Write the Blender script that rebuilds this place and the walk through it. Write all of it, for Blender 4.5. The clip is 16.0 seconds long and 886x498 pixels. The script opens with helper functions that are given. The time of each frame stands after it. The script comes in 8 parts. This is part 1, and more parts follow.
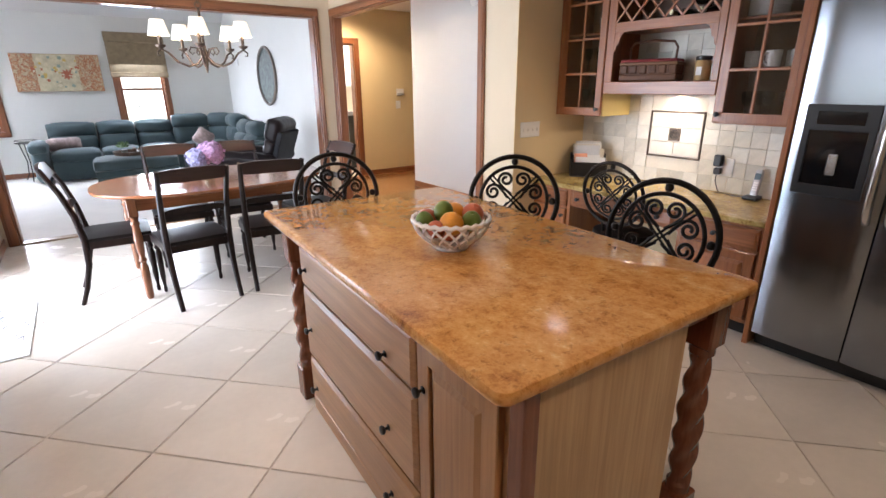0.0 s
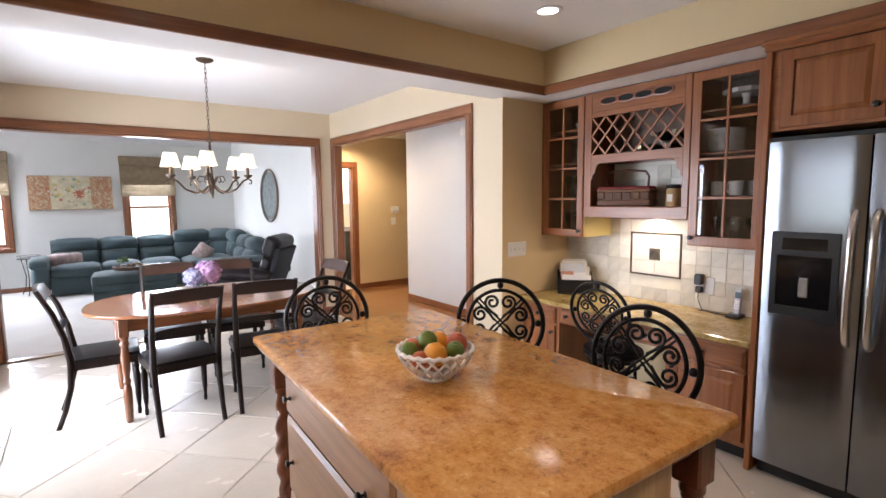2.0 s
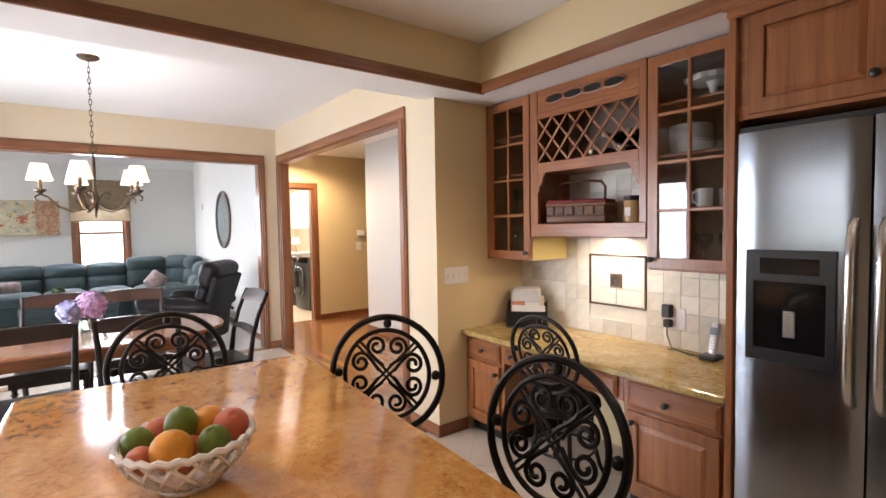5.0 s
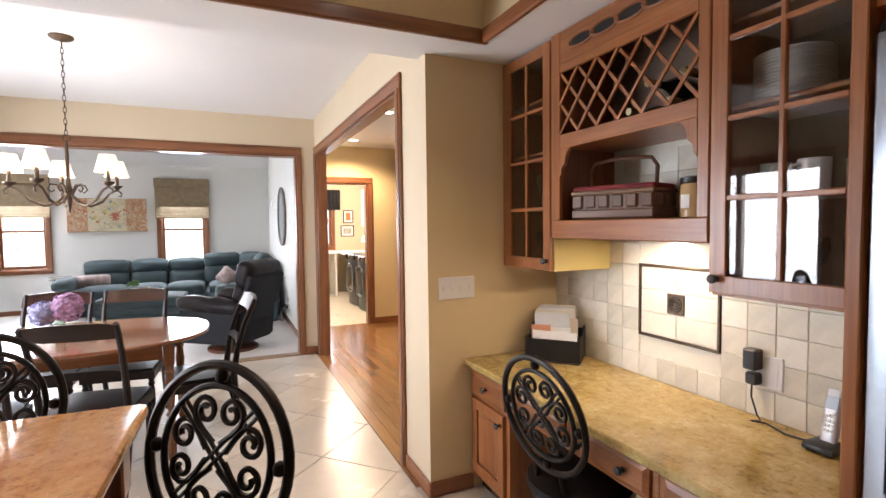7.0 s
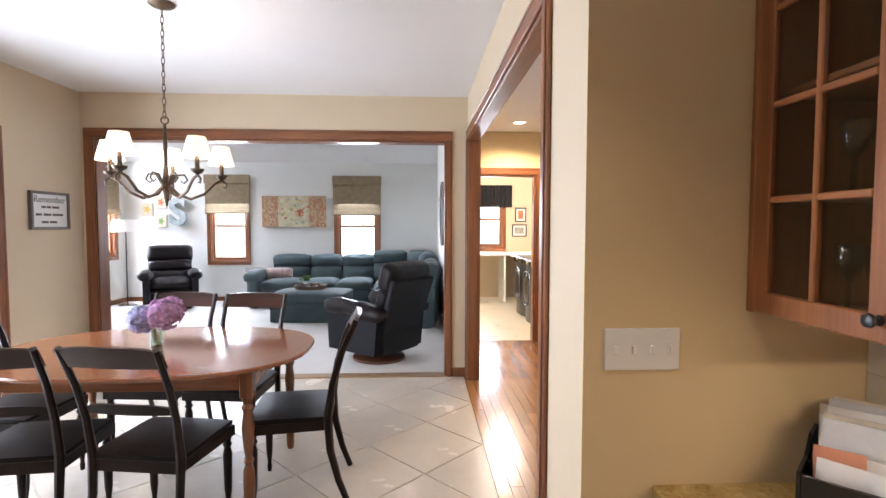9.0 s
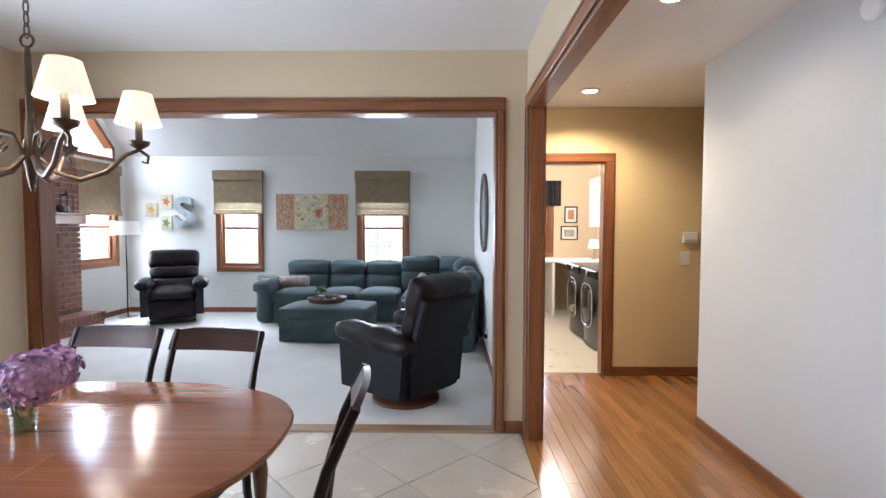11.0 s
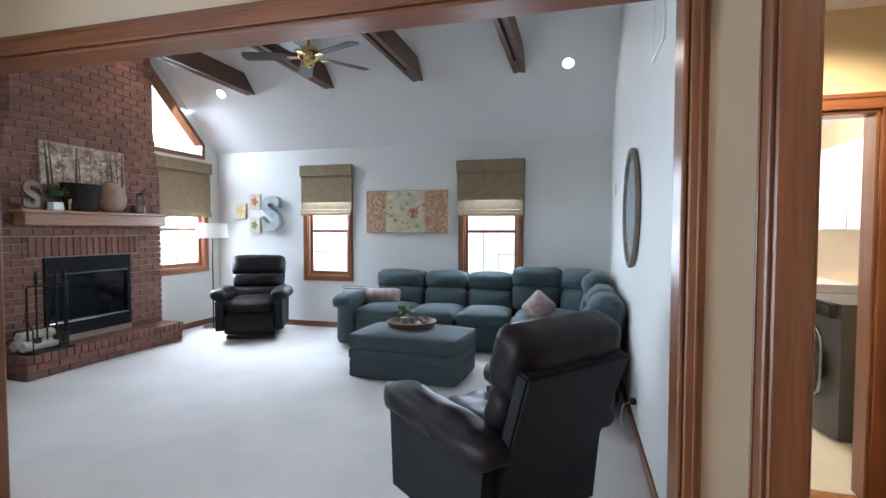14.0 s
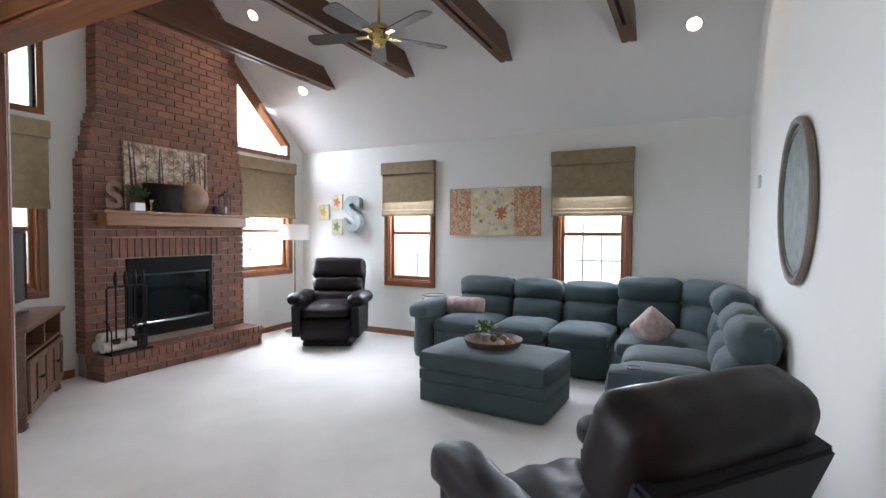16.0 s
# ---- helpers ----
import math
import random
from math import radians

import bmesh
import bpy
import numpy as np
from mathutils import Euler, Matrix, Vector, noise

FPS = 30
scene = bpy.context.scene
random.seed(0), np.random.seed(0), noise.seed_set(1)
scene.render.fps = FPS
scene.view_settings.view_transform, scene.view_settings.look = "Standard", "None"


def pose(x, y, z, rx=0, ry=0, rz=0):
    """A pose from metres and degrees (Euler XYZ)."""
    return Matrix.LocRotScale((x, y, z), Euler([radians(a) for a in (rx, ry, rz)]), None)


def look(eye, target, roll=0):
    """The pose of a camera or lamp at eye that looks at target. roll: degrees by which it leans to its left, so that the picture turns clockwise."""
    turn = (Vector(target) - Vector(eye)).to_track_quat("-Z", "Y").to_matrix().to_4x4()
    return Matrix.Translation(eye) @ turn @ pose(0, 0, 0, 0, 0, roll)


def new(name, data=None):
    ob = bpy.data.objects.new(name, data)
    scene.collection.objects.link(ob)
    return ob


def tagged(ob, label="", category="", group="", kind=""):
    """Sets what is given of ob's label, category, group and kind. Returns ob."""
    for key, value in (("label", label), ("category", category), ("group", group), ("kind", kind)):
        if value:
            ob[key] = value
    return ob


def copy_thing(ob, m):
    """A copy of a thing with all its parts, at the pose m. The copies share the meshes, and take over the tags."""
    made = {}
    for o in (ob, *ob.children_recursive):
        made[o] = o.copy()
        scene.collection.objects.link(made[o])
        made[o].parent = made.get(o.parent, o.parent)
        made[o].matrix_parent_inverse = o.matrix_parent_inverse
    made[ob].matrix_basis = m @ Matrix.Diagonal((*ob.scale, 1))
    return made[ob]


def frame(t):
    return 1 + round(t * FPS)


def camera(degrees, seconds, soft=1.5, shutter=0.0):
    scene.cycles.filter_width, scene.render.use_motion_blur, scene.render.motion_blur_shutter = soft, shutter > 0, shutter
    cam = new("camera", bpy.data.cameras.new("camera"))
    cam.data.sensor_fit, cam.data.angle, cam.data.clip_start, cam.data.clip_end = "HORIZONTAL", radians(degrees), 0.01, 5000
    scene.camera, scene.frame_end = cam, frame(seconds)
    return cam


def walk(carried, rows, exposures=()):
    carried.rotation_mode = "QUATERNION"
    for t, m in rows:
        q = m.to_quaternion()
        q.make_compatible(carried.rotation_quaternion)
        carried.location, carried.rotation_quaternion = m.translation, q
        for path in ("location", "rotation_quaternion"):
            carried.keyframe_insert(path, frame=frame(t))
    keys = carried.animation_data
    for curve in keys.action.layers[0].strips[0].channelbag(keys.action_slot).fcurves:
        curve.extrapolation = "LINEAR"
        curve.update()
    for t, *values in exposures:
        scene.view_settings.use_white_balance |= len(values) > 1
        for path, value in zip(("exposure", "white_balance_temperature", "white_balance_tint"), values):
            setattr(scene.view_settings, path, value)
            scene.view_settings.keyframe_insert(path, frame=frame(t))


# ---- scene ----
cam = camera(84.7, 16.0)
PATH = [
    (0, (-0.252, 0.021, 1.424), (0.858, 1.558, 0.785), -0.5),
    (0.5, (-0.257, 0.01, 1.458), (0.876, 1.57, 0.925), -0.5),
    (1, (-0.244, -0.003, 1.479), (0.909, 1.577, 1.06), -0.6),
    (1.5, (-0.241, -0.022, 1.498), (0.928, 1.57, 1.188), -0.6),
    (2, (-0.246, -0.038, 1.51), (0.937, 1.562, 1.302), -0.6),
    (2.5, (-0.24, -0.043, 1.515), (0.949, 1.559, 1.372), -0.7),
    (3, (-0.195, -0.04, 1.505), (0.999, 1.559, 1.389), -0.7),
    (3.5, (-0.064, -0.034, 1.495), (1.132, 1.566, 1.397), -0.9),
    (4, (0.105, -0.003, 1.467), (1.304, 1.596, 1.368), -0.9),
    (4.5, (0.305, 0.075, 1.449), (1.501, 1.675, 1.351), -0.9),
    (7, (1.465, 0.479, 1.421), (2.286, 2.299, 1.323), -0.7),
    (7.5, (1.693, 0.676, 1.422), (2.268, 2.589, 1.326), -0.3),
    (8, (1.841, 0.931, 1.445), (2.215, 2.893, 1.344), -0.2),
    (8.5, (1.916, 1.202, 1.442), (2.148, 3.185, 1.34), -0.0),
    (9, (1.968, 1.483, 1.428), (2.063, 3.478, 1.329), 0.1),
    (11.5, (1.88, 3.018, 1.416), (1.844, 5.016, 1.327), -0.0),
    (12, (1.918, 3.327, 1.41), (1.867, 5.324, 1.321), -0.1),
    (12.5, (1.914, 3.586, 1.4), (1.833, 5.583, 1.316), -0.2),
    (13, (1.892, 3.86, 1.406), (1.695, 5.848, 1.325), -0.0),
    (13.5, (1.874, 4.103, 1.404), (1.531, 6.072, 1.325), -0.1),
    (14, (1.887, 4.355, 1.414), (1.359, 6.283, 1.337), 0.1),
    (14.5, (1.852, 4.577, 1.407), (1.176, 6.458, 1.333), 0.3),
    (15, (1.798, 4.759, 1.428), (1.022, 6.601, 1.355), 0.3),
    (15.5, (1.799, 4.947, 1.417), (0.947, 6.755, 1.346), 0.3),
    (16, (1.781, 5.079, 1.406), (0.877, 6.862, 1.339), 0.3),
]
EXPOSURES = [(0, 0.27, 6350, 23), (2.5, 0.27, 6550, 24), (4.5, 0.36, 6800, 24), (7.5, 0.34, 6850, 24), (9, 0.24, 6450, 23), (11.5, -0.17, 6000, 18), (13.5, -0.25, 5900, 17), (16, -0.25, 6500, 21)]
walk(cam, [(t, look(eye, target, roll)) for t, eye, target, roll in PATH], EXPOSURES)

# ---- world, sun, daylight, exposure ----
world = bpy.data.worlds.new("sky")
scene.world = world
world.use_nodes = True
wn = world.node_tree
sky = wn.nodes.new("ShaderNodeTexSky")
sky.sky_type = "NISHITA"
sky.sun_disc = False
sky.sun_elevation = radians(58)
sky.sun_rotation = radians(240)
wn.links.new(sky.outputs[0], wn.nodes["Background"].inputs[0])
wn.nodes["Background"].inputs[1].default_value = 0.12

sun_data = bpy.data.lights.new("sun", "SUN")
sun_data.energy, sun_data.angle, sun_data.color = 1.4, radians(6), (1.0, 0.95, 0.88)
sun = new("sun", sun_data)
sun.matrix_world = look((-6, -10, 14), (0, 3, 0))


def area(name, eye, target, w, h, watts, colour, spread=180):
    d = bpy.data.lights.new(name, "AREA")
    d.shape, d.size, d.size_y, d.energy, d.color = "RECTANGLE", w, h, watts, colour
    d.spread = radians(spread)
    ob = new(name, d)
    ob.matrix_world = look(eye, target)
    return ob


def spot(name, at, watts, colour, size=150, radius=0.05):
    d = bpy.data.lights.new(name, "SPOT")
    d.energy, d.color, d.spot_size, d.spot_blend, d.shadow_soft_size = watts, colour, radians(size), 0.6, radius
    ob = new(name, d)
    ob.location = at
    return ob


def bulb(name, at, watts, colour, radius=0.03):
    d = bpy.data.lights.new(name, "POINT")
    d.energy, d.color, d.shadow_soft_size = watts, colour, radius
    ob = new(name, d)
    ob.location = at
    return ob


DAY = (0.77, 0.915, 1.0)
WARM = (1.0, 0.84, 0.64)
area("daylight_patio_door", (-1.32, 4.17, 1.05), (0, 4.17, 1.05), 1.8, 2.0, 132, DAY, 150)
area("daylight_window", (-1.575, 10.95, 1.45), (-1.575, 9.4, 0.2), 0.7, 1.5, 112, DAY)
area("daylight_window", (0.8, 10.95, 1.45), (0.8, 9.4, 0.2), 0.7, 1.5, 88, DAY)
area("daylight_window", (-3.72, 9.98, 1.55), (-2.2, 9.98, 0.2), 0.85, 1.1, 140, DAY, 125)
area("daylight_window", (-3.72, 6.9, 1.55), (-2.2, 6.9, 0.2), 0.85, 1.1, 22, DAY, 118)
area("daylight_upper_window", (-3.76, 9.95, 2.9), (-2.1, 9.95, 0.45), 0.9, 0.8, 130, DAY, 160)
area("daylight_upper_window", (-3.76, 6.9, 2.9), (-2.7, 6.9, 0.3), 0.9, 0.8, 20, DAY, 140)
area("daylight_laundry_window", (3.2, 11.25, 1.4), (3.2, 9, 1.4), 0.8, 1.0, 26, DAY)
# only the first kitchen downlight is known; three are added to brighten island and room
for sx, sy, w in ((2.03, 1.98, 33), (0.1, 1.98, 48), (2.03, -0.2, 28), (0.1, -0.2, 64)):
    spot("downlight", (sx, sy, 2.585), w, WARM, 104, 0.07)
for sx, sy, w in ((3.05, 6.78, 150), (2.98, 5.13, 30)):
    spot("downlight", (sx, sy, 2.53), w, (1.0, 0.82, 0.52))
area("under_cabinet_light", (3.08, 1.93, 1.335), (3.08, 1.93, 0.7), 0.5, 0.08, 5.0, (1, 0.86, 0.62))
bulb("laundry_light", (3.3, 9.2, 2.3), 110, (1, 0.88, 0.68), 0.1)


# ---- materials ----
def nodes_of(m):
    m.use_nodes = True
    t = m.node_tree
    return t, t.nodes["Principled BSDF"]


def ramp(t, stops):
    r = t.nodes.new("ShaderNodeValToRGB")
    e = r.color_ramp.elements
    while len(e) < len(stops):
        e.new(0.5)
    for el, (p, c) in zip(e, stops):
        el.position, el.color = p, (*c, 1)
    return r


def noise_tex(t, scale, detail=4, rough=0.55, stretch=None, space="Object"):
    co = t.nodes.new("ShaderNodeTexCoord")
    n = t.nodes.new("ShaderNodeTexNoise")
    n.inputs["Scale"].default_value, n.inputs["Detail"].default_value, n.inputs["Roughness"].default_value = scale, detail, rough
    if stretch:
        mp = t.nodes.new("ShaderNodeMapping")
        mp.inputs["Scale"].default_value = stretch
        t.links.new(co.outputs[space], mp.inputs[0])
        t.links.new(mp.outputs[0], n.inputs["Vector"])
    else:
        t.links.new(co.outputs[space], n.inputs["Vector"])
    return n


def mixed(t, kind, fac, a, b):
    mx = t.nodes.new("ShaderNodeMix")
    mx.data_type, mx.blend_type = "RGBA", kind
    for sock, v in ((mx.inputs["Factor"], fac), (mx.inputs["A"], a), (mx.inputs["B"], b)):
        if isinstance(v, bpy.types.NodeSocket):
            t.links.new(v, sock)
        else:
            sock.default_value = v if isinstance(v, float) else (*v, 1)
    return mx.outputs["Result"]


def bumped(t, p, height, strength, dist=0.002):
    b = t.nodes.new("ShaderNodeBump")
    b.inputs["Strength"].default_value, b.inputs["Distance"].default_value = strength, dist
    t.links.new(height, b.inputs["Height"])
    t.links.new(b.outputs[0], p.inputs["Normal"])


def shade(c, k):
    return tuple(min(1, v * k) for v in c)


def mat(name, col, rough=0.5, metal=0.0, var=0.12, scale=3.0, fine=60.0, bump=0.15, spec=0.5, per_piece=0.0, coat=0.0, sheen=0.0, island=False):
    m = bpy.data.materials.new(name)
    t, p = nodes_of(m)
    big, small = noise_tex(t, scale), noise_tex(t, fine, 6)
    r1 = ramp(t, [(0.3, shade(col, 1 - var)), (0.7, shade(col, 1 + var))])
    t.links.new(big.outputs[0], r1.inputs[0])
    r2 = ramp(t, [(0.3, (1 - var * 0.6,) * 3), (0.7, (1, 1, 1))])
    t.links.new(small.outputs[0], r2.inputs[0])
    c = mixed(t, "MULTIPLY", 1.0, r1.outputs[0], r2.outputs[0])
    if per_piece:
        oi = t.nodes.new("ShaderNodeNewGeometry" if island else "ShaderNodeObjectInfo")
        r3 = ramp(t, [(0, (1 - per_piece,) * 3), (1, (1 + per_piece * 0.3, 1, 1 - per_piece * 0.3))])
        t.links.new(oi.outputs["Random Per Island" if island else "Random"], r3.inputs[0])
        c = mixed(t, "MULTIPLY", 1.0, c, r3.outputs[0])
    t.links.new(c, p.inputs["Base Color"])
    rr = t.nodes.new("ShaderNodeMapRange")
    rr.inputs["To Min"].default_value, rr.inputs["To Max"].default_value = max(0.02, rough - 0.08), min(1, rough + 0.08)
    t.links.new(big.outputs[0], rr.inputs[0])
    t.links.new(rr.outputs[0], p.inputs["Roughness"])
    p.inputs["Metallic"].default_value = metal
    p.inputs["Specular IOR Level"].default_value = spec
    p.inputs["Coat Weight"].default_value = coat
    p.inputs["Sheen Weight"].default_value = sheen
    if bump:
        bumped(t, p, small.outputs[0], bump)
    return m


def wood(name, c1, c2, along="z", rough=0.35, coat=0.15, per_piece=0.18, scale=2.2):
    m = bpy.data.materials.new(name)
    t, p = nodes_of(m)
    st = {"x": (0.7, 9, 9), "y": (9, 0.7, 9), "z": (9, 9, 0.7)}[along]
    fs = {"x": (3, 90, 90), "y": (90, 3, 90), "z": (90, 90, 3)}[along]
    g1, g2, blot = noise_tex(t, scale, 5, 0.6, st), noise_tex(t, 1.0, 4, 0.6, fs), noise_tex(t, 2.0, 3)
    r1 = ramp(t, [(0.28, c2), (0.5, tuple((a + b) / 2 for a, b in zip(c1, c2))), (0.72, c1)])
    t.links.new(g1.outputs[0], r1.inputs[0])
    r2 = ramp(t, [(0.35, (0.72, 0.68, 0.64)), (0.6, (1, 1, 1))])
    t.links.new(g2.outputs[0], r2.inputs[0])
    r4 = ramp(t, [(0.3, (0.86, 0.84, 0.82)), (0.7, (1.0, 1.0, 1.0))])
    t.links.new(blot.outputs[0], r4.inputs[0])
    c = mixed(t, "MULTIPLY", 0.7, r1.outputs[0], r2.outputs[0])
    c = mixed(t, "MULTIPLY", 1.0, c, r4.outputs[0])
    if per_piece:
        oi = t.nodes.new("ShaderNodeObjectInfo")
        r3 = ramp(t, [(0, (1 - per_piece, 1 - per_piece * 1.1, 1 - per_piece * 1.2)), (1, (1, 1, 1))])
        t.links.new(oi.outputs["Random"], r3.inputs[0])
        c = mixed(t, "MULTIPLY", 1.0, c, r3.outputs[0])
    t.links.new(c, p.inputs["Base Color"])
    p.inputs["Roughness"].default_value = rough
    p.inputs["Coat Weight"].default_value = coat
    p.inputs["Coat Roughness"].default_value = 0.15
    bumped(t, p, g2.outputs[0], 0.12, 0.001)
    return m


def granite(name, stops, rough=0.08):
    m = bpy.data.materials.new(name)
    t, p = nodes_of(m)
    flow, mid, grain, speck = noise_tex(t, 6.5, 9, 0.76, (1, 0.6, 1)), noise_tex(t, 24, 9, 0.8), noise_tex(t, 80, 5, 0.7), noise_tex(t, 38, 6, 0.8)
    a = t.nodes.new("ShaderNodeMath")
    a.operation = "MULTIPLY_ADD"
    a.inputs[1].default_value = 0.52
    t.links.new(flow.outputs[0], a.inputs[0])
    b = t.nodes.new("ShaderNodeMath")
    b.operation = "MULTIPLY_ADD"
    b.inputs[1].default_value = 0.40
    t.links.new(mid.outputs[0], b.inputs[0])
    g = t.nodes.new("ShaderNodeMath")
    g.operation = "MULTIPLY"
    g.inputs[1].default_value = 0.16
    t.links.new(grain.outputs[0], g.inputs[0])
    t.links.new(g.outputs[0], b.inputs[2])
    t.links.new(b.outputs[0], a.inputs[2])
    r = ramp(t, stops)
    t.links.new(a.outputs[0], r.inputs[0])
    r2 = ramp(t, [(0.37, (0.22, 0.12, 0.08)), (0.45, (1, 1, 1))])
    t.links.new(speck.outputs[0], r2.inputs[0])
    t.links.new(mixed(t, "MULTIPLY", 0.45, r.outputs[0], r2.outputs[0]), p.inputs["Base Color"])
    p.inputs["Roughness"].default_value = rough
    return m


def glass(name, tint=(1, 1, 1), rough=0.0):
    m = bpy.data.materials.new(name)
    t, p = nodes_of(m)
    out = t.nodes["Material Output"]
    tr, gl, lw, mx = (t.nodes.new(n) for n in ("ShaderNodeBsdfTransparent", "ShaderNodeBsdfGlossy", "ShaderNodeLayerWeight", "ShaderNodeMixShader"))
    tr.inputs[0].default_value = (*tint, 1)
    gl.inputs["Roughness"].default_value = rough
    lw.inputs[0].default_value = 0.5
    pw, ad = t.nodes.new("ShaderNodeMath"), t.nodes.new("ShaderNodeMath")
    pw.operation, ad.operation = "POWER", "MULTIPLY_ADD"
    pw.inputs[1].default_value, ad.inputs[1].default_value, ad.inputs[2].default_value = 4.0, 0.9, 0.05
    t.links.new(lw.outputs["Facing"], pw.inputs[0])
    t.links.new(pw.outputs[0], ad.inputs[0])
    t.links.new(ad.outputs[0], mx.inputs[0])
    t.links.new(tr.outputs[0], mx.inputs[1])
    t.links.new(gl.outputs[0], mx.inputs[2])
    t.links.new(mx.outputs[0], out.inputs[0])
    return m


def glow(name, col, strength):
    m = bpy.data.materials.new(name)
    t, p = nodes_of(m)
    p.inputs["Base Color"].default_value = (0.8, 0.8, 0.78, 1)
    p.inputs["Emission Color"].default_value = (*col, 1)
    p.inputs["Emission Strength"].default_value = strength
    return m


M_TAN = mat("tan_wall_paint", (0.69, 0.545, 0.32), 0.7, var=0.025, scale=1.5, fine=250, bump=0.12)
M_TAN_L = mat("cream_wall_paint", (0.65, 0.53, 0.375), 0.7, var=0.025, scale=1.5, fine=250, bump=0.12)
M_LIV = mat("off_white_wall_paint", (0.74, 0.735, 0.70), 0.75, var=0.02, scale=1.5, fine=250, bump=0.12)
M_CEIL = mat("white_ceiling_paint", (0.80, 0.79, 0.78), 0.85, var=0.02, scale=1.0, fine=180, bump=0.2)
M_WHITE = mat("white_paint", (0.78, 0.78, 0.77), 0.45, var=0.02, scale=4, fine=200, bump=0.04)
# white wall greyed in its colour to tone down the patio daylight on it
M_HALLW = mat("dimmed_white_hall_paint", (0.57, 0.58, 0.59), 0.7, var=0.02, scale=1.5, fine=250, bump=0.1)
M_MUNT = mat("white_window_bar", (0.72, 0.73, 0.74), 0.5, var=0.03)
M_TRIM_X = wood("stained_trim_x", (0.36, 0.138, 0.055), (0.20, 0.068, 0.027), "x")
M_TRIM_Y = wood("stained_trim_y", (0.36, 0.138, 0.055), (0.20, 0.068, 0.027), "y")
M_TRIM_Z = wood("stained_trim_z", (0.36, 0.138, 0.055), (0.20, 0.068, 0.027), "z")
M_CAB_Z = wood("cherry_cabinet_z", (0.46, 0.175, 0.062), (0.28, 0.094, 0.033), "z", 0.32)
M_CAB_Y = wood("cherry_cabinet_y", (0.46, 0.175, 0.062), (0.28, 0.094, 0.033), "y", 0.32)
M_CAB_X = wood("cherry_cabinet_x", (0.46, 0.175, 0.062), (0.28, 0.094, 0.033), "x", 0.32)
M_ISL_Y = wood("island_maple_y", (0.50, 0.26, 0.11), (0.35, 0.165, 0.068), "y", 0.35)
M_ISL_Z = wood("island_maple_z", (0.50, 0.26, 0.11), (0.35, 0.165, 0.068), "z", 0.35)
M_ISL_END = wood("island_end_panel", (0.56, 0.38, 0.20), (0.46, 0.29, 0.14), "z", 0.4, per_piece=0)
M_POST = wood("dark_cherry_post", (0.26, 0.09, 0.045), (0.15, 0.05, 0.026), "z", 0.25)
M_TABLE = wood("table_cherry", (0.42, 0.165, 0.07), (0.30, 0.105, 0.045), "x", 0.16, 0.5, 0.08)
M_CHAIR = wood("dark_chair_wood", (0.022, 0.011, 0.009), (0.009, 0.005, 0.004), "z", 0.36, 0.0)
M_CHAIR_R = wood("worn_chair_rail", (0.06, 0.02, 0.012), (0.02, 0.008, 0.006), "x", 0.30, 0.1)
for m_dark in (M_CHAIR, M_CHAIR_R):
    m_dark.node_tree.nodes["Principled BSDF"].inputs["Specular IOR Level"].default_value = 0.22
M_SEAT = mat("black_chair_seat", (0.010, 0.008, 0.008), 0.38, var=0.2, scale=6, bump=0.1, spec=0.12)
M_FLOORW = wood("oak_strip_floor", (0.52, 0.26, 0.095), (0.36, 0.155, 0.052), "y", 0.2, 0.5, 0.3)
M_IRON = mat("black_wrought_iron", (0.018, 0.014, 0.012), 0.38, 0.7, var=0.25, scale=12, bump=0.1)
M_BRONZE = mat("aged_bronze", (0.12, 0.085, 0.06), 0.4, 0.8, var=0.35, scale=14, bump=0.12)
M_BLACK = mat("black_plastic", (0.012, 0.012, 0.013), 0.35, var=0.1)
M_BLACKGLOSS = mat("black_gloss", (0.006, 0.006, 0.007), 0.08, var=0.05, bump=0)
M_STEEL = mat("brushed_stainless", (0.28, 0.31, 0.35), 0.19, 1.0, var=0.05, scale=2, fine=40, bump=0.02)
M_NICKEL = mat("satin_nickel", (0.6, 0.58, 0.55), 0.25, 1.0, var=0.05)
M_BRASS = mat("polished_brass", (0.62, 0.44, 0.18), 0.18, 1.0, var=0.08)
M_TILE = mat("cream_floor_tile", (0.64, 0.585, 0.515), 0.25, var=0.07, scale=2.4, fine=25, bump=0.05, per_piece=0.06, coat=0.08)
M_GROUT = mat("tile_grout", (0.55, 0.495, 0.43), 0.9, var=0.1, fine=120)
M_SPLASH = mat("tumbled_stone_tile", (0.62, 0.60, 0.52), 0.45, var=0.10, scale=9, fine=70, bump=0.2, per_piece=0.11)
M_SPLASHW = mat("pale_stone_tile", (0.72, 0.70, 0.62), 0.4, var=0.07, scale=9, fine=70, bump=0.15, per_piece=0.05)
M_GROUT2 = mat("pale_grout", (0.72, 0.69, 0.60), 0.9, var=0.08)
M_BRICK = mat("red_brown_brick", (0.245, 0.118, 0.086), 0.85, var=0.24, scale=9, fine=80, bump=0.5, per_piece=0.34)
M_BRICKF = mat("red_brown_brick_field", (0.245, 0.118, 0.086), 0.85, var=0.24, scale=9, fine=80, bump=0.5, per_piece=0.34, island=True)
M_MORTAR = mat("brick_mortar", (0.38, 0.285, 0.235), 0.95, var=0.15, fine=90, bump=0.5)
M_CARPET = mat("pale_carpet", (0.62, 0.59, 0.56), 0.95, var=0.07, scale=2.2, fine=320, bump=0.9, sheen=0.3)
M_SOFA = mat("teal_grey_upholstery", (0.047, 0.076, 0.083), 0.85, var=0.16, scale=5, fine=260, bump=0.35, sheen=0.12)
M_LEATHER = mat("dark_brown_leather", (0.011, 0.0075, 0.0085), 0.42, spec=0.2, var=0.3, scale=8, fine=150, bump=0.35)
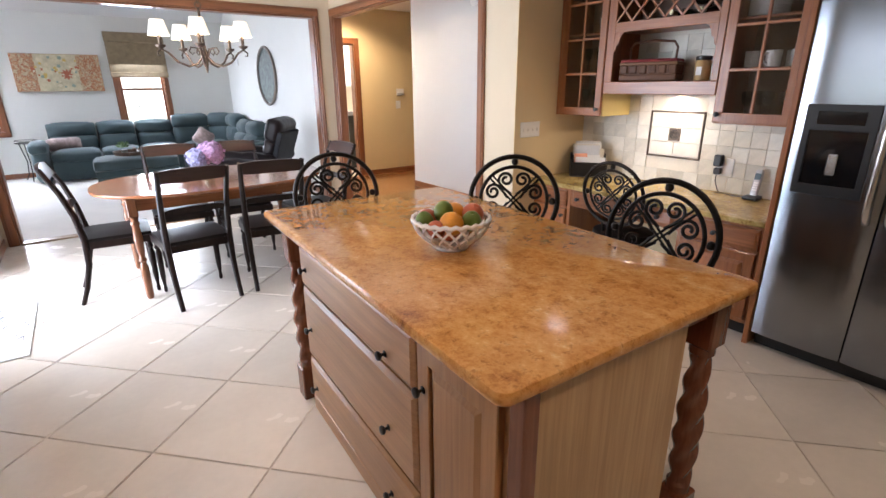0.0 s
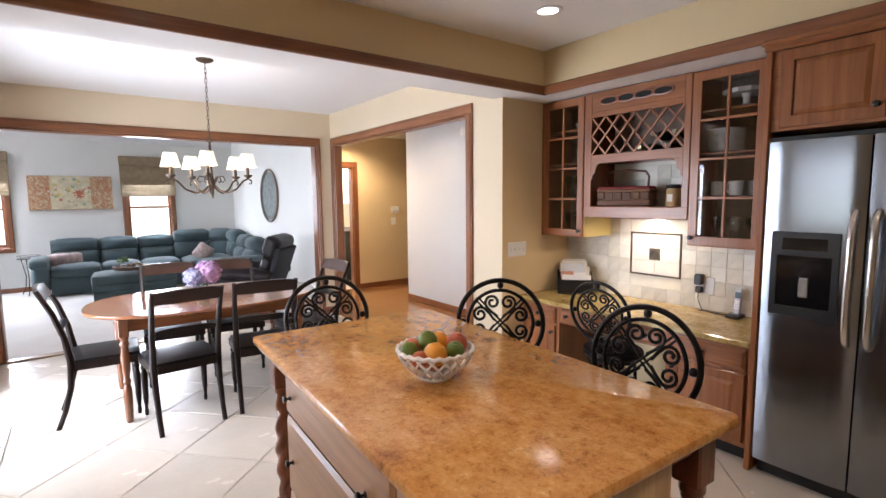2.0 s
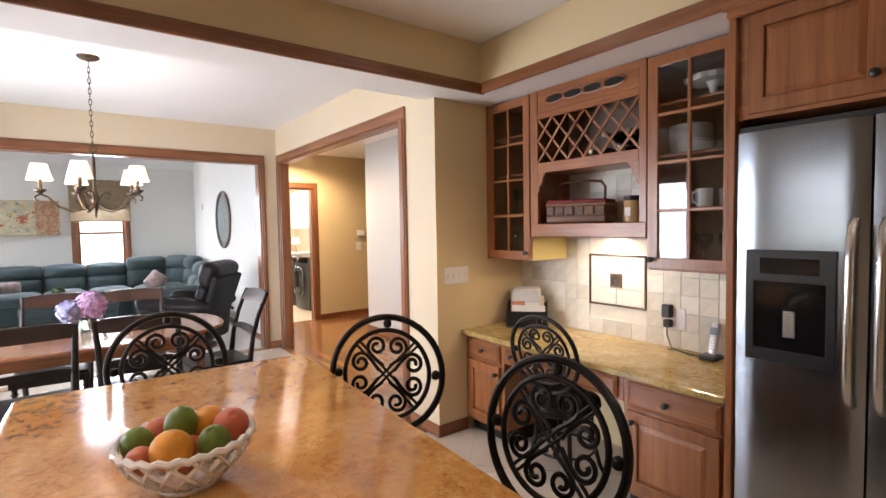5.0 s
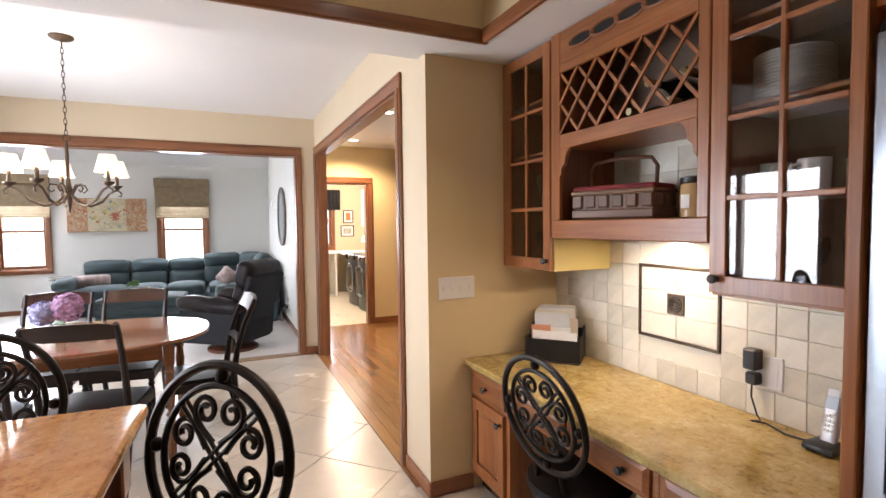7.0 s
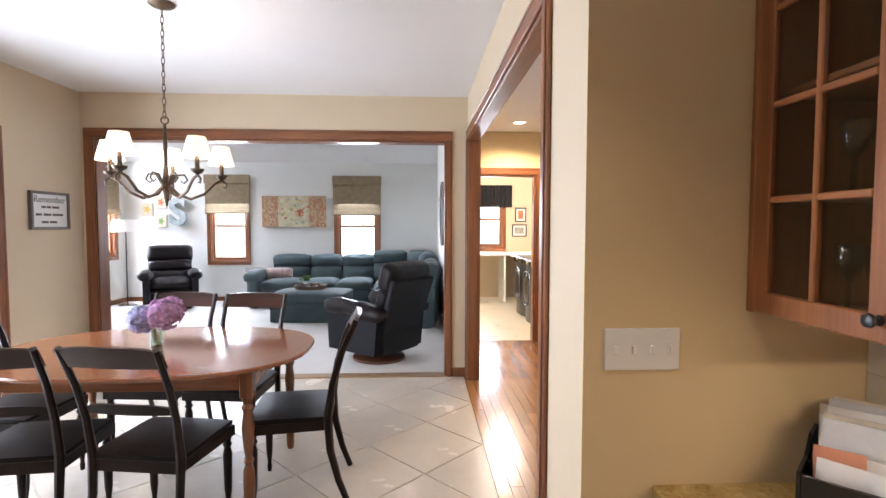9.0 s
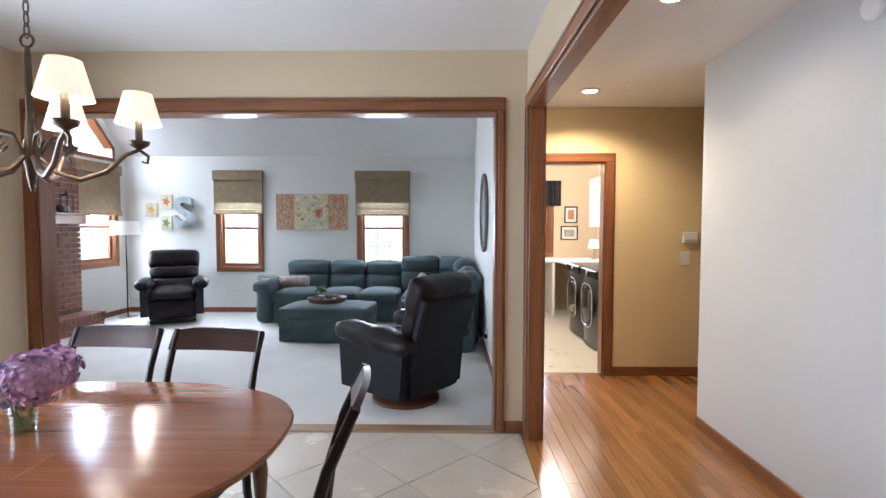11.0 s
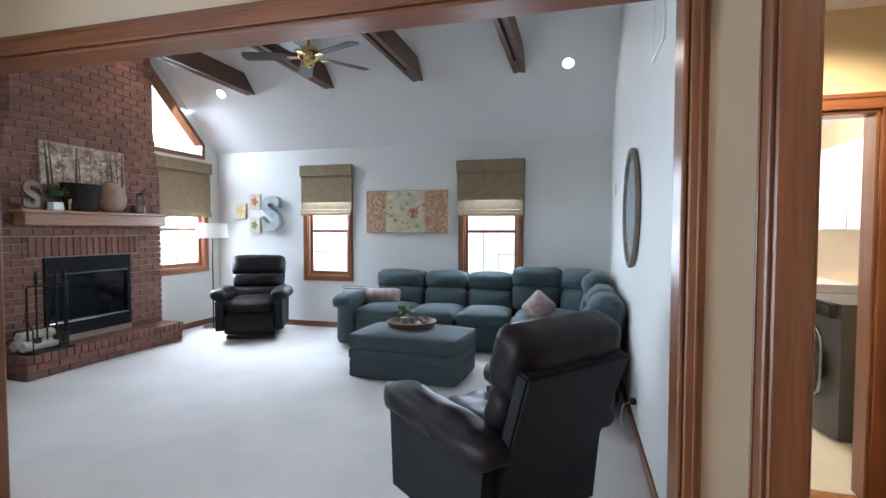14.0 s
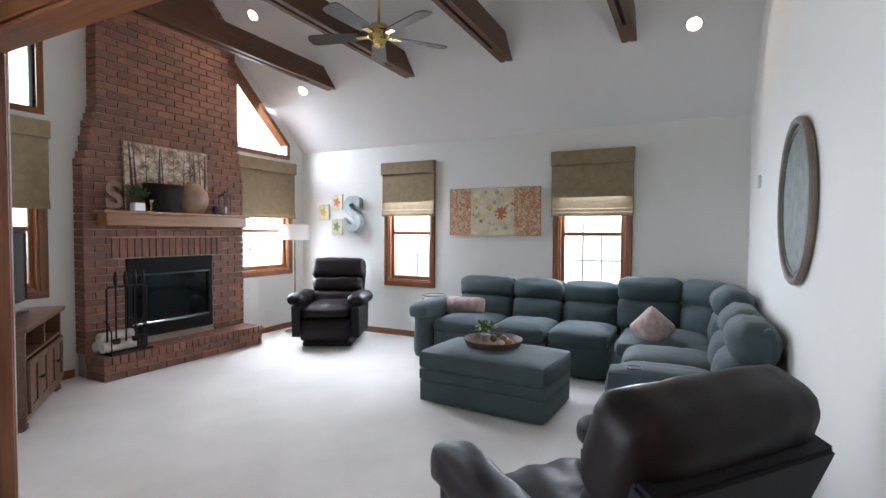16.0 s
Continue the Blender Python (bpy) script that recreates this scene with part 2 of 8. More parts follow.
M_LEATHERB = mat("dark_recliner_shell", (0.011, 0.0115, 0.0145), 0.6, spec=0.2, var=0.2, scale=6, fine=200, bump=0.3)
M_SHADE = mat("woven_roman_shade", (0.29, 0.215, 0.13), 0.9, var=0.15, scale=12, fine=200, bump=0.5)
M_GRAN = granite("golden_granite", [(0.38, (0.15, 0.055, 0.02)), (0.455, (0.40, 0.16, 0.038)), (0.525, (0.55, 0.255, 0.07)), (0.60, (0.64, 0.34, 0.11)), (0.67, (0.76, 0.52, 0.25))], 0.14)
M_GRAN2 = granite("desk_granite", [(0.42, (0.13, 0.08, 0.03)), (0.48, (0.33, 0.22, 0.07)), (0.56, (0.44, 0.32, 0.115)), (0.65, (0.58, 0.46, 0.22))], 0.12)
M_GLASS = glass("clear_glass")
M_CABGLASS = glass("cabinet_glass", (0.9, 0.9, 0.9))
M_LAMP = glow("downlight_lens", (1, 0.92, 0.78), 14)
M_CHSHADE = glow("lit_fabric_shade", (1, 0.84, 0.58), 0.85)
M_FLSHADE = glow("lit_linen_shade", (1, 0.86, 0.64), 0.16)
M_CHINA = mat("white_china", (0.80, 0.79, 0.76), 0.12, var=0.02, bump=0)
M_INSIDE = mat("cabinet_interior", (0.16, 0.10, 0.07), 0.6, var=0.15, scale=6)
# cabinet side with the yellow glow of the under-cabinet light put into its colour
M_SIDE_LIT = mat("lamplit_cabinet_side", (0.58, 0.48, 0.19), 0.5, var=0.04)
M_PAPER = mat("white_paper", (0.75, 0.74, 0.72), 0.7, var=0.05)
M_GREEN = mat("green_leaf", (0.05, 0.12, 0.03), 0.5, var=0.35, scale=20)
M_GRASS = mat("lawn", (0.06, 0.12, 0.03), 0.9, var=0.3, scale=0.6, fine=20)
M_BARK = mat("bark", (0.10, 0.07, 0.05), 0.9, var=0.3, scale=8)
M_BEAM = wood("dark_beam_y", (0.20, 0.085, 0.04), (0.11, 0.045, 0.022), "y", 0.5, 0.05)
# near-black that puts shade into recesses: fret ovals, beam slots, television niche
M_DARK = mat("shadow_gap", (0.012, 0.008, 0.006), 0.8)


# ---- mesh helpers ----
def put(bm, verts, faces, m=None):
    vs = [bm.verts.new(m @ Vector(v) if m else v) for v in verts]
    for f in faces:
        bm.faces.new([vs[i] for i in f])
    return vs


def box(bm, lo, hi, b=0.003, m=None):
    """A box with chamfered edges."""
    lo, hi = [min(a, c) for a, c in zip(lo, hi)], [max(a, c) for a, c in zip(lo, hi)]
    b = min(b, *[(h - l) * 0.45 for l, h in zip(lo, hi)])
    idx, verts = {}, []
    for c in ((i, j, k) for i in (0, 1) for j in (0, 1) for k in (0, 1)):
        for ax in range(3):
            v = []
            for d in range(3):
                e = (lo, hi)[c[d]][d]
                v.append(e if d == ax else e + (b if c[d] == 0 else -b))
            idx[c, ax] = len(verts)
            verts.append(v)
    faces = []
    for ax in range(3):
        o1, o2 = [d for d in range(3) if d != ax]
        for s in (0, 1):
            quad = []
            for a, c in ((0, 0), (1, 0), (1, 1), (0, 1)):
                k = [0, 0, 0]
                k[ax], k[o1], k[o2] = s, a, c
                quad.append(idx[tuple(k), ax])
            faces.append(quad)
    for ax in range(3):
        o1, o2 = [d for d in range(3) if d != ax]
        for a in (0, 1):
            for c in (0, 1):
                k0, k1 = [0, 0, 0], [0, 0, 0]
                k0[o1] = k1[o1] = a
                k0[o2] = k1[o2] = c
                k1[ax] = 1
                k0, k1 = tuple(k0), tuple(k1)
                faces.append((idx[k0, o1], idx[k1, o1], idx[k1, o2], idx[k0, o2]))
    for c in ((i, j, k) for i in (0, 1) for j in (0, 1) for k in (0, 1)):
        faces.append((idx[c, 0], idx[c, 1], idx[c, 2]))
    put(bm, verts, faces, m)


def lathe(bm, profile, n=20, m=None, a0=0.0, a1=360.0):
    """Turns a profile of (radius, height) about z."""
    full = abs(a1 - a0) >= 360
    k = n if full else n + 1
    rings = []
    for r, z in profile:
        ring = []
        for i in range(k):
            a = radians(a0 + (a1 - a0) * i / n)
            v = Vector((r * math.cos(a), r * math.sin(a), z))
            ring.append(bm.verts.new(m @ v if m else v))
        rings.append(ring)
    for r0, r1 in zip(rings, rings[1:]):
        for i in range(k if full else n):
            j = (i + 1) % k
            bm.faces.new((r0[i], r0[j], r1[j], r1[i]))
    if full:
        for ring in (rings[0], rings[-1]):
            bm.faces.new(ring)
    return rings


def tube(bm, pts, r, n=8, m=None, closed=False, flat=1.0):
    """A round bar along points; r is one radius or one a point."""
    pts = [Vector(p) for p in pts]
    rs = r if isinstance(r, (list, tuple)) else [r] * len(pts)
    rings, up = [], None
    for i, p in enumerate(pts):
        a = pts[i - 1] if i or closed else p
        b = pts[(i + 1) % len(pts)] if i < len(pts) - 1 or closed else p
        d = (b - a).normalized()
        if up is None:
            up = d.orthogonal().normalized()
        up = (up - d * up.dot(d)).normalized()
        side = d.cross(up)
        ring = []
        for k in range(n):
            an = 2 * math.pi * k / n
            v = p + (up * math.cos(an) * flat + side * math.sin(an)) * rs[i]
            ring.append(bm.verts.new(m @ v if m else v))
        rings.append(ring)
    pairs = list(zip(rings, rings[1:])) + ([(rings[-1], rings[0])] if closed else [])
    for r0, r1 in pairs:
        for i in range(n):
            j = (i + 1) % n
            bm.faces.new((r0[i], r0[j], r1[j], r1[i]))
    if not closed:
        bm.faces.new(rings[0])
        bm.faces.new(rings[-1])


def rod(bm, a, b, r, n=10, m=None):
    tube(bm, [a, b], r, n, m)


def prism(bm, poly, axis, lo, hi, m=None):
    """Extrudes a polygon of (u, v) along axis from lo to hi; (u, v) are the two other axes in order."""
    n = len(poly)

    def at(u, v, w):
        c = [u, v]
        c.insert("xyz".index(axis), w)
        return c
    verts = [at(u, v, lo) for u, v in poly] + [at(u, v, hi) for u, v in poly]
    faces = [list(range(n)), list(range(2 * n - 1, n - 1, -1))] + [(i, (i + 1) % n, n + (i + 1) % n, n + i) for i in range(n)]
    put(bm, verts, faces, m)


def pad(bm, centre, half, r, m=None, n=7, puff=(0, 0, 0), wrinkle=0.0, seed=0.0, tuft=0.0):
    """A stuffed, rounded block: half sizes, edge radius, bulge of each pair of sides."""
    c, h = Vector(centre), Vector(half)
    r = min(r, *h)
    seen = {}

    def vert(p):
        key = tuple(round(x, 5) for x in p)
        if key in seen:
            return seen[key]
        q = Vector([p[i] * h[i] for i in range(3)])
        core = Vector([max(-(h[i] - r), min(h[i] - r, q[i])) for i in range(3)])
        d = q - core
        v = core + (d.normalized() * r if d.length > 1e-6 else d)
        for i in range(3):
            a, b = [p[k] for k in range(3) if k != i]
            v[i] += puff[i] * p[i] * math.cos(a * math.pi / 2) * math.cos(b * math.pi / 2)
        if wrinkle:
            v += noise.noise_vector(v * 9 + Vector((seed, seed * 2, 0))) * wrinkle
        v += c
        seen[key] = bm.verts.new(m @ v if m else v)
        return seen[key]
    g = [math.tan((-1 + 2 * i / n) * math.pi / 4 * 0.98) / math.tan(math.pi / 4 * 0.98) for i in range(n + 1)]
    for ax in range(3):
        for s in (-1, 1):
            for i in range(n):
                for j in range(n):
                    f = []
                    for a, b in ((i, j), (i + 1, j), (i + 1, j + 1), (i, j + 1)):
                        p = [g[a], g[b]]
                        p.insert(ax, s)
                        f.append(vert(p))
                    bm.faces.new(f)


def world_of(ob):
    m = ob.matrix_basis.copy()
    while ob.parent:
        ob = ob.parent
        m = ob.matrix_basis @ m
    return m


def mesh_of(name, bm, material, smooth=35):
    bmesh.ops.recalc_face_normals(bm, faces=bm.faces[:])
    me = bpy.data.meshes.new(name)
    bm.to_mesh(me)
    bm.free()
    if material:
        me.materials.append(material)
    if smooth:
        for f in me.polygons:
            f.use_smooth = True
        me.set_sharp_from_angle(angle=radians(smooth))
    return me


def part(name, bm, material, parent, label="", world=False, smooth=35):
    """Links a bmesh as one mesh object under a thing or a part."""
    if world:
        bmesh.ops.transform(bm, matrix=world_of(parent).inverted(), verts=bm.verts[:])
    ob = new(name, mesh_of(name, bm, material, smooth))
    ob.parent = parent
    if label:
        tagged(ob, label)
    return ob


def single(name, bm, material, label, category, kind="", group="", smooth=35):
    return tagged(new(name, mesh_of(name, bm, material, smooth)), label, category, group, kind)


def thing(name, m, label, category, group="", kind=""):
    ob = new(name)
    ob.empty_display_size = 0.1
    ob.matrix_basis = m if isinstance(m, Matrix) else pose(*m)
    return tagged(ob, label, category, group, kind)


def frame_ring(axis, a0, a1, u0, u1, v0, v1, w, w2=None, w3=None):
    """A flat rectangular frame as one mesh, across axis from a0 to a1; (u, v) are the two other axes in order; w: side, w2: lower, w3: upper widths."""
    w2, w3 = w2 or w, w3 or w2 or w
    bm = bmesh.new()
    out = [(u0, v0), (u1, v0), (u1, v1), (u0, v1)]
    inn = [(u0 + w, v0 + w2), (u1 - w, v0 + w2), (u1 - w, v1 - w3), (u0 + w, v1 - w3)]
    e = 0.003
    oute = [(u0 + e, v0 + e), (u1 - e, v0 + e), (u1 - e, v1 - e), (u0 + e, v1 - e)]
    inne = [(u0 + w - e, v0 + w2 - e), (u1 - w + e, v0 + w2 - e), (u1 - w + e, v1 - w3 + e), (u0 + w - e, v1 - w3 + e)]
    k = "xyz".index(axis)
    s = e if a1 > a0 else -e

    def at(p, a):
        c = list(p)
        c.insert(k, a)
        return c
    loops = [[at(p, a0) for p in out], [at(p, a1 - s) for p in out], [at(p, a1) for p in oute], [at(p, a1) for p in inne], [at(p, a1 - s) for p in inn], [at(p, a0) for p in inn]]
    vs = [[bm.verts.new(p) for p in lp] for lp in loops]
    for i in range(6):
        r0, r1 = vs[i], vs[(i + 1) % 6]
        for j in range(4):
            bm.faces.new((r0[j], r0[(j + 1) % 4], r1[(j + 1) % 4], r1[j]))
    return bm


def new_bm():
    return bmesh.new()


def boxes(*bs, b=0.003, m=None):
    bm = new_bm()
    for lo, hi in bs:
        box(bm, lo, hi, b, m)
    return bm


# ---- the structure ----
XL, XR, YF = -1.05, 2.41, 6.0          # dining: left wall, right wall, far wall
SOF, CEIL = 2.285, 2.60                # soffit and ceiling heights
LX0, LX1, LY0, LY1 = -3.45, 2.30, 6.14, 10.70   # living room
EAVE, PITCH = 2.58, 0.94
RIDGE_Y = (LY0 + LY1) / 2
RIDGE = EAVE + PITCH * (LY1 - RIDGE_Y)


def wall(name, bm, material, label):
    return single(name, bm, material, label, "wall", "structure")


def pierced(bm, axis, at0, at1, u0, u1, z0, z1, holes):
    """A wall slab across axis, from u0 to u1 along the other one, with rectangular holes (u0, u1, z0, z1)."""
    us = sorted({u0, u1, *[h[0] for h in holes], *[h[1] for h in holes]})
    zs = sorted({z0, z1, *[h[2] for h in holes], *[h[3] for h in holes]})
    for ua, ub in zip(us, us[1:]):
        run = None
        for za, zb in zip(zs, zs[1:]):
            um, zm = (ua + ub) / 2, (za + zb) / 2
            hole = any(h[0] < um < h[1] and h[2] < zm < h[3] for h in holes)
            if not hole:
                run = [za if run is None else run[0], zb]
            if run and (hole or zb == zs[-1]):
                lo, hi = ((at0, ua, run[0]), (at1, ub, run[1])) if axis == "x" else ((ua, at0, run[0]), (ub, at1, run[1]))
                box(bm, lo, hi, 0)
                run = None


# floors
single("floor_kitchen", boxes(((XL - 0.2, -2.3, -0.12), (2.38, 6.07, -0.006)), ((2.38, -2.3, -0.12), (3.35, 2.9, -0.006)), b=0), M_GROUT, "cream tiled floor laid diagonally with tan grout", "floor", "structure")
single("floor_living", boxes(((LX0 - 0.2, 6.07, -0.12), (2.36, LY1 + 0.15, 0.004)), b=0), M_CARPET, "pale grey plush carpet over the living room floor", "floor", "structure")
single("floor_hall", boxes(((2.38, 2.9, -0.12), (5.6, 7.40, -0.006)), b=0), M_DARK, "oak strip floor in the hall", "floor", "structure")
single("floor_laundry", boxes(((2.36, 7.40, -0.12), (4.6, 11.15, 0.002)), b=0), mat("laundry_vinyl", (0.62, 0.58, 0.48), 0.3, var=0.06, scale=4), "pale vinyl laundry floor", "floor", "structure")
single("threshold", boxes(((-0.93, 5.985, -0.004), (2.21, 6.10, 0.014)), b=0.005), wood("threshold_oak", (0.42, 0.28, 0.17), (0.33, 0.21, 0.12), "x"), "light oak strip between tile and carpet", "threshold", "structure")

# kitchen and dining walls
bm = new_bm()
pierced(bm, "x", XL - 0.15, XL, -2.3, YF + 0.14, 0, CEIL, [(3.26, 5.08, 0, 2.05), (0.75, 2.15, 1.08, 2.02)])
wall("wall_west", bm, M_TAN_L, "cream painted wall beside the patio door")
bm = new_bm()
pierced(bm, "y", YF, YF + 0.135, XL, XR + 0.12, 0, CEIL + 0.05, [(-0.95, 2.23, 0, 2.215)])
wall("wall_north_dining", bm, M_TAN_L, "cream wall round the wide living room opening")
bm = new_bm()
pierced(bm, "x", XR, XR + 0.09, 2.772, YF, 0, CEIL + 0.05, [(3.185, 5.90, 0, 2.22)])
wall("wall_east_dining", bm, M_TAN_L, "cream wall round the hall opening")
wall("wall_desk_end", boxes(((XR, 2.765, 0), (3.62, 2.772, CEIL + 0.05)), ((XR + 0.09, 2.772, 0), (3.62, 2.89, CEIL + 0.05)), b=0), M_TAN, "tan painted end wall beside the desk")
wall("wall_east_kitchen", boxes(((3.23, -2.3, 0), (3.36, 2.765, CEIL + 0.05)), b=0), M_TAN, "tan painted kitchen wall behind the desk")
wall("wall_south", boxes(((XL, -2.3, 0), (3.23, -2.15, CEIL + 0.05)), b=0), M_TAN, "tan painted back wall of the kitchen")
single("ceiling_kitchen", boxes(((XL - 0.15, -2.3, CEIL), (XR + 0.12, YF + 0.13, CEIL + 0.1)), ((XR + 0.12, -2.3, CEIL), (3.36, 2.89, CEIL + 0.1)), b=0), M_CEIL, "white flat ceiling over kitchen and dining area", "ceiling", "structure")
# dropped soffit: tan faces, white underside
for nm, lo, hi in (("soffit_north", (XL, 2.545, SOF), (3.23, 2.86, CEIL)), ("soffit_east", (2.625, -2.15, SOF), (3.23, 2.545, CEIL)), ("soffit_west", (XL, -2.15, SOF), (-0.62, 2.545, CEIL))):
    single(nm, boxes((lo, hi), b=0), M_TAN, "tan painted dropped soffit edging the raised ceiling", "soffit", "structure")
for nm, lo, hi in (("soffit_underside_north", (XL, 2.535, SOF - 0.006), (3.23, 2.862, SOF)), ("soffit_underside_east", (2.615, -2.15, SOF - 0.006), (3.23, 2.535, SOF)), ("soffit_underside_west", (XL, -2.15, SOF - 0.006), (-0.61, 2.535, SOF))):
    single(nm, boxes((lo, hi), b=0), M_CEIL, "white underside of the soffit", "soffit", "structure")
for nm, lo, hi, m in (("soffit_trim_north", (-0.62, 2.515, SOF - 0.012), (2.64, 2.546, SOF + 0.055), M_TRIM_X), ("soffit_trim_east", (2.595, -2.15, SOF - 0.012), (2.626, 2.515, SOF + 0.055), M_TRIM_Y), ("soffit_trim_west", (-0.62, -2.15, SOF - 0.012), (-0.59, 2.515, SOF + 0.055), M_TRIM_Y)):
    single(nm, boxes((lo, hi), b=0.008), m, "stained wood moulding along the soffit edge", "moulding", "structure")


def casing(name, axis, face, u0, u1, top, width, depth, jamb, label, sill=None, out=1, width1=None):
    """A cased opening: two legs, a head and the jamb lining. face: the wall's plane; jamb: depth of the lining."""
    root = thing(name, pose(0, 0, 0), label, "casing", kind="structure")
    f0, f1 = face, face + depth * out

    def piece(nm, ua, ub, za, zb, d0, d1, m):
        bm = new_bm()
        lo, hi = ((ua, d0, za), (ub, d1, zb)) if axis == "y" else ((d0, ua, za), (d1, ub, zb))
        box(bm, lo, hi, 0.005)
        part(nm, bm, m, root)
    mh = M_TRIM_X if axis == "y" else M_TRIM_Y
    zb = 0 if sill is None else sill
    w1 = width1 or width
    for a, b in ((u0 - width, u0), (u1, u1 + w1)):
        piece("leg", a, b, zb, top, f0, f1, M_TRIM_Z)
        e = 0.012
        piece("bead", a + (0.016 if a < u0 else w1 - 0.016 - e), a + (0.016 if a < u0 else w1 - 0.016 - e) + e, zb, top, f1, f1 + 0.006 * out, M_TRIM_Z)
    piece("head", u0 - width, u1 + w1, top, top + width, f0, f1, mh)
    piece("bead", u0 - width + 0.012, u1 + w1 - 0.012, top + width - 0.028, top + width - 0.014, f1, f1 + 0.006 * out, mh)
    if sill is not None:
        piece("apron", u0 - width, u1 + width, sill - width, sill, f0, f1, mh)
    if jamb:
        j1 = f0 - jamb * out
        for a, b in ((u0 - 0.0, u0 + 0.018), (u1 - 0.018, u1)):
            piece("jamb", a, b, zb, top - 0.018, f0 + 0.004 * out, j1, M_TRIM_Z)
        piece("jamb_head", u0, u1, top - 0.018, top, f0 + 0.004 * out, j1, mh)
        if sill is not None:
            piece("stool", u0 + 0.018, u1 - 0.018, sill, sill + 0.018, f0 + 0.004 * out, j1, mh)
    return root


casing("casing_living", "y", YF, -0.935, 2.215, 2.20, 0.085, 0.018, 0.139, "stained wood casing round the wide living room opening", out=-1, width1=0.052)
casing("casing_living_back", "y", YF + 0.135, -0.935, 2.215, 2.20, 0.085, 0.018, 0, "stained wood casing on the living room side", out=1, width1=0.052)
casing("casing_hall", "x", XR, 3.20, 5.885, 2.205, 0.085, 0.018, 0.094, "stained wood casing round the hall opening", out=-1)
casing("casing_hall_back", "x", XR + 0.09, 3.20, 5.885, 2.205, 0.085, 0.018, 0, "stained wood casing on the hall side", out=1)
casing("casing_patio_door", "x", XL, 3.26, 5.08, 2.05, 0.085, 0.018, 0.15, "stained wood casing round the patio door", out=1)

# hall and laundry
wall("wall_hall_east", boxes(((3.65, 2.89, 0), (3.78, 6.12, CEIL)), b=0), M_HALLW, "plain white hall wall, dimmed in its colour")
bm = new_bm()
pierced(bm, "y", 7.33, 7.45, 2.425, 5.6, 0, CEIL, [(2.55, 3.37, 0, 2.035)])
wall("wall_hall_north", bm, M_TAN, "cream hall wall with the laundry door opening")
wall("wall_hall_far", boxes(((5.48, 2.89, 0), (5.6, 7.33, CEIL)), ((3.78, 2.76, 0), (5.6, 2.89, CEIL)), b=0), M_TAN_L, "cream hall end wall")
single("ceiling_hall", boxes(((2.50, 2.89, 2.545), (5.6, 7.33, 2.65)), b=0), M_CEIL, "white hall ceiling", "ceiling", "structure")
casing("casing_laundry", "y", 7.33, 2.56, 3.365, 2.03, 0.085, 0.018, 0.12, "stained wood casing round the laundry door", out=-1)
wall("wall_laundry_east", boxes(((4.38, 7.45, 0), (4.5, 11.0, CEIL)), b=0), M_TAN_L, "cream laundry wall")
bm = new_bm()
pierced(bm, "y", 11.0, 11.13, 2.42, 4.5, 0, CEIL, [(2.85, 3.60, 0.98, 2.1)])
wall("wall_laundry_north", bm, M_TAN_L, "cream laundry wall with a window")
single("ceiling_laundry", boxes(((2.42, 7.45, 2.5), (4.5, 11.13, 2.6)), b=0), M_CEIL, "white laundry ceiling", "ceiling", "structure")
casing("casing_laundry_window", "y", 11.0, 2.86, 3.59, 2.09, 0.07, 0.018, 0.12, "stained wood casing round the laundry window", sill=0.99, out=-1)

# living room walls
W1, W2 = (-1.905, -1.245), (0.43, 1.165)
WZ0, WZ1 = 0.745, 2.26
bm = new_bm()
pierced(bm, "y", LY1, LY1 + 0.14, LX0 - 0.14, LX1, 0, EAVE + 0.1, [(*W1, WZ0, WZ1), (*W2, WZ0, WZ1)])
wall("wall_north", bm, M_LIV, "off-white living room wall with two windows")
wall("wall_east", boxes(((LX1, YF + 0.135, 0), (2.42, LY1 + 0.14, 4.75)), ((2.42, 7.45, 0), (2.43, LY1 + 0.3, 2.6)), b=0), M_LIV, "off-white living room side wall")
wall("wall_south_living", boxes(((LX0 - 0.14, LY0 - 0.005, 0), (XL - 0.15, LY0 + 0.12, EAVE + 0.1)), ((XL - 0.15, LY0 - 0.005, CEIL), (LX1, LY0 + 0.12, EAVE + 0.12)), b=0), M_LIV, "off-white wall on the dining side")
GW = (9.5, 10.40)      # gable window, mirrored about the ridge
GWM = (2 * RIDGE_Y - GW[1], 2 * RIDGE_Y - GW[0])
bm = new_bm()
pierced(bm, "x", LX0 - 0.14, LX0, LY0, LY1, 0, 2.45, [(*GW, 0.86, 2.30), (*GWM, 0.86, 2.30)])
box(bm, (LX0 - 0.14, GWM[1], 2.45), (LX0, GW[0], 4.75), 0)


def slope_z(y):
    return RIDGE - PITCH * abs(y - RIDGE_Y)


for s in (1, -1):
    def fl(y, s=s):
        return y if s == 1 else 2 * RIDGE_Y - y
    g0, g1 = GW
    for poly in ([(g1, 2.45), (LY1, 2.45), (LY1, slope_z(LY1)), (g1, slope_z(g1))],
                 [(g0, slope_z(g0) - 0.17), (g1, slope_z(g1) - 0.17), (g1, slope_z(g1)), (g0, slope_z(g0))]):
        prism(bm, [(fl(y), z) for y, z in poly], "x", LX0 - 0.14, LX0)
wall("wall_west_gable", bm, M_LIV, "off-white gable wall behind the chimney")
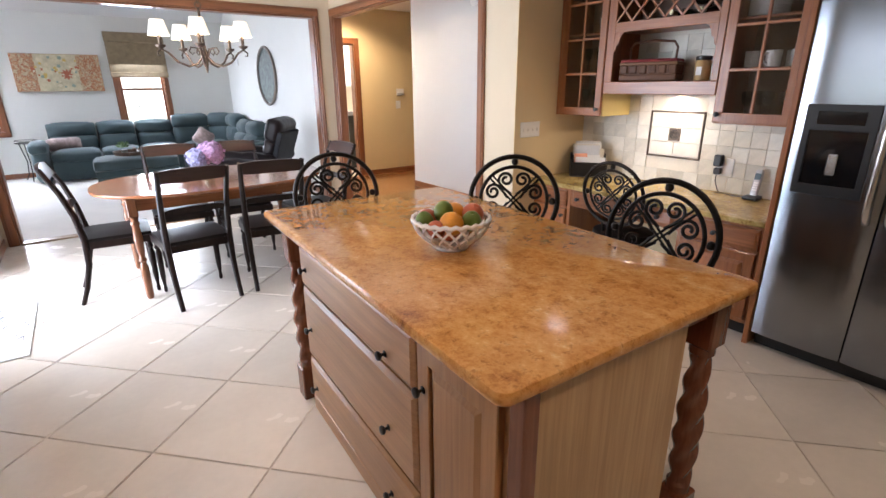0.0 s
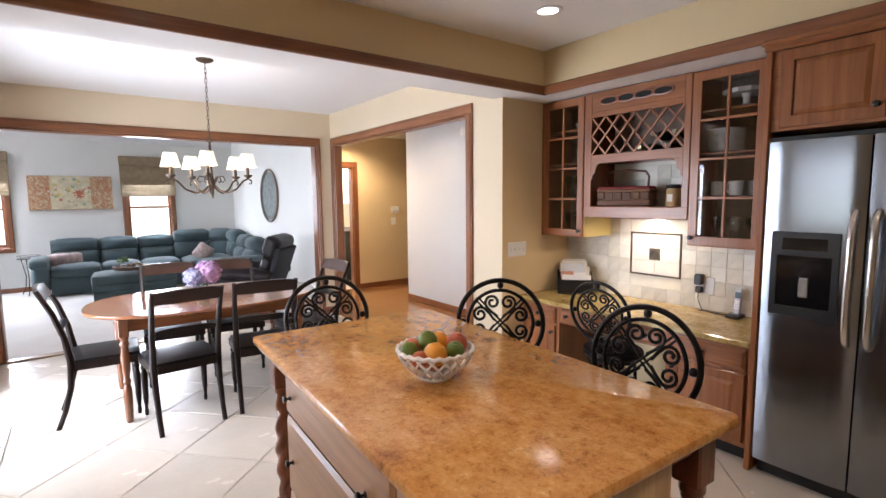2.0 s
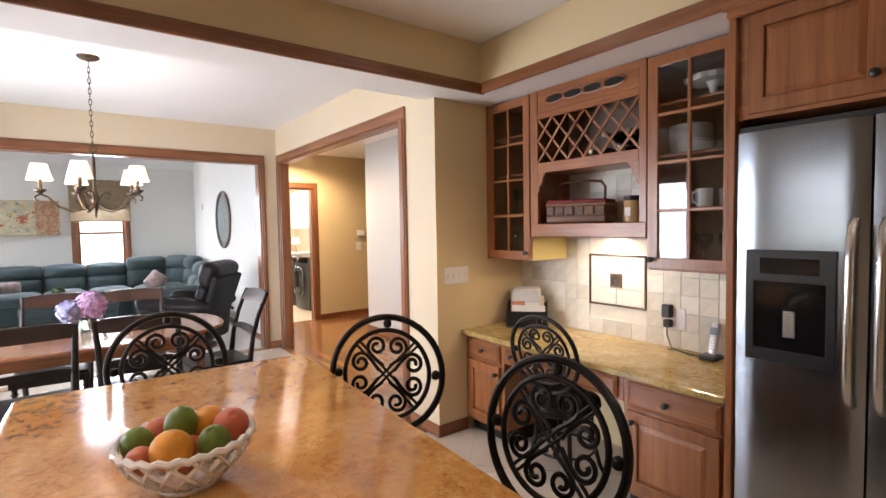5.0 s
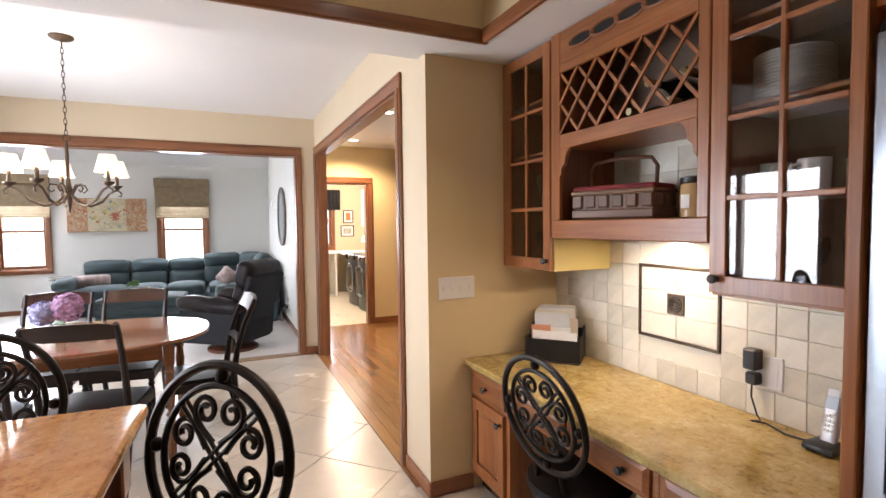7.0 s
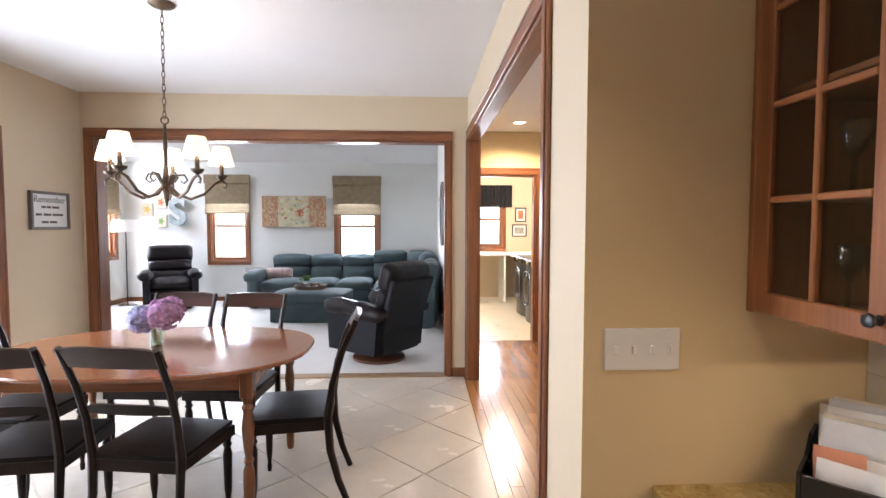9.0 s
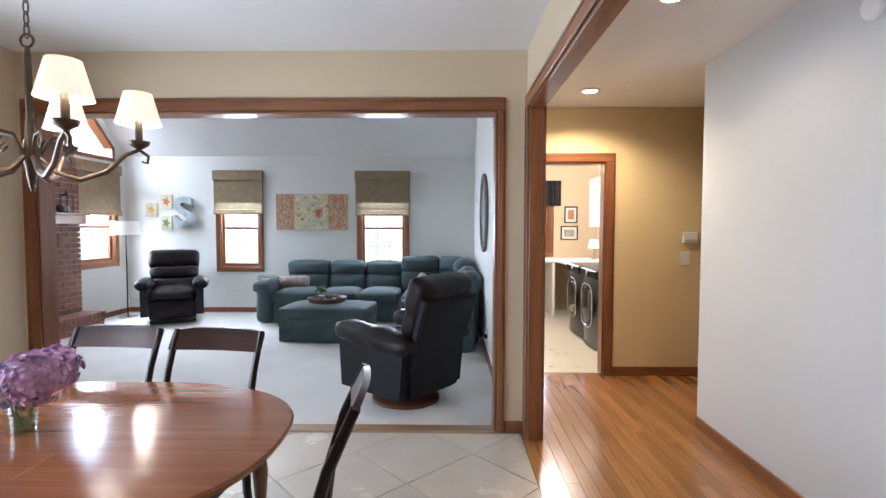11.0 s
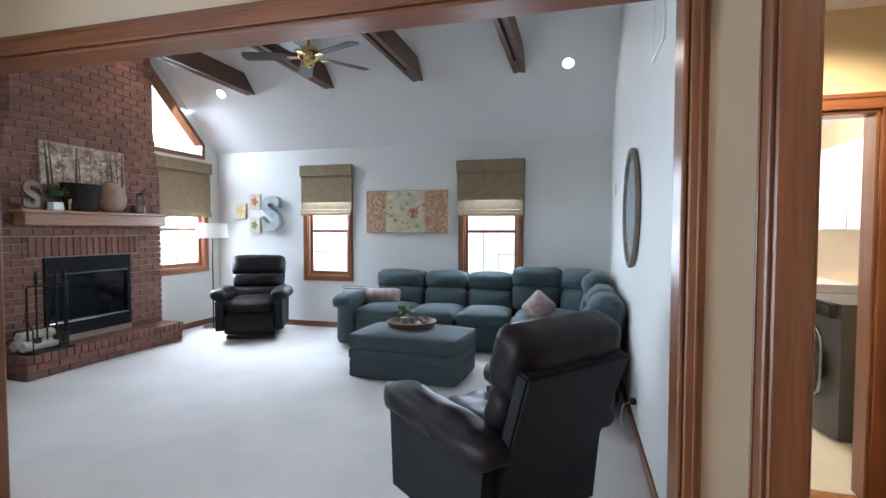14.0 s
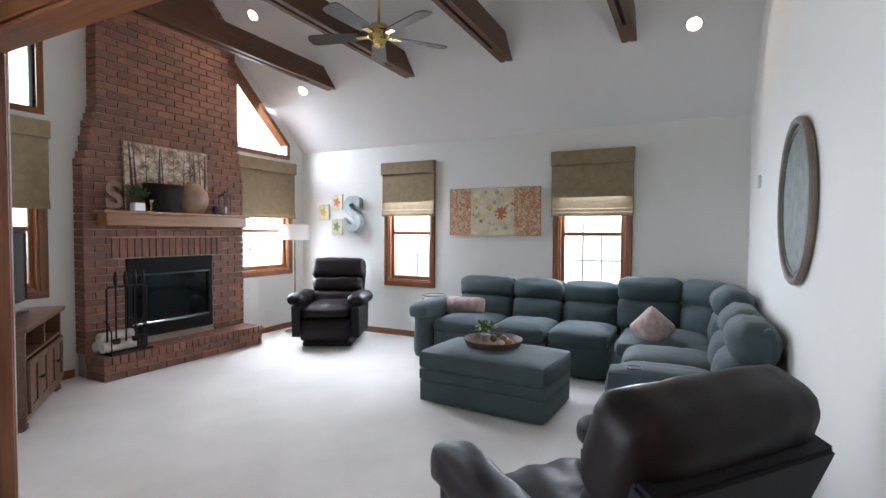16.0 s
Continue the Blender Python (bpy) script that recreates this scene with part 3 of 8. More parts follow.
for nm, ya, yb in (("ceiling_living_north", RIDGE_Y, LY1 + 0.14), ("ceiling_living_south", LY0 - 0.0, RIDGE_Y)):
    bm = new_bm()
    prism(bm, [(ya, slope_z(ya)), (yb, slope_z(yb)), (yb, slope_z(yb) + 0.15), (ya, slope_z(ya) + 0.15)], "x", LX0 - 0.14, 2.42)
    single(nm, bm, M_CEIL, "white sloping cathedral ceiling", "ceiling", "structure")


# baseboards
def baseboard(name, lo, hi, m):
    single(name, boxes((lo, hi), b=0.006), m, "stained wood baseboard", "baseboard", "structure")


BH = 0.085
baseboard("baseboard_north", (LX0, LY1 - 0.014, 0.004), (LX1, LY1, BH), M_TRIM_X)
baseboard("baseboard_east", (LX1 - 0.014, LY0 + 0.15, 0.004), (LX1, LY1 - 0.014, BH), M_TRIM_Y)
baseboard("baseboard_west", (LX0, 9.48, 0.004), (LX0 + 0.014, LY1 - 0.014, BH), M_TRIM_Y)
baseboard("baseboard_west", (LX0, LY0 + 0.12, 0.004), (LX0 + 0.014, 7.60, BH), M_TRIM_Y)
baseboard("baseboard_dining", (2.27, YF - 0.014, 0), (XR, YF, BH), M_TRIM_X)
baseboard("baseboard_dining", (XR - 0.014, 2.75, 0), (XR, 3.113, BH), M_TRIM_Y)
baseboard("baseboard_desk", (XR, 2.751, 0), (2.66, 2.765, BH), M_TRIM_X)
baseboard("baseboard_patio", (XL, 5.17, 0), (XL + 0.014, YF, BH), M_TRIM_Y)
baseboard("baseboard_hall", (3.452, 7.316, 0), (5.48, 7.33, BH), M_TRIM_X)
baseboard("baseboard_hall", (3.636, 2.89, 0), (3.65, 6.12, BH), M_TRIM_Y)


# windows
def sash_window(name, axis, at, u0, u1, z0, z1, label, out=1, cols=3, rail=None, muntin=True):
    """Double-hung window in an opening: frame, two sashes, meeting rail, muntins, panes."""
    root = thing(name, pose(0, 0, 0), label, "window", kind="structure")
    d0, d1 = at + 0.05 * out, at + 0.085 * out
    mid = rail or (z0 + z1) / 2

    def bar(nm, a, b, za, zb, e0=d0, e1=d1, m=M_TRIM_Z):
        lo, hi = ((a, e0, za), (b, e1, zb)) if axis == "y" else ((e0, a, za), (e1, b, zb))
        part(nm, boxes((lo, hi), b=0.004), m, root)
    s = 0.04
    bar("stile", u0, u0 + s, z0, z1)
    bar("stile", u1 - s, u1, z0, z1)
    bar("rail", u0 + s, u1 - s, z0, z0 + 0.055)
    bar("rail", u0 + s, u1 - s, z1 - s, z1)
    bar("meeting_rail", u0 + s, u1 - s, mid - 0.02, mid + 0.02)
    g0, g1 = at + 0.062 * out, at + 0.074 * out
    if muntin:
        for za, zb in ((z0 + 0.055, mid - 0.02), (mid + 0.02, z1 - s)):
            for i in range(1, cols):
                u = u0 + s + (u1 - u0 - 2 * s) * i / cols
                bar("muntin", u - 0.008, u + 0.008, za, zb, g0, g1, M_MUNT)
            zm = (za + zb) / 2
            bar("muntin", u0 + s, u1 - s, zm - 0.008, zm + 0.008, g0, g1, M_MUNT)
    bm = new_bm()
    e = at + 0.078 * out
    lo, hi = ((u0 + s, e, z0 + 0.05), (u1 - s, e + 0.003 * out, z1 - s)) if axis == "y" else ((e, u0 + s, z0 + 0.05), (e + 0.003 * out, u1 - s, z1 - s))
    box(bm, lo, hi, 0)
    p = part("pane", bm, M_GLASS, root)
    p.visible_shadow = False
    return root


for i, w in enumerate((W1, W2)):
    casing(f"casing_window_{i + 1}", "y", LY1, w[0] + 0.005, w[1] - 0.005, WZ1 - 0.005, 0.07, 0.018, 0.13, "stained wood window casing", sill=WZ0 + 0.005, out=-1)
    sash_window(f"window_{i + 1}", "y", LY1, w[0] + 0.02, w[1] - 0.02, WZ0 + 0.02, WZ1 - 0.02, "wood double-hung window with white muntins", 1, rail=1.40)
for i, w in enumerate((GW, GWM)):
    casing(f"casing_window_{i + 3}", "x", LX0, w[0] + 0.005, w[1] - 0.005, 2.295, 0.07, 0.018, 0.13, "stained wood window casing", sill=0.865, out=1)
    sash_window(f"window_{i + 3}", "x", LX0, w[0] + 0.02, w[1] - 0.02, 0.88, 2.28, "wood double-hung window with white muntins", -1, rail=1.42, cols=4)
sash_window("window_5", "y", 11.0, 2.875, 3.575, 1.0, 2.08, "laundry window", 1, muntin=False)

casing("casing_kitchen_window", "x", XL, 0.755, 2.145, 2.015, 0.07, 0.018, 0.13, "stained wood casing round the kitchen window", sill=1.085, out=1)
sash_window("window_6", "x", XL, 0.775, 2.125, 1.105, 1.995, "wide wood-framed kitchen window", -1, muntin=False)

# gable upper windows following the roof slope
for k, s in enumerate((1, -1)):
    def fy(y, s=s):
        return y if s == 1 else 2 * RIDGE_Y - y
    root = thing(f"window_{k + 7}", pose(0, 0, 0), "wood-framed upper window cut to the roof slope", "window", kind="structure")
    y0, y1 = GW
    zb, c = 2.45, 0.17
    zt0, zt1 = slope_z(y0) - c, slope_z(y1) - c
    w = 0.055
    for nm, poly in (("frame_bottom", [(y0 - w, zb), (y1 + 0.02, zb), (y1 + 0.02, zb + w), (y0 - w, zb + w)]),
                     ("frame_slope", [(y0 - w, zt0 + w * PITCH), (y1 + 0.02, zt1 - 0.02 * PITCH), (y1 + 0.02, zt1 - 0.02 * PITCH - 0.075), (y0 - w, zt0 + w * PITCH - 0.075)]),
                     ("frame_side", [(y1 - w + 0.02, zb + w), (y1 + 0.02, zb + w), (y1 + 0.02, zt1 - 0.02 * PITCH - 0.075), (y1 - w + 0.02, zt1 - 0.075 + (w - 0.02) * PITCH)]),
                     ("frame_side", [(y0 - w, zb + w), (y0, zb + w), (y0, zt0 - 0.075), (y0 - w, zt0 - 0.075 + w * PITCH)])):
        bm = new_bm()
        prism(bm, [(fy(y), z) for y, z in poly], "x", LX0 - 0.12, LX0 + 0.014)
        part(nm, bm, M_TRIM_Y if "side" not in nm else M_TRIM_Z, root, smooth=0)
    bm = new_bm()
    prism(bm, [(fy(y), z) for y, z in ((y0, zb + w), (y1, zb + w), (y1, zt1), (y0, zt0))], "x", LX0 - 0.085, LX0 - 0.08)
    part("pane", bm, M_GLASS, root).visible_shadow = False

# patio door
root = thing("door_1", pose(0, 0, 0), "white-framed sliding glass patio door, closed", "patio door", kind="structure")
for a, b, d in ((3.28, 4.20, -0.06), (4.14, 5.06, -0.10)):
    bm = boxes(((XL + d - 0.035, a, 0.02), (XL + d, a + 0.07, 2.03)), ((XL + d - 0.035, b - 0.07, 0.02), (XL + d, b, 2.03)),
               ((XL + d - 0.035, a + 0.07, 0.02), (XL + d, b - 0.07, 0.11)), ((XL + d - 0.035, a + 0.07, 1.95), (XL + d, b - 0.07, 2.03)))
    part("sash", bm, M_WHITE, root)
    p = part("pane", boxes(((XL + d - 0.02, a + 0.07, 0.11), (XL + d - 0.016, b - 0.07, 1.95)), b=0), M_GLASS, root)
    p.visible_shadow = False

# outdoors
bm = new_bm()
put(bm, [(-400, -400, -0.35), (400, -400, -0.35), (400, 400, -0.35), (-400, 400, -0.35)], [(0, 1, 2, 3)])
single("ground", bm, M_GRASS, "mown green lawn", "lawn", "structure")

# added glowing ring all round, 16 m out: whites out the windows, lends daylight
bm = new_bm()
ring = [(16 * math.cos(2 * math.pi * i / 48), 16 * math.sin(2 * math.pi * i / 48) + 5) for i in range(48)]
for (xa, ya), (xb, yb) in zip(ring, ring[1:] + ring[:1]):
    put(bm, [(xa, ya, -0.36), (xb, yb, -0.36), (xb, yb, 22), (xa, ya, 22)], [(0, 1, 2, 3)])
m_backdrop = bpy.data.materials.new("glowing_backdrop")
t_h, p_h = nodes_of(m_backdrop)
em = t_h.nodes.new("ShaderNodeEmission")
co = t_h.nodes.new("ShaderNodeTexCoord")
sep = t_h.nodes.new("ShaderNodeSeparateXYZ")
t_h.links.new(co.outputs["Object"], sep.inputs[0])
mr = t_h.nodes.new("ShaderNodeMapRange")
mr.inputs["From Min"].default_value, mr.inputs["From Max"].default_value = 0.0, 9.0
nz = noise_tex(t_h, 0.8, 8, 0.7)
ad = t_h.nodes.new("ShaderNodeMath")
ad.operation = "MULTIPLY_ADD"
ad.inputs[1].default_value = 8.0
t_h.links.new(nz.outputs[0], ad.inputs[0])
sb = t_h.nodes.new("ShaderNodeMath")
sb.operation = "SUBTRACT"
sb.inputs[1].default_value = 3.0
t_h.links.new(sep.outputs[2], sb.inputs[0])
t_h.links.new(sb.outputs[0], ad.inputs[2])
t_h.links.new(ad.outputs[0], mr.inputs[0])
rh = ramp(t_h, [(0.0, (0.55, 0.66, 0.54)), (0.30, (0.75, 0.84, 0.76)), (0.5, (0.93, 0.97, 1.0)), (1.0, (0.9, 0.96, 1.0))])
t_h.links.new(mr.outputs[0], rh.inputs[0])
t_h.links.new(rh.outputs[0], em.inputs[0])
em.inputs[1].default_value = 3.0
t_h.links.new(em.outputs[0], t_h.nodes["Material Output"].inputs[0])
single("backdrop", bm, m_backdrop, "added glowing backdrop ring, coloured as pale treeline and sky", "backdrop", "structure", smooth=0)


# ---- kitchen ----
def knob(parent, at, m=None, r=0.015, axis=(-1, 0, 0)):
    d = Vector(axis)
    mm = Matrix.Translation(at) @ d.to_track_quat("Z", "Y").to_matrix().to_4x4()
    bm = new_bm()
    lathe(bm, [(0.004, 0), (0.011, 0.001), (0.011, 0.003), (0.005, 0.006), (0.005, 0.014), (r * 0.8, 0.017), (r, 0.022), (r * 0.9, 0.028), (r * 0.4, 0.031)], 14, mm)
    return part("knob", bm, m or M_BLACK, parent, "dark oil-rubbed bronze knob", world=True)


def panel_front(name, parent, x, y0, y1, z0, z1, mz, my, knobs=(), out=-1, raised=True, fw=0.055):
    """A framed door or drawer front in the plane x: stiles, rails and a raised panel, with knobs at (y, z)."""
    d = 0.02 * out
    root = part(name, frame_ring("x", x, x + d, y0, y1, z0, z1, fw), mz, parent, world=True)
    bm = new_bm()
    a, b = d * 0.45, d * 0.95
    e, i = 0.002, 0.022
    ya, yb, za, zb = y0 + fw + e, y1 - fw - e, z0 + fw + e, z1 - fw - e
    if yb - ya > 0.06 and zb - za > 0.06:
        put(bm, [(x + a, ya, za), (x + a, yb, za), (x + a, yb, zb), (x + a, ya, zb),
                 (x + b, ya + i, za + i), (x + b, yb - i, za + i), (x + b, yb - i, zb - i), (x + b, ya + i, zb - i)],
            [(0, 1, 5, 4), (1, 2, 6, 5), (2, 3, 7, 6), (3, 0, 4, 7), (4, 5, 6, 7)])
    else:
        box(bm, (x, ya, za), (x + a, yb, zb), 0.002)
    part("panel", bm, mz, root, world=True, smooth=0)
    for ky, kz in knobs:
        knob(root, (x + d, ky, kz), axis=(out, 0, 0))
    return root


def slab_front(name, parent, x, y0, y1, z0, z1, my, knobs=(), out=-1):
    """A drawer front with a wide bevel round a flat field."""
    d = 0.02 * out
    bm = new_bm()
    i = 0.018
    put(bm, [(x, y0, z0), (x, y1, z0), (x, y1, z1), (x, y0, z1), (x + d * 0.55, y0, z0), (x + d * 0.55, y1, z0), (x + d * 0.55, y1, z1), (x + d * 0.55, y0, z1),
             (x + d, y0 + i, z0 + i), (x + d, y1 - i, z0 + i), (x + d, y1 - i, z1 - i), (x + d, y0 + i, z1 - i)],
        [(3, 2, 1, 0), (0, 1, 5, 4), (1, 2, 6, 5), (2, 3, 7, 6), (3, 0, 4, 7), (4, 5, 9, 8), (5, 6, 10, 9), (6, 7, 11, 10), (7, 4, 8, 11), (8, 9, 10, 11)])
    root = part(name, bm, my, parent, world=True, smooth=0)
    for ky, kz in knobs:
        knob(root, (x + d, ky, kz), axis=(out, 0, 0))
    return root


def glass_door(parent, x, y0, y1, z0, z1, cols, rows, knob_at, fw=0.055):
    d = -0.02
    door = part("door", frame_ring("x", x, x + d, y0, y1, z0, z1, fw), M_CAB_Z, parent, world=True)
    for i in range(1, cols):
        y = y0 + fw + (y1 - y0 - 2 * fw) * i / cols
        part("muntin", boxes(((x - 0.002, y - 0.008, z0 + fw), (x + d, y + 0.008, z1 - fw))), M_CAB_Z, door, world=True)
    for j in range(1, rows):
        z = z0 + fw + (z1 - z0 - 2 * fw) * j / rows
        part("muntin", boxes(((x - 0.003, y0 + fw, z - 0.008), (x + d + 0.001, y1 - fw, z + 0.008))), M_CAB_Y, door, world=True)
    part("pane", boxes(((x - 0.006, y0 + fw, z0 + fw), (x - 0.009, y1 - fw, z1 - fw)), b=0), M_CABGLASS, door, world=True, smooth=0)
    knob(door, knob_at)
    return door


CX, WX = 2.875, 3.224           # upper cabinet fronts; face of the wall tiles


def cabinet_box(parent, y0, y1, z0, z1, shelves, x0=CX, side_l=None, side_r=None):
    t = 0.018
    part("side", boxes(((x0, y0, z0), (WX, y0 + t, z1))), side_r or M_CAB_Z, parent, world=True)
    part("side", boxes(((x0, y1 - t, z0), (WX, y1, z1))), side_l or M_CAB_Z, parent, world=True)
    part("bottom", boxes(((x0, y0 + t, z0), (WX, y1 - t, z0 + t))), M_CAB_Y, parent, world=True)
    part("top", boxes(((x0, y0 + t, z1 - t), (WX, y1 - t, z1))), M_CAB_Y, parent, world=True)
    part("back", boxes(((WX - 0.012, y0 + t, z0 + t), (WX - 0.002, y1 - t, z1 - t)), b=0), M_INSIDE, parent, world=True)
    for z in shelves:
        part("shelf", boxes(((x0 + 0.03, y0 + t, z), (WX - 0.012, y1 - t, z + 0.016))), M_CAB_Y, parent, world=True)


# upper glass cabinet next to the end wall
cab = thing("wall_cabinet", (CX, 2.55, 1.19), "cherry wall cabinet with a divided glass door, holding dishes", "cabinet")
ZT = 2.272
# the right side carries painted-in lamplight instead of plain cherry
cabinet_box(cab, 2.337, 2.762, 1.195, ZT, (1.49, 1.76, 2.02), side_r=M_SIDE_LIT)
part("stile", boxes(((CX - 0.002, 2.742, 1.195), (CX - 0.018, 2.762, ZT))), M_CAB_Z, cab, world=True)
glass_door(cab, CX, 2.345, 2.738, 1.20, ZT - 0.01, 2, 4, (CX - 0.02, 2.372, 1.245))
# upper glass cabinet next to the refrigerator
cab = thing("wall_cabinet", (CX, 1.28, 1.19), "cherry wall cabinet with a divided glass door, full of dishes", "cabinet")
cabinet_box(cab, 1.04, 1.53, 1.19, ZT, (1.49, 1.76, 2.02))
part("stile", boxes(((CX - 0.002, 1.04, 1.19), (CX - 0.018, 1.10, ZT))), M_CAB_Z, cab, world=True)
glass_door(cab, CX, 1.105, 1.527, 1.20, ZT - 0.01, 2, 4, (CX - 0.02, 1.50, 1.245))

# wine rack unit between them
rack = thing("wine_rack_cabinet", (CX, 1.93, 1.35), "cherry wall unit with lattice wine rack over an open shelf", "cabinet")
y0, y1 = 1.532, 2.335
part("shelf", boxes(((CX - 0.02, y0, 1.354), (WX, y1, 1.436)), b=0.004), M_CAB_Y, rack, world=True)
part("side", boxes(((CX, y0, 1.436), (WX, y0 + 0.018, ZT))), M_CAB_Z, rack, world=True)
part("side", boxes(((CX, y1 - 0.018, 1.436), (WX, y1, ZT))), M_CAB_Z, rack, world=True)
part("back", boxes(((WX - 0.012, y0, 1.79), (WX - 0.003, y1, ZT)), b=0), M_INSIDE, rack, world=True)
part("rack_floor", boxes(((CX, y0 + 0.018, 1.765), (WX, y1 - 0.018, 1.785))), M_CAB_Y, rack, world=True)
part("stile", boxes(((CX - 0.02, y0, 1.436), (CX, y0 + 0.042, ZT))), M_CAB_Z, rack, world=True)
part("stile", boxes(((CX - 0.02, y1 - 0.062, 1.436), (CX, y1, ZT))), M_CAB_Z, rack, world=True)
ya, yb = y0 + 0.042, y1 - 0.062
part("lower_rail", boxes(((CX - 0.02, ya, 1.755), (CX, yb, 1.818))), M_CAB_Y, rack, world=True)
part("middle_rail", boxes(((CX - 0.02, ya, 2.092), (CX, yb, 2.130))), M_CAB_Y, rack, world=True)
part("frieze", boxes(((CX - 0.018, ya, 2.130), (CX - 0.004, yb, ZT))), M_CAB_Y, rack, world=True)
for s, ye in ((1, ya), (-1, yb)):
    poly = [(ye, 1.755), (ye + s * 0.075, 1.755), (ye + s * 0.055, 1.742), (ye + s * 0.042, 1.72), (ye + s * 0.036, 1.69), (ye + s * 0.016, 1.672), (ye + s * 0.012, 1.645), (ye, 1.63)]
    bm = new_bm()
    prism(bm, poly, "x", CX - 0.02, CX - 0.002)
    part("bracket", bm, M_CAB_Z, rack, world=True, smooth=0)
n = 6
za, zb = 1.818, 2.092
step = (yb - ya) / n
for s in (1, -1):
    for i in range(-3, n + 3):
        p0, p1 = ya + i * step, ya + i * step + (zb - za) * 0.86
        q = []
        for p, z in ((p0, za), (p1, zb)):
            q.append([p, z])
        (a, zA), (b, zB) = q
        if a < ya:
            zA, a = zA + (ya - a) / 0.86, ya
        if b > yb:
            zB, b = zB - (b - yb) / 0.86, yb
        if b - a < 0.02:
            continue
        if s < 0:
            a, b = ya + yb - a, ya + yb - b
        bm = new_bm()
        d = Vector((0, b - a, zB - zA))
        mm = Matrix.Translation((CX - (0.008 if s > 0 else 0.016), a, zA)) @ d.to_track_quat("Z", "X").to_matrix().to_4x4()
        box(bm, (-0.007, -0.004, 0), (0.007, 0.004, d.length), 0.001, mm)
        part("lattice_bar", bm, M_CAB_Z, rack, world=True)
for i in range(4):
    bm = new_bm()
    yc = ya + 0.15 + i * 0.135
    for a in range(16):
        pass
    pts = [(CX - 0.021, yc + 0.075 * math.cos(2 * math.pi * a / 24), 2.198 + 0.026 * math.sin(2 * math.pi * a / 24)) for a in range(24)]
    tube(bm, pts, 0.006, 6, closed=True)
    part("fretwork", bm, M_CAB_Y, rack, world=True)
    # flat dark oval on the solid frieze, painted as the shade of a cut-out
    bm = new_bm()
    prism(bm, [(yc + 0.066 * math.cos(2 * math.pi * a / 20), 2.198 + 0.02 * math.sin(2 * math.pi * a / 20)) for a in range(20)], "x", CX - 0.0188, CX - 0.0175)
    part("fret_opening", bm, M_DARK, rack, world=True)
# bottles lying in the rack
for yy, zz, c in ((1.90, 1.845, (0.03, 0.05, 0.03)), (1.72, 1.845, (0.05, 0.02, 0.02)), (1.81, 1.93, (0.03, 0.04, 0.03)), (1.66, 1.93, (0.04, 0.03, 0.02))):
    mm = Matrix.Translation((CX + 0.02, yy, zz)) @ pose(0, 0, 0, 0, 90, 0)
    b = thing("wine_bottle", mm, "dark glass wine bottle lying in the rack", "bottle", "bottles in the rack")
    bm = new_bm()
    lathe(bm, [(0.012, 0.0), (0.0135, 0.02), (0.0135, 0.08), (0.037, 0.14), (0.037, 0.28), (0.03, 0.29)], 14)
    part("glass_body", bm, mat("bottle_glass", c, 0.1, bump=0), b)
    bm = new_bm()
    lathe(bm, [(0.0145, -0.003), (0.015, 0.0), (0.015, 0.05)], 12)
    part("foil", bm, mat("bottle_foil", (0.5, 0.42, 0.25), 0.3, 0.8), b)

# stainless refrigerator in its surround
sur = thing("refrigerator_surround", (2.62, 0.55, 0), "cherry panel and cabinet built round the refrigerator", "cabinet")
part("end_panel", boxes(((2.60, 1.006, 0), (WX + 0.004, 1.034, 2.275))), M_CAB_Z, sur, world=True)
part("cabinet_body", boxes(((2.625, 0.05, 1.83), (3.22, 1.006, 2.225)), b=0), M_CAB_Y, sur, world=True)
part("cornice", boxes(((2.585, 0.05, 2.225), (3.22, 1.04, 2.278)), ((2.57, 0.05, 2.25), (2.585, 1.05, 2.278)), b=0.008), M_CAB_Y, sur, world=True)
panel_front("door", sur, 2.624, 0.555, 0.965, 1.845, 2.22, M_CAB_Z, M_CAB_Y, [(0.585, 1.905)])
panel_front("door", sur, 2.624, 0.10, 0.545, 1.845, 2.22, M_CAB_Z, M_CAB_Y, [(0.515, 1.905)])
part("end_panel", boxes(((2.60, 0.02, 0), (WX + 0.004, 0.048, 2.275))), M_CAB_Z, sur, world=True)

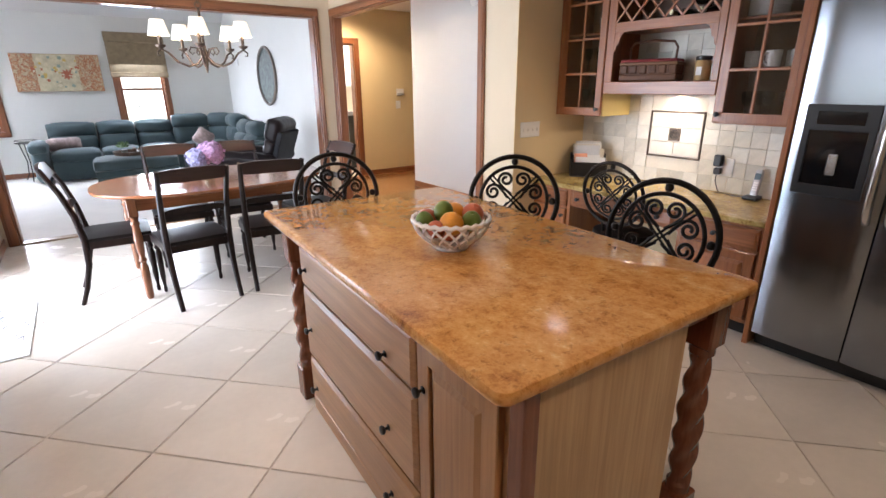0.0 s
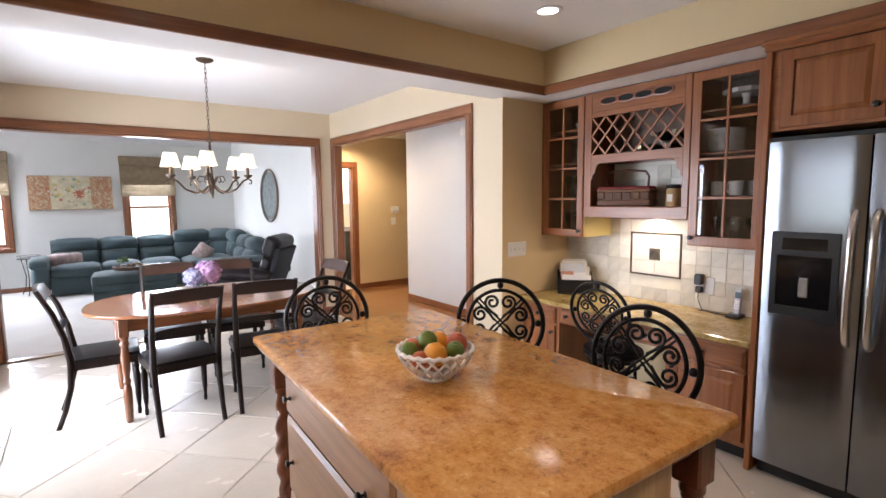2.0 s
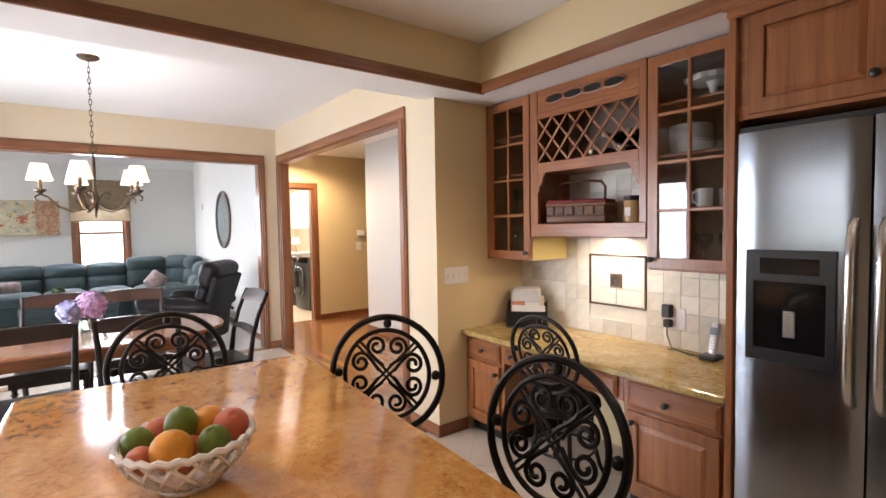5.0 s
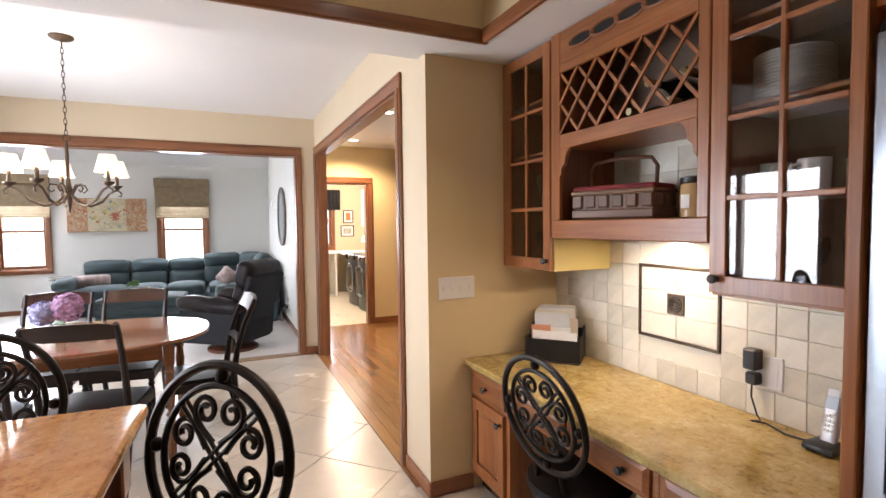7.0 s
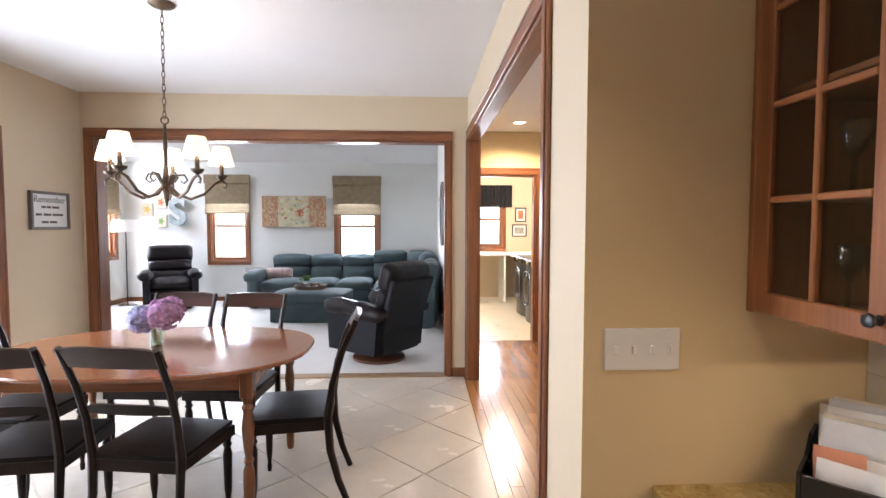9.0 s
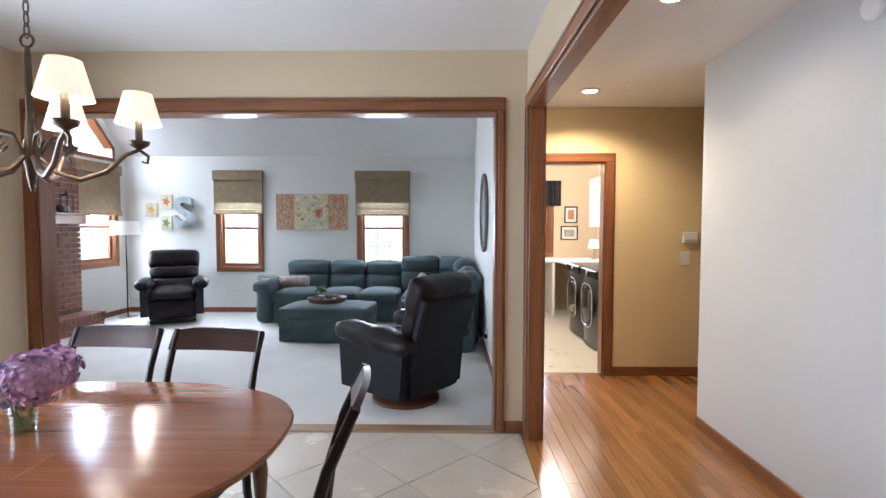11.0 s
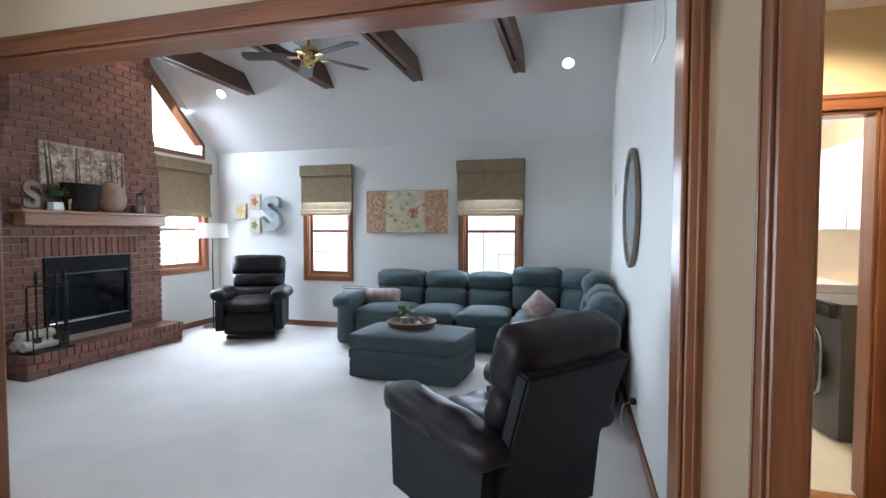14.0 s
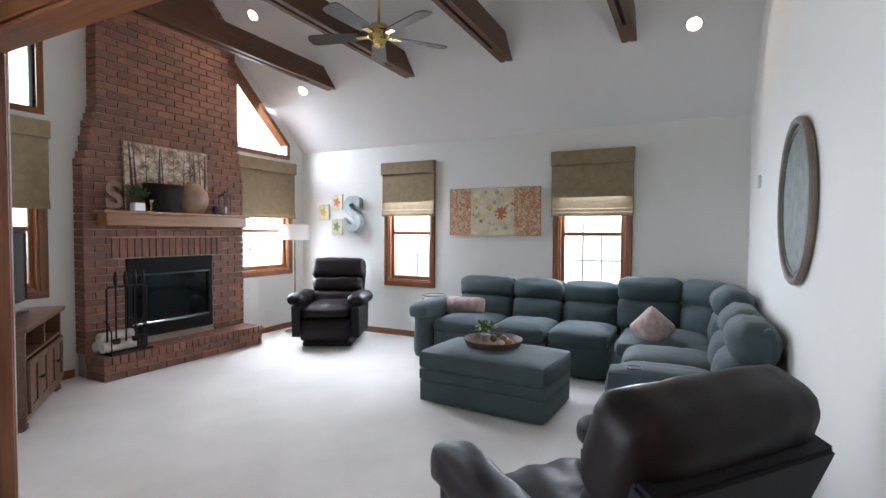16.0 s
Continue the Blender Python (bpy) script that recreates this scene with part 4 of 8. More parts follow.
fr = thing("refrigerator", (2.9, 0.55, 0), "side-by-side stainless refrigerator with black ice dispenser", "refrigerator")
part("body", boxes(((2.68, 0.09, 0.02), (3.2, 1.0, 1.775)), b=0.004), mat("fridge_side", (0.10, 0.10, 0.105), 0.4, 0.3), fr, world=True)
part("top_hinge_cover", boxes(((2.625, 0.09, 1.776), (2.9, 1.0, 1.80))), M_BLACK, fr, world=True)
part("kick_plate", boxes(((2.66, 0.10, 0.0), (2.70, 0.99, 0.075))), M_BLACK, fr, world=True)
for ya, yb, hy in ((0.592, 0.998, 0.628), (0.095, 0.584, 0.548)):
    bm = new_bm()
    n = 10
    prof = []
    for i in range(n + 1):
        u = i / n
        y = ya + (yb - ya) * u
        prof.append((2.612 - 0.012 * (1 - (2 * u - 1) ** 6), y))
    poly = prof + [(2.675, yb), (2.675, ya)]
    prism(bm, poly, "z", 0.085, 1.775)
    door = part("door", bm, M_STEEL, fr, world=True, smooth=30)
    bm = new_bm()
    zs = [0.80, 0.83, 0.9, 1.1, 1.3, 1.40, 1.43]
    xs = [2.60, 2.565, 2.548, 2.542, 2.548, 2.565, 2.60]
    tube(bm, [(x, hy, z) for x, z in zip(xs, zs)], 0.0155, 12)
    part("handle", bm, M_NICKEL, door, "brushed metal bar handle", world=True)
    if ya > 0.5:
        d0, d1, z0, z1 = 0.672, 0.958, 0.90, 1.325
        part("dispenser_frame", frame_ring("x", 2.612, 2.592, d0, d1, z0, z1, 0.03, 0.05, 0.12), M_BLACK, door, "black plastic dispenser surround", world=True)
        part("dispenser_recess", boxes(((2.5975, d0 + 0.03, z0 + 0.05), (2.600, d1 - 0.03, z1 - 0.12)), b=0), M_BLACKGLOSS, door, world=True)
        part("paddle", boxes(((2.588, d0 + 0.12, z0 + 0.1), (2.597, d0 + 0.16, z0 + 0.2)), b=0.004), M_NICKEL, door, world=True)
        part("control_panel", boxes(((2.590, d0 + 0.05, z1 - 0.09), (2.5915, d1 - 0.05, z1 - 0.03)), b=0), M_BLACKGLOSS, door, world=True)

# built-in desk
DZ = 0.714
part_top = single("desk_worktop", boxes(((2.605, 1.036, DZ - 0.034), (WX - 0.002, 2.763, DZ)), b=0.006), M_GRAN2, "golden brown granite desk top", "worktop")
FX = 2.655


def base_unit(name, y0, y1, drawers, door, label):
    u = thing(name, (FX, (y0 + y1) / 2, 0), label, "cabinet", "base cabinets under the desk")
    part("body", boxes(((FX, y0, 0.09), (WX, y1, DZ - 0.036)), b=0.001), M_CAB_Z, u, world=True)
    part("toe_kick", boxes(((FX + 0.06, y0, 0), (WX, y1, 0.09)), b=0), M_DARK, u, world=True)
    for z0, z1, ks in drawers:
        slab_front("drawer", u, FX, y0 + 0.03, y1 - 0.03, z0, z1, M_CAB_Y, ks)
    if door:
        z0, z1, ks = door
        panel_front("door", u, FX, y0 + 0.03, y1 - 0.03, z0, z1, M_CAB_Z, M_CAB_Y, ks)
    return u


base_unit("base_cabinet", 2.385, 2.762, [(0.535, 0.655, [(2.575, 0.595)])], (0.12, 0.515, [(2.44, 0.465)]), "narrow cherry base cabinet with drawer over door")
base_unit("base_cabinet", 1.036, 1.53, [(0.535, 0.655, [(1.30, 0.595)])], (0.12, 0.515, [(1.47, 0.465)]), "cherry base cabinet with drawer over a raised-panel door")
u = thing("pencil_drawer_unit", (FX, 1.95, 0.56), "cherry drawer unit hung over the knee space", "cabinet")
part("body", boxes(((FX, 1.532, 0.545), (WX, 2.383, DZ - 0.036)), b=0.001), M_CAB_Y, u, world=True)
slab_front("drawer", u, FX, 1.56, 1.955, 0.56, 0.665, M_CAB_Y, [(1.66, 0.612), (1.86, 0.612)])
slab_front("drawer", u, FX, 1.97, 2.36, 0.56, 0.665, M_CAB_Y, [(2.07, 0.612), (2.30, 0.612)])

# island
IX0, IX1, IY0, IY1, IZ = 0.265, 1.195, 0.505, 2.135, 0.908
bm = new_bm()


def rounded_rect(x0, x1, y0, y1, r, n=6):
    out = []
    for cx, cy, a in ((x1 - r, y1 - r, 0), (x0 + r, y1 - r, 90), (x0 + r, y0 + r, 180), (x1 - r, y0 + r, 270)):
        out += [(cx + r * math.cos(radians(a + 90 * i / n)), cy + r * math.sin(radians(a + 90 * i / n))) for i in range(n + 1)]
    return out


rings = []
for inset, z in ((0.012, IZ - 0.034), (0.003, IZ - 0.031), (0.0, IZ - 0.024), (0.0, IZ - 0.010), (0.003, IZ - 0.003), (0.010, IZ)):
    rings.append([bm.verts.new((x, y, z)) for x, y in rounded_rect(IX0 + inset, IX1 - inset, IY0 + inset, IY1 - inset, 0.03 - inset * 0.5)])
for r0, r1 in zip(rings, rings[1:]):
    for i in range(len(r0)):
        bm.faces.new((r0[i], r0[(i + 1) % len(r0)], r1[(i + 1) % len(r0)], r1[i]))
bm.faces.new(rings[0])
bm.faces.new(rings[-1])
island_top = single("island_worktop", bm, M_GRAN, "polished golden brown granite island top with rounded edge", "worktop")
isl = thing("kitchen_island", (0.65, 1.3, 0), "wooden kitchen island with drawers and rope-turned posts", "island")
BX0, BX1, BY0, BY1, BZ = 0.350, 0.895, 0.535, 1.90, IZ - 0.035
part("body", boxes(((BX0, BY0, 0.02), (BX1, BY1, BZ)), b=0.002), M_ISL_Z, isl, world=True)
part("end_panel", boxes(((BX0 + 0.03, BY0 - 0.006, 0.03), (BX1 - 0.004, BY0 - 0.001, BZ - 0.004)), b=0.002), M_ISL_END, isl, "plain light maple veneer end panel", world=True)
part("corner_stile", boxes(((BX0 - 0.012, BY0 - 0.014, 0.0), (BX0 + 0.03, BY0 + 0.03, BZ))), M_POST, isl, world=True)
part("top_rail", boxes(((BX0 - 0.008, BY0, BZ - 0.04), (BX0, BY1, BZ))), M_POST, isl, world=True)
part("base_moulding", boxes(((BX0 - 0.01, BY0, 0.0), (BX0, BY1, 0.075))), M_ISL_Y, isl, world=True)
slab_front("drawer", isl, BX0, 0.935, 1.875, 0.635, 0.815, M_ISL_Y, [(1.10, 0.68), (1.80, 0.72)])
slab_front("drawer", isl, BX0, 0.935, 1.875, 0.30, 0.625, M_ISL_Y, [(1.10, 0.42), (1.80, 0.45)])
slab_front("drawer", isl, BX0, 0.935, 1.875, 0.085, 0.29, M_ISL_Y, [(1.10, 0.16), (1.80, 0.16)])
panel_front("door", isl, BX0, 0.59, 0.915, 0.085, 0.815, M_ISL_Z, M_ISL_Y, [(0.885, 0.68)])
for lo, hi in (((0.40, 1.985, BZ - 0.075), (1.075, 2.015, BZ)), ((1.085, 0.64, BZ - 0.075), (1.115, 1.965, BZ)), ((0.90, 0.575, BZ - 0.075), (1.072, 0.605, BZ))):
    part("apron_rail", boxes((lo, hi)), M_POST, isl, world=True)


def rope_post(at):
    part("post_block", boxes(((at[0] - 0.042, at[1] - 0.042, 0.70), (at[0] + 0.042, at[1] + 0.042, BZ)), b=0.006), M_POST, isl, world=True)
    p = part("post", boxes(((at[0] - 0.042, at[1] - 0.042, 0), (at[0] + 0.042, at[1] + 0.042, 0.17)), b=0.006), M_POST, isl, "dark cherry rope-turned corner post", world=True)
    bm = new_bm()
    n, h0, h1 = 24, 0.17, 0.70
    rings = []
    for i in range(61):
        u = i / 60
        z = h0 + (h1 - h0) * u
        swell = 0.028 + 0.010 * math.sin(math.pi * min(1, u * 1.15)) if 0.06 < u < 0.94 else 0.036
        ring = []
        for k in range(n):
            a = 2 * math.pi * k / n
            r = swell + (0.0055 * math.cos(3 * (a - u * 11)) if 0.06 < u < 0.94 else 0)
            ring.append(bm.verts.new((at[0] + r * math.cos(a), at[1] + r * math.sin(a), z)))
        rings.append(ring)
    for r0, r1 in zip(rings, rings[1:]):
        for k in range(n):
            bm.faces.new((r0[k], r0[(k + 1) % n], r1[(k + 1) % n], r1[k]))
    part("rope_turning", bm, M_POST, p, world=True)


for at in ((1.115, 0.595), (0.358, 2.01), (1.115, 2.01)):
    rope_post(at)


island_turn = Matrix.Translation((0.25, 0.545, 0)) @ pose(0, 0, 0, 0, 0, -2.5) @ Matrix.Translation((-IX0, -IY0, 0))
isl.matrix_basis = island_turn @ isl.matrix_basis
island_top.matrix_basis = island_turn


# wrought iron stools and desk chair
def spiral(c, r0, r1, a0, turns, n=22):
    return [(c[0] + (r0 + (r1 - r0) * i / n) * math.cos(radians(a0 + 360 * turns * i / n)), 0, c[1] + (r0 + (r1 - r0) * i / n) * math.sin(radians(a0 + 360 * turns * i / n))) for i in range(n + 1)]


def iron_stool(m, seat_z, label, top):
    s = thing("iron_stool", m, label, "stool", "wrought iron stools")
    R, zc = 0.215, top - 0.225
    tilt = Matrix.Translation((0, -0.19, zc)) @ pose(0, 0, 0, 9, 0, 0)
    back = None
    for nm, r, tk in (("outer_ring", R, 0.0125), ("inner_ring", 0.165, 0.009)):
        bm = new_bm()
        tube(bm, [(r * math.cos(2 * math.pi * i / 40), 0, r * math.sin(2 * math.pi * i / 40)) for i in range(40)], tk, 8, tilt, closed=True)
        ob = part(nm, bm, M_IRON, s if back is None else back)
        back = back or ob
    for k in range(4):
        a = radians(90 * k)
        bm = new_bm()
        lathe(bm, [(0.004, -0.018), (0.014, -0.012), (0.017, 0), (0.014, 0.012), (0.004, 0.018)], 10, tilt @ Matrix.Translation((0.19 * math.cos(a), 0, 0.19 * math.sin(a))))
        part("ball", bm, M_IRON, back)
        bm = new_bm()
        b = radians(45 + 90 * k)
        for off in (-0.009, 0.009):
            px, pz = -math.sin(b) * off, math.cos(b) * off
            rod(bm, (px, 0, pz), (0.162 * math.cos(b) + px, 0, 0.162 * math.sin(b) + pz), 0.0055, 6, tilt)
        part("cross_bar", bm, M_IRON, back)
        bm = new_bm()
        for sgn in (1, -1):
            rot = Matrix.Rotation(-a + math.pi / 2, 4, "Y")
            pts = [(sgn * 0.012, 0, 0.03), (sgn * 0.055, 0, 0.062)] + [(sgn * x, 0, z) for x, _, z in spiral((0.040, 0.102), 0.038, 0.010, -40, 1.45)]
            tube(bm, pts, [0.0075] * len(pts), 6, tilt @ rot)
        part("scroll", bm, M_IRON, back)
    zb = zc - R
    for x in (-0.07, 0.07):
        bm = new_bm()
        tube(bm, [(x, -0.16, zb + 0.02), (x, -0.15, (zb + seat_z) / 2), (x * 1.3, -0.13, seat_z - 0.03)], 0.011, 8)
        part("back_support", bm, M_IRON, s)
    bm = new_bm()
    lathe(bm, [(0.05, seat_z - 0.04), (0.19, seat_z - 0.035), (0.205, seat_z - 0.015), (0.2, seat_z + 0.012), (0.15, seat_z + 0.026), (0.02, seat_z + 0.03)], 26)
    part("seat", bm, M_SEAT, s, "black padded round seat")
    bm = new_bm()
    lathe(bm, [(0.17, seat_z - 0.06), (0.185, seat_z - 0.055), (0.185, seat_z - 0.04), (0.17, seat_z - 0.038)], 26)
    part("seat_ring", bm, M_IRON, s)
    for k in range(4):
        a = radians(45 + 90 * k)
        c, d = math.cos(a), math.sin(a)
        bm = new_bm()
        tube(bm, [(0.15 * c, 0.15 * d, seat_z - 0.05), (0.16 * c, 0.16 * d, seat_z * 0.5), (0.20 * c, 0.20 * d, 0.06), (0.225 * c, 0.225 * d, 0.008)], 0.0125, 8)
        part("leg", bm, M_IRON, s)
    bm = new_bm()
    tube(bm, [(0.168 * math.cos(2 * math.pi * i / 28), 0.168 * math.sin(2 * math.pi * i / 28), seat_z * 0.38) for i in range(28)], 0.008, 6, closed=True)
    part("foot_ring", bm, M_IRON, s)
    return s


def stool_at(x, y, facing, seat_z, label, top):
    """x, y: where the back's top stands; facing: the seat's direction in degrees from +x."""
    f = radians(facing)
    off = 0.225
    return iron_stool(pose(x + off * math.cos(f), y + off * math.sin(f), 0, 0, 0, facing - 90), seat_z, label, top)


stool_at(1.455, 1.77, 225, 0.62, "black wrought iron counter stool with round scrollwork back", 1.10)
stool_at(1.55, 1.01, 187, 0.62, "black wrought iron counter stool with round scrollwork back", 1.08)
stool_at(0.79, 2.44, 255, 0.62, "black wrought iron counter stool with round scrollwork back", 1.10)
stool_at(2.46, 1.91, 5, 0.44, "black wrought iron desk chair with round scrollwork back", 0.955)


# ---- small things in the kitchen ----
# white lattice fruit bowl
BXc, BYc = 0.678, 1.262
bowl = thing("fruit_bowl", (BXc, BYc, IZ), "white glazed ceramic openwork basket bowl", "bowl")


def bowl_r(u):
    return 0.055 + 0.070 * math.sin(u * math.pi / 2) ** 0.9


bm = new_bm()
lathe(bm, [(0.03, 0.0), (0.058, 0.001), (0.062, 0.008), (0.058, 0.014), (0.02, 0.012)], 32)
part("base", bm, M_CHINA, bowl)
for s in (1, -1):
    for k in range(18):
        a0 = 2 * math.pi * k / 18
        pts = [(bowl_r(i / 7) * math.cos(a0 + s * 0.62 * i / 7), bowl_r(i / 7) * math.sin(a0 + s * 0.62 * i / 7), 0.012 + 0.085 * i / 7) for i in range(8)]
        bm = new_bm()
        tube(bm, pts, 0.0045, 6)
        part("lattice_strand", bm, M_CHINA, bowl)
bm = new_bm()
tube(bm, [(0.127 * math.cos(2 * math.pi * i / 48), 0.127 * math.sin(2 * math.pi * i / 48), 0.100 + 0.003 * math.cos(24 * math.pi * i / 24)) for i in range(48)], 0.0075, 8, closed=True)
part("rim", bm, M_CHINA, bowl)


def fruit(at, r, col, name, label, squash=1.0, rough=0.4):
    bm = new_bm()
    n = 12
    lathe(bm, [(max(0.002, r * math.sin(math.pi * i / n)) * (1 - 0.12 * (i in (0, n))), -r * squash * math.cos(math.pi * i / n) * (0.86 if i in (0, n) else 1)) for i in range(n + 1)], 20, Matrix.Translation(at) @ pose(0, 0, 0, random.uniform(-40, 40), random.uniform(-40, 40), 0))
    single(name, bm, mat(name + "_skin", col, rough, var=0.14, scale=18, fine=120, bump=0.2) if name + "_skin" not in bpy.data.materials else bpy.data.materials[name + "_skin"], label, "fruit", group="fruit in the bowl")


for dx, dy, dz, r, nm, col in ((-0.035, -0.05, 0.098, 0.040, "orange", (0.80, 0.33, 0.03)), (0.05, 0.05, 0.10, 0.038, "orange", (0.80, 0.33, 0.03)), (-0.085, 0.03, 0.095, 0.031, "lime", (0.13, 0.20, 0.03)), (0.042, -0.055, 0.095, 0.032, "lime", (0.13, 0.20, 0.03)),
                               (-0.005, 0.035, 0.115, 0.033, "lime", (0.13, 0.20, 0.03)), (0.085, -0.01, 0.105, 0.037, "apple", (0.55, 0.13, 0.06)), (-0.085, -0.035, 0.085, 0.030, "apple", (0.55, 0.13, 0.06)), (0.0, 0.0, 0.06, 0.04, "apple", (0.55, 0.13, 0.06)), (-0.04, 0.08, 0.09, 0.034, "apple", (0.55, 0.13, 0.06))):
    fruit((BXc + dx, BYc + dy, IZ + dz), r, col, nm, {"orange": "bright ripe orange in the bowl", "lime": "dark green lime in the bowl", "apple": "red and yellow apple in the bowl"}[nm], 1.15 if nm == "lime" else 0.95)

# things on the open shelf
SZ = 1.436
bk = thing("picnic_basket", (3.05, 2.09, SZ, 0, 0, 16), "woven brown splint basket with red lining and bail handle", "basket")
M_WICK = wood("wicker_splint", (0.21, 0.095, 0.048), (0.10, 0.042, 0.022), "y", 0.45, 0.0, 0.35)
M_WICK2 = wood("wicker_stake", (0.25, 0.12, 0.06), (0.12, 0.05, 0.026), "z", 0.45, 0.0, 0.35)
part("body", boxes(((-0.095, -0.185, 0.0), (0.095, 0.185, 0.125)), b=0.012), M_WICK, bk)
part("weaver", boxes(((-0.101, -0.191, 0.003), (0.101, 0.191, 0.047)), b=0.008), M_WICK, bk)
for k in range(6):
    y = -0.16 + k * 0.064
    o = 0.0035 if k % 2 else 0.0
    part("splint", boxes(((-0.1005 - o, y - 0.030, 0.046), (0.1005 + o, y + 0.030, 0.112)), b=0.011), M_WICK2 if k % 2 else M_WICK, bk)
for x in (-0.06, 0.0, 0.06):
    part("splint", boxes(((x - 0.028, -0.193, 0.046), (x + 0.028, 0.193, 0.112)), b=0.011), M_WICK2, bk)
part("rim_band", boxes(((-0.104, -0.194, 0.106), (0.104, 0.194, 0.126)), b=0.006), wood("pale_splint", (0.30, 0.17, 0.09), (0.20, 0.10, 0.052), "y", 0.5, 0), bk)
part("lining", boxes(((-0.098, -0.188, 0.122), (0.098, 0.188, 0.146)), b=0.009), mat("red_cloth", (0.22, 0.03, 0.035), 0.9, var=0.25, scale=20), bk, "dark red cloth lining")
bm = new_bm()
tube(bm, [(0, -0.15, 0.12), (0, -0.155, 0.22), (0, -0.13, 0.255), (0, 0.0, 0.268), (0, 0.13, 0.255), (0, 0.155, 0.22), (0, 0.15, 0.12)], 0.009, 8, flat=0.5)
part("handle", bm, M_WICK, bk)
jr = thing("candle_jar", (3.03, 1.72, SZ), "glass candle jar with tan wax and dark lid", "jar")
bm = new_bm()
lathe(bm, [(0.03, 0), (0.047, 0.004), (0.047, 0.115), (0.04, 0.125)], 22)
part("jar_body", bm, mat("tan_wax", (0.50, 0.33, 0.16), 0.2, var=0.1), jr)
part("label_band", boxes(((-0.048, -0.018, 0.035), (-0.0475, 0.018, 0.085)), b=0), M_PAPER, jr)
bm = new_bm()
lathe(bm, [(0.046, 0.125), (0.048, 0.128), (0.048, 0.147), (0.03, 0.152)], 22)
part("lid", bm, M_BLACK, jr, "dark metal lid")


# dishes behind glass
def plates(x, y, z, n, r, label):
    st = thing("plate_stack", (x, y, z), label, "dishes", "dishes in the cabinets")
    for i in range(n):
        bm = new_bm()
        lathe(bm, [(r * 0.5, i * 0.010), (r * 0.6, i * 0.010 + 0.002), (r, i * 0.010 + 0.014), (r * 0.98, i * 0.010 + 0.017), (r * 0.6, i * 0.010 + 0.006), (0.01, i * 0.010 + 0.005)], 28)
        part("plate", bm, M_CHINA, st)


def mug(x, y, z, a, label="white china mug on a shelf"):
    mg = thing("mug", (x, y, z, 0, 0, a), label, "mug", "mugs in the cabinet")
    bm = new_bm()
    lathe(bm, [(0.03, 0), (0.038, 0.005), (0.041, 0.09), (0.037, 0.09), (0.034, 0.012), (0.01, 0.01)], 22)
    part("cup", bm, M_CHINA, mg)
    bm = new_bm()
    tube(bm, [(0.039, 0, 0.075), (0.062, 0, 0.07), (0.068, 0, 0.048), (0.058, 0, 0.026), (0.038, 0, 0.02)], 0.006, 8)
    part("handle", bm, M_CHINA, mg)


def goblet(x, y, z, r, h):
    bm = new_bm()
    lathe(bm, [(r * 0.9, 0), (r * 0.85, 0.004), (0.005, 0.01), (0.005, h * 0.45), (r * 0.7, h * 0.55), (r, h * 0.8), (r * 0.85, h), (r * 0.82, h), (r * 0.95, h * 0.8), (0.004, h * 0.5)], 18, Matrix.Translation((x, y, z)))
    single("wine_glass", bm, glass_w, "clear stemmed wine glass on a shelf", "glass", group="glasses in the cabinets")


glass_w = glass("glassware", (0.82, 0.85, 0.85))
S1, S2, S3, S0 = 1.507, 1.777, 2.037, 1.214
plates(3.05, 1.40, S2, 14, 0.105, "tall stack of white china plates")
mug(3.02, 1.43, S1, 200)
mug(3.0, 1.31, S1, 150)
mug(3.02, 1.19, S1, 190)
mug(3.12, 1.25, S1, 210)
cs = thing("cake_stand", (3.06, 1.30, S3), "white footed cake stand with scalloped rim", "cake stand")
bm = new_bm()
lathe(bm, [(0.055, 0), (0.05, 0.008), (0.02, 0.03), (0.018, 0.06), (0.035, 0.09)], 24)
part("foot", bm, M_CHINA, cs)
bm = new_bm()
n = 48
top, bot = [], []
for i in range(n):
    a = 2 * math.pi * i / n
    r = 0.128 + 0.007 * math.cos(12 * a)
    top.append(bm.verts.new((r * math.cos(a), r * math.sin(a), 0.112)))
    bot.append(bm.verts.new((r * 0.94 * math.cos(a), r * 0.94 * math.sin(a), 0.088)))
for i in range(n):
    bm.faces.new((bot[i], bot[(i + 1) % n], top[(i + 1) % n], top[i]))
bm.faces.new(top)
bm.faces.new(bot)
part("plate", bm, M_CHINA, cs)
for x, y in ((3.0, 1.2), (3.0, 1.30), (3.0, 1.41), (3.1, 1.25), (3.1, 1.37)):
    goblet(x, y, S0, 0.034, 0.16)
bm = new_bm()
lathe(bm, [(0.035, 0), (0.05, 0.01), (0.085, 0.05), (0.082, 0.05), (0.045, 0.014), (0.01, 0.012)], 26, Matrix.Translation((3.03, 2.46, S3)))
single("china_bowl", bm, M_CHINA, "white china bowl on a shelf", "bowl")
bm = new_bm()
lathe(bm, [(0.03, 0), (0.045, 0.01), (0.055, 0.10), (0.05, 0.10), (0.04, 0.014), (0.01, 0.012)], 26, Matrix.Translation((3.0, 2.45, S2)))
single("china_pitcher", bm, M_CHINA, "white china jug on a shelf", "jug")
for z in (S1, S0):
    for x, y in ((2.98, 2.42), (2.98, 2.50), (2.98, 2.58), (3.08, 2.46), (3.08, 2.56)):
        goblet(x, y, z, 0.030, 0.17)

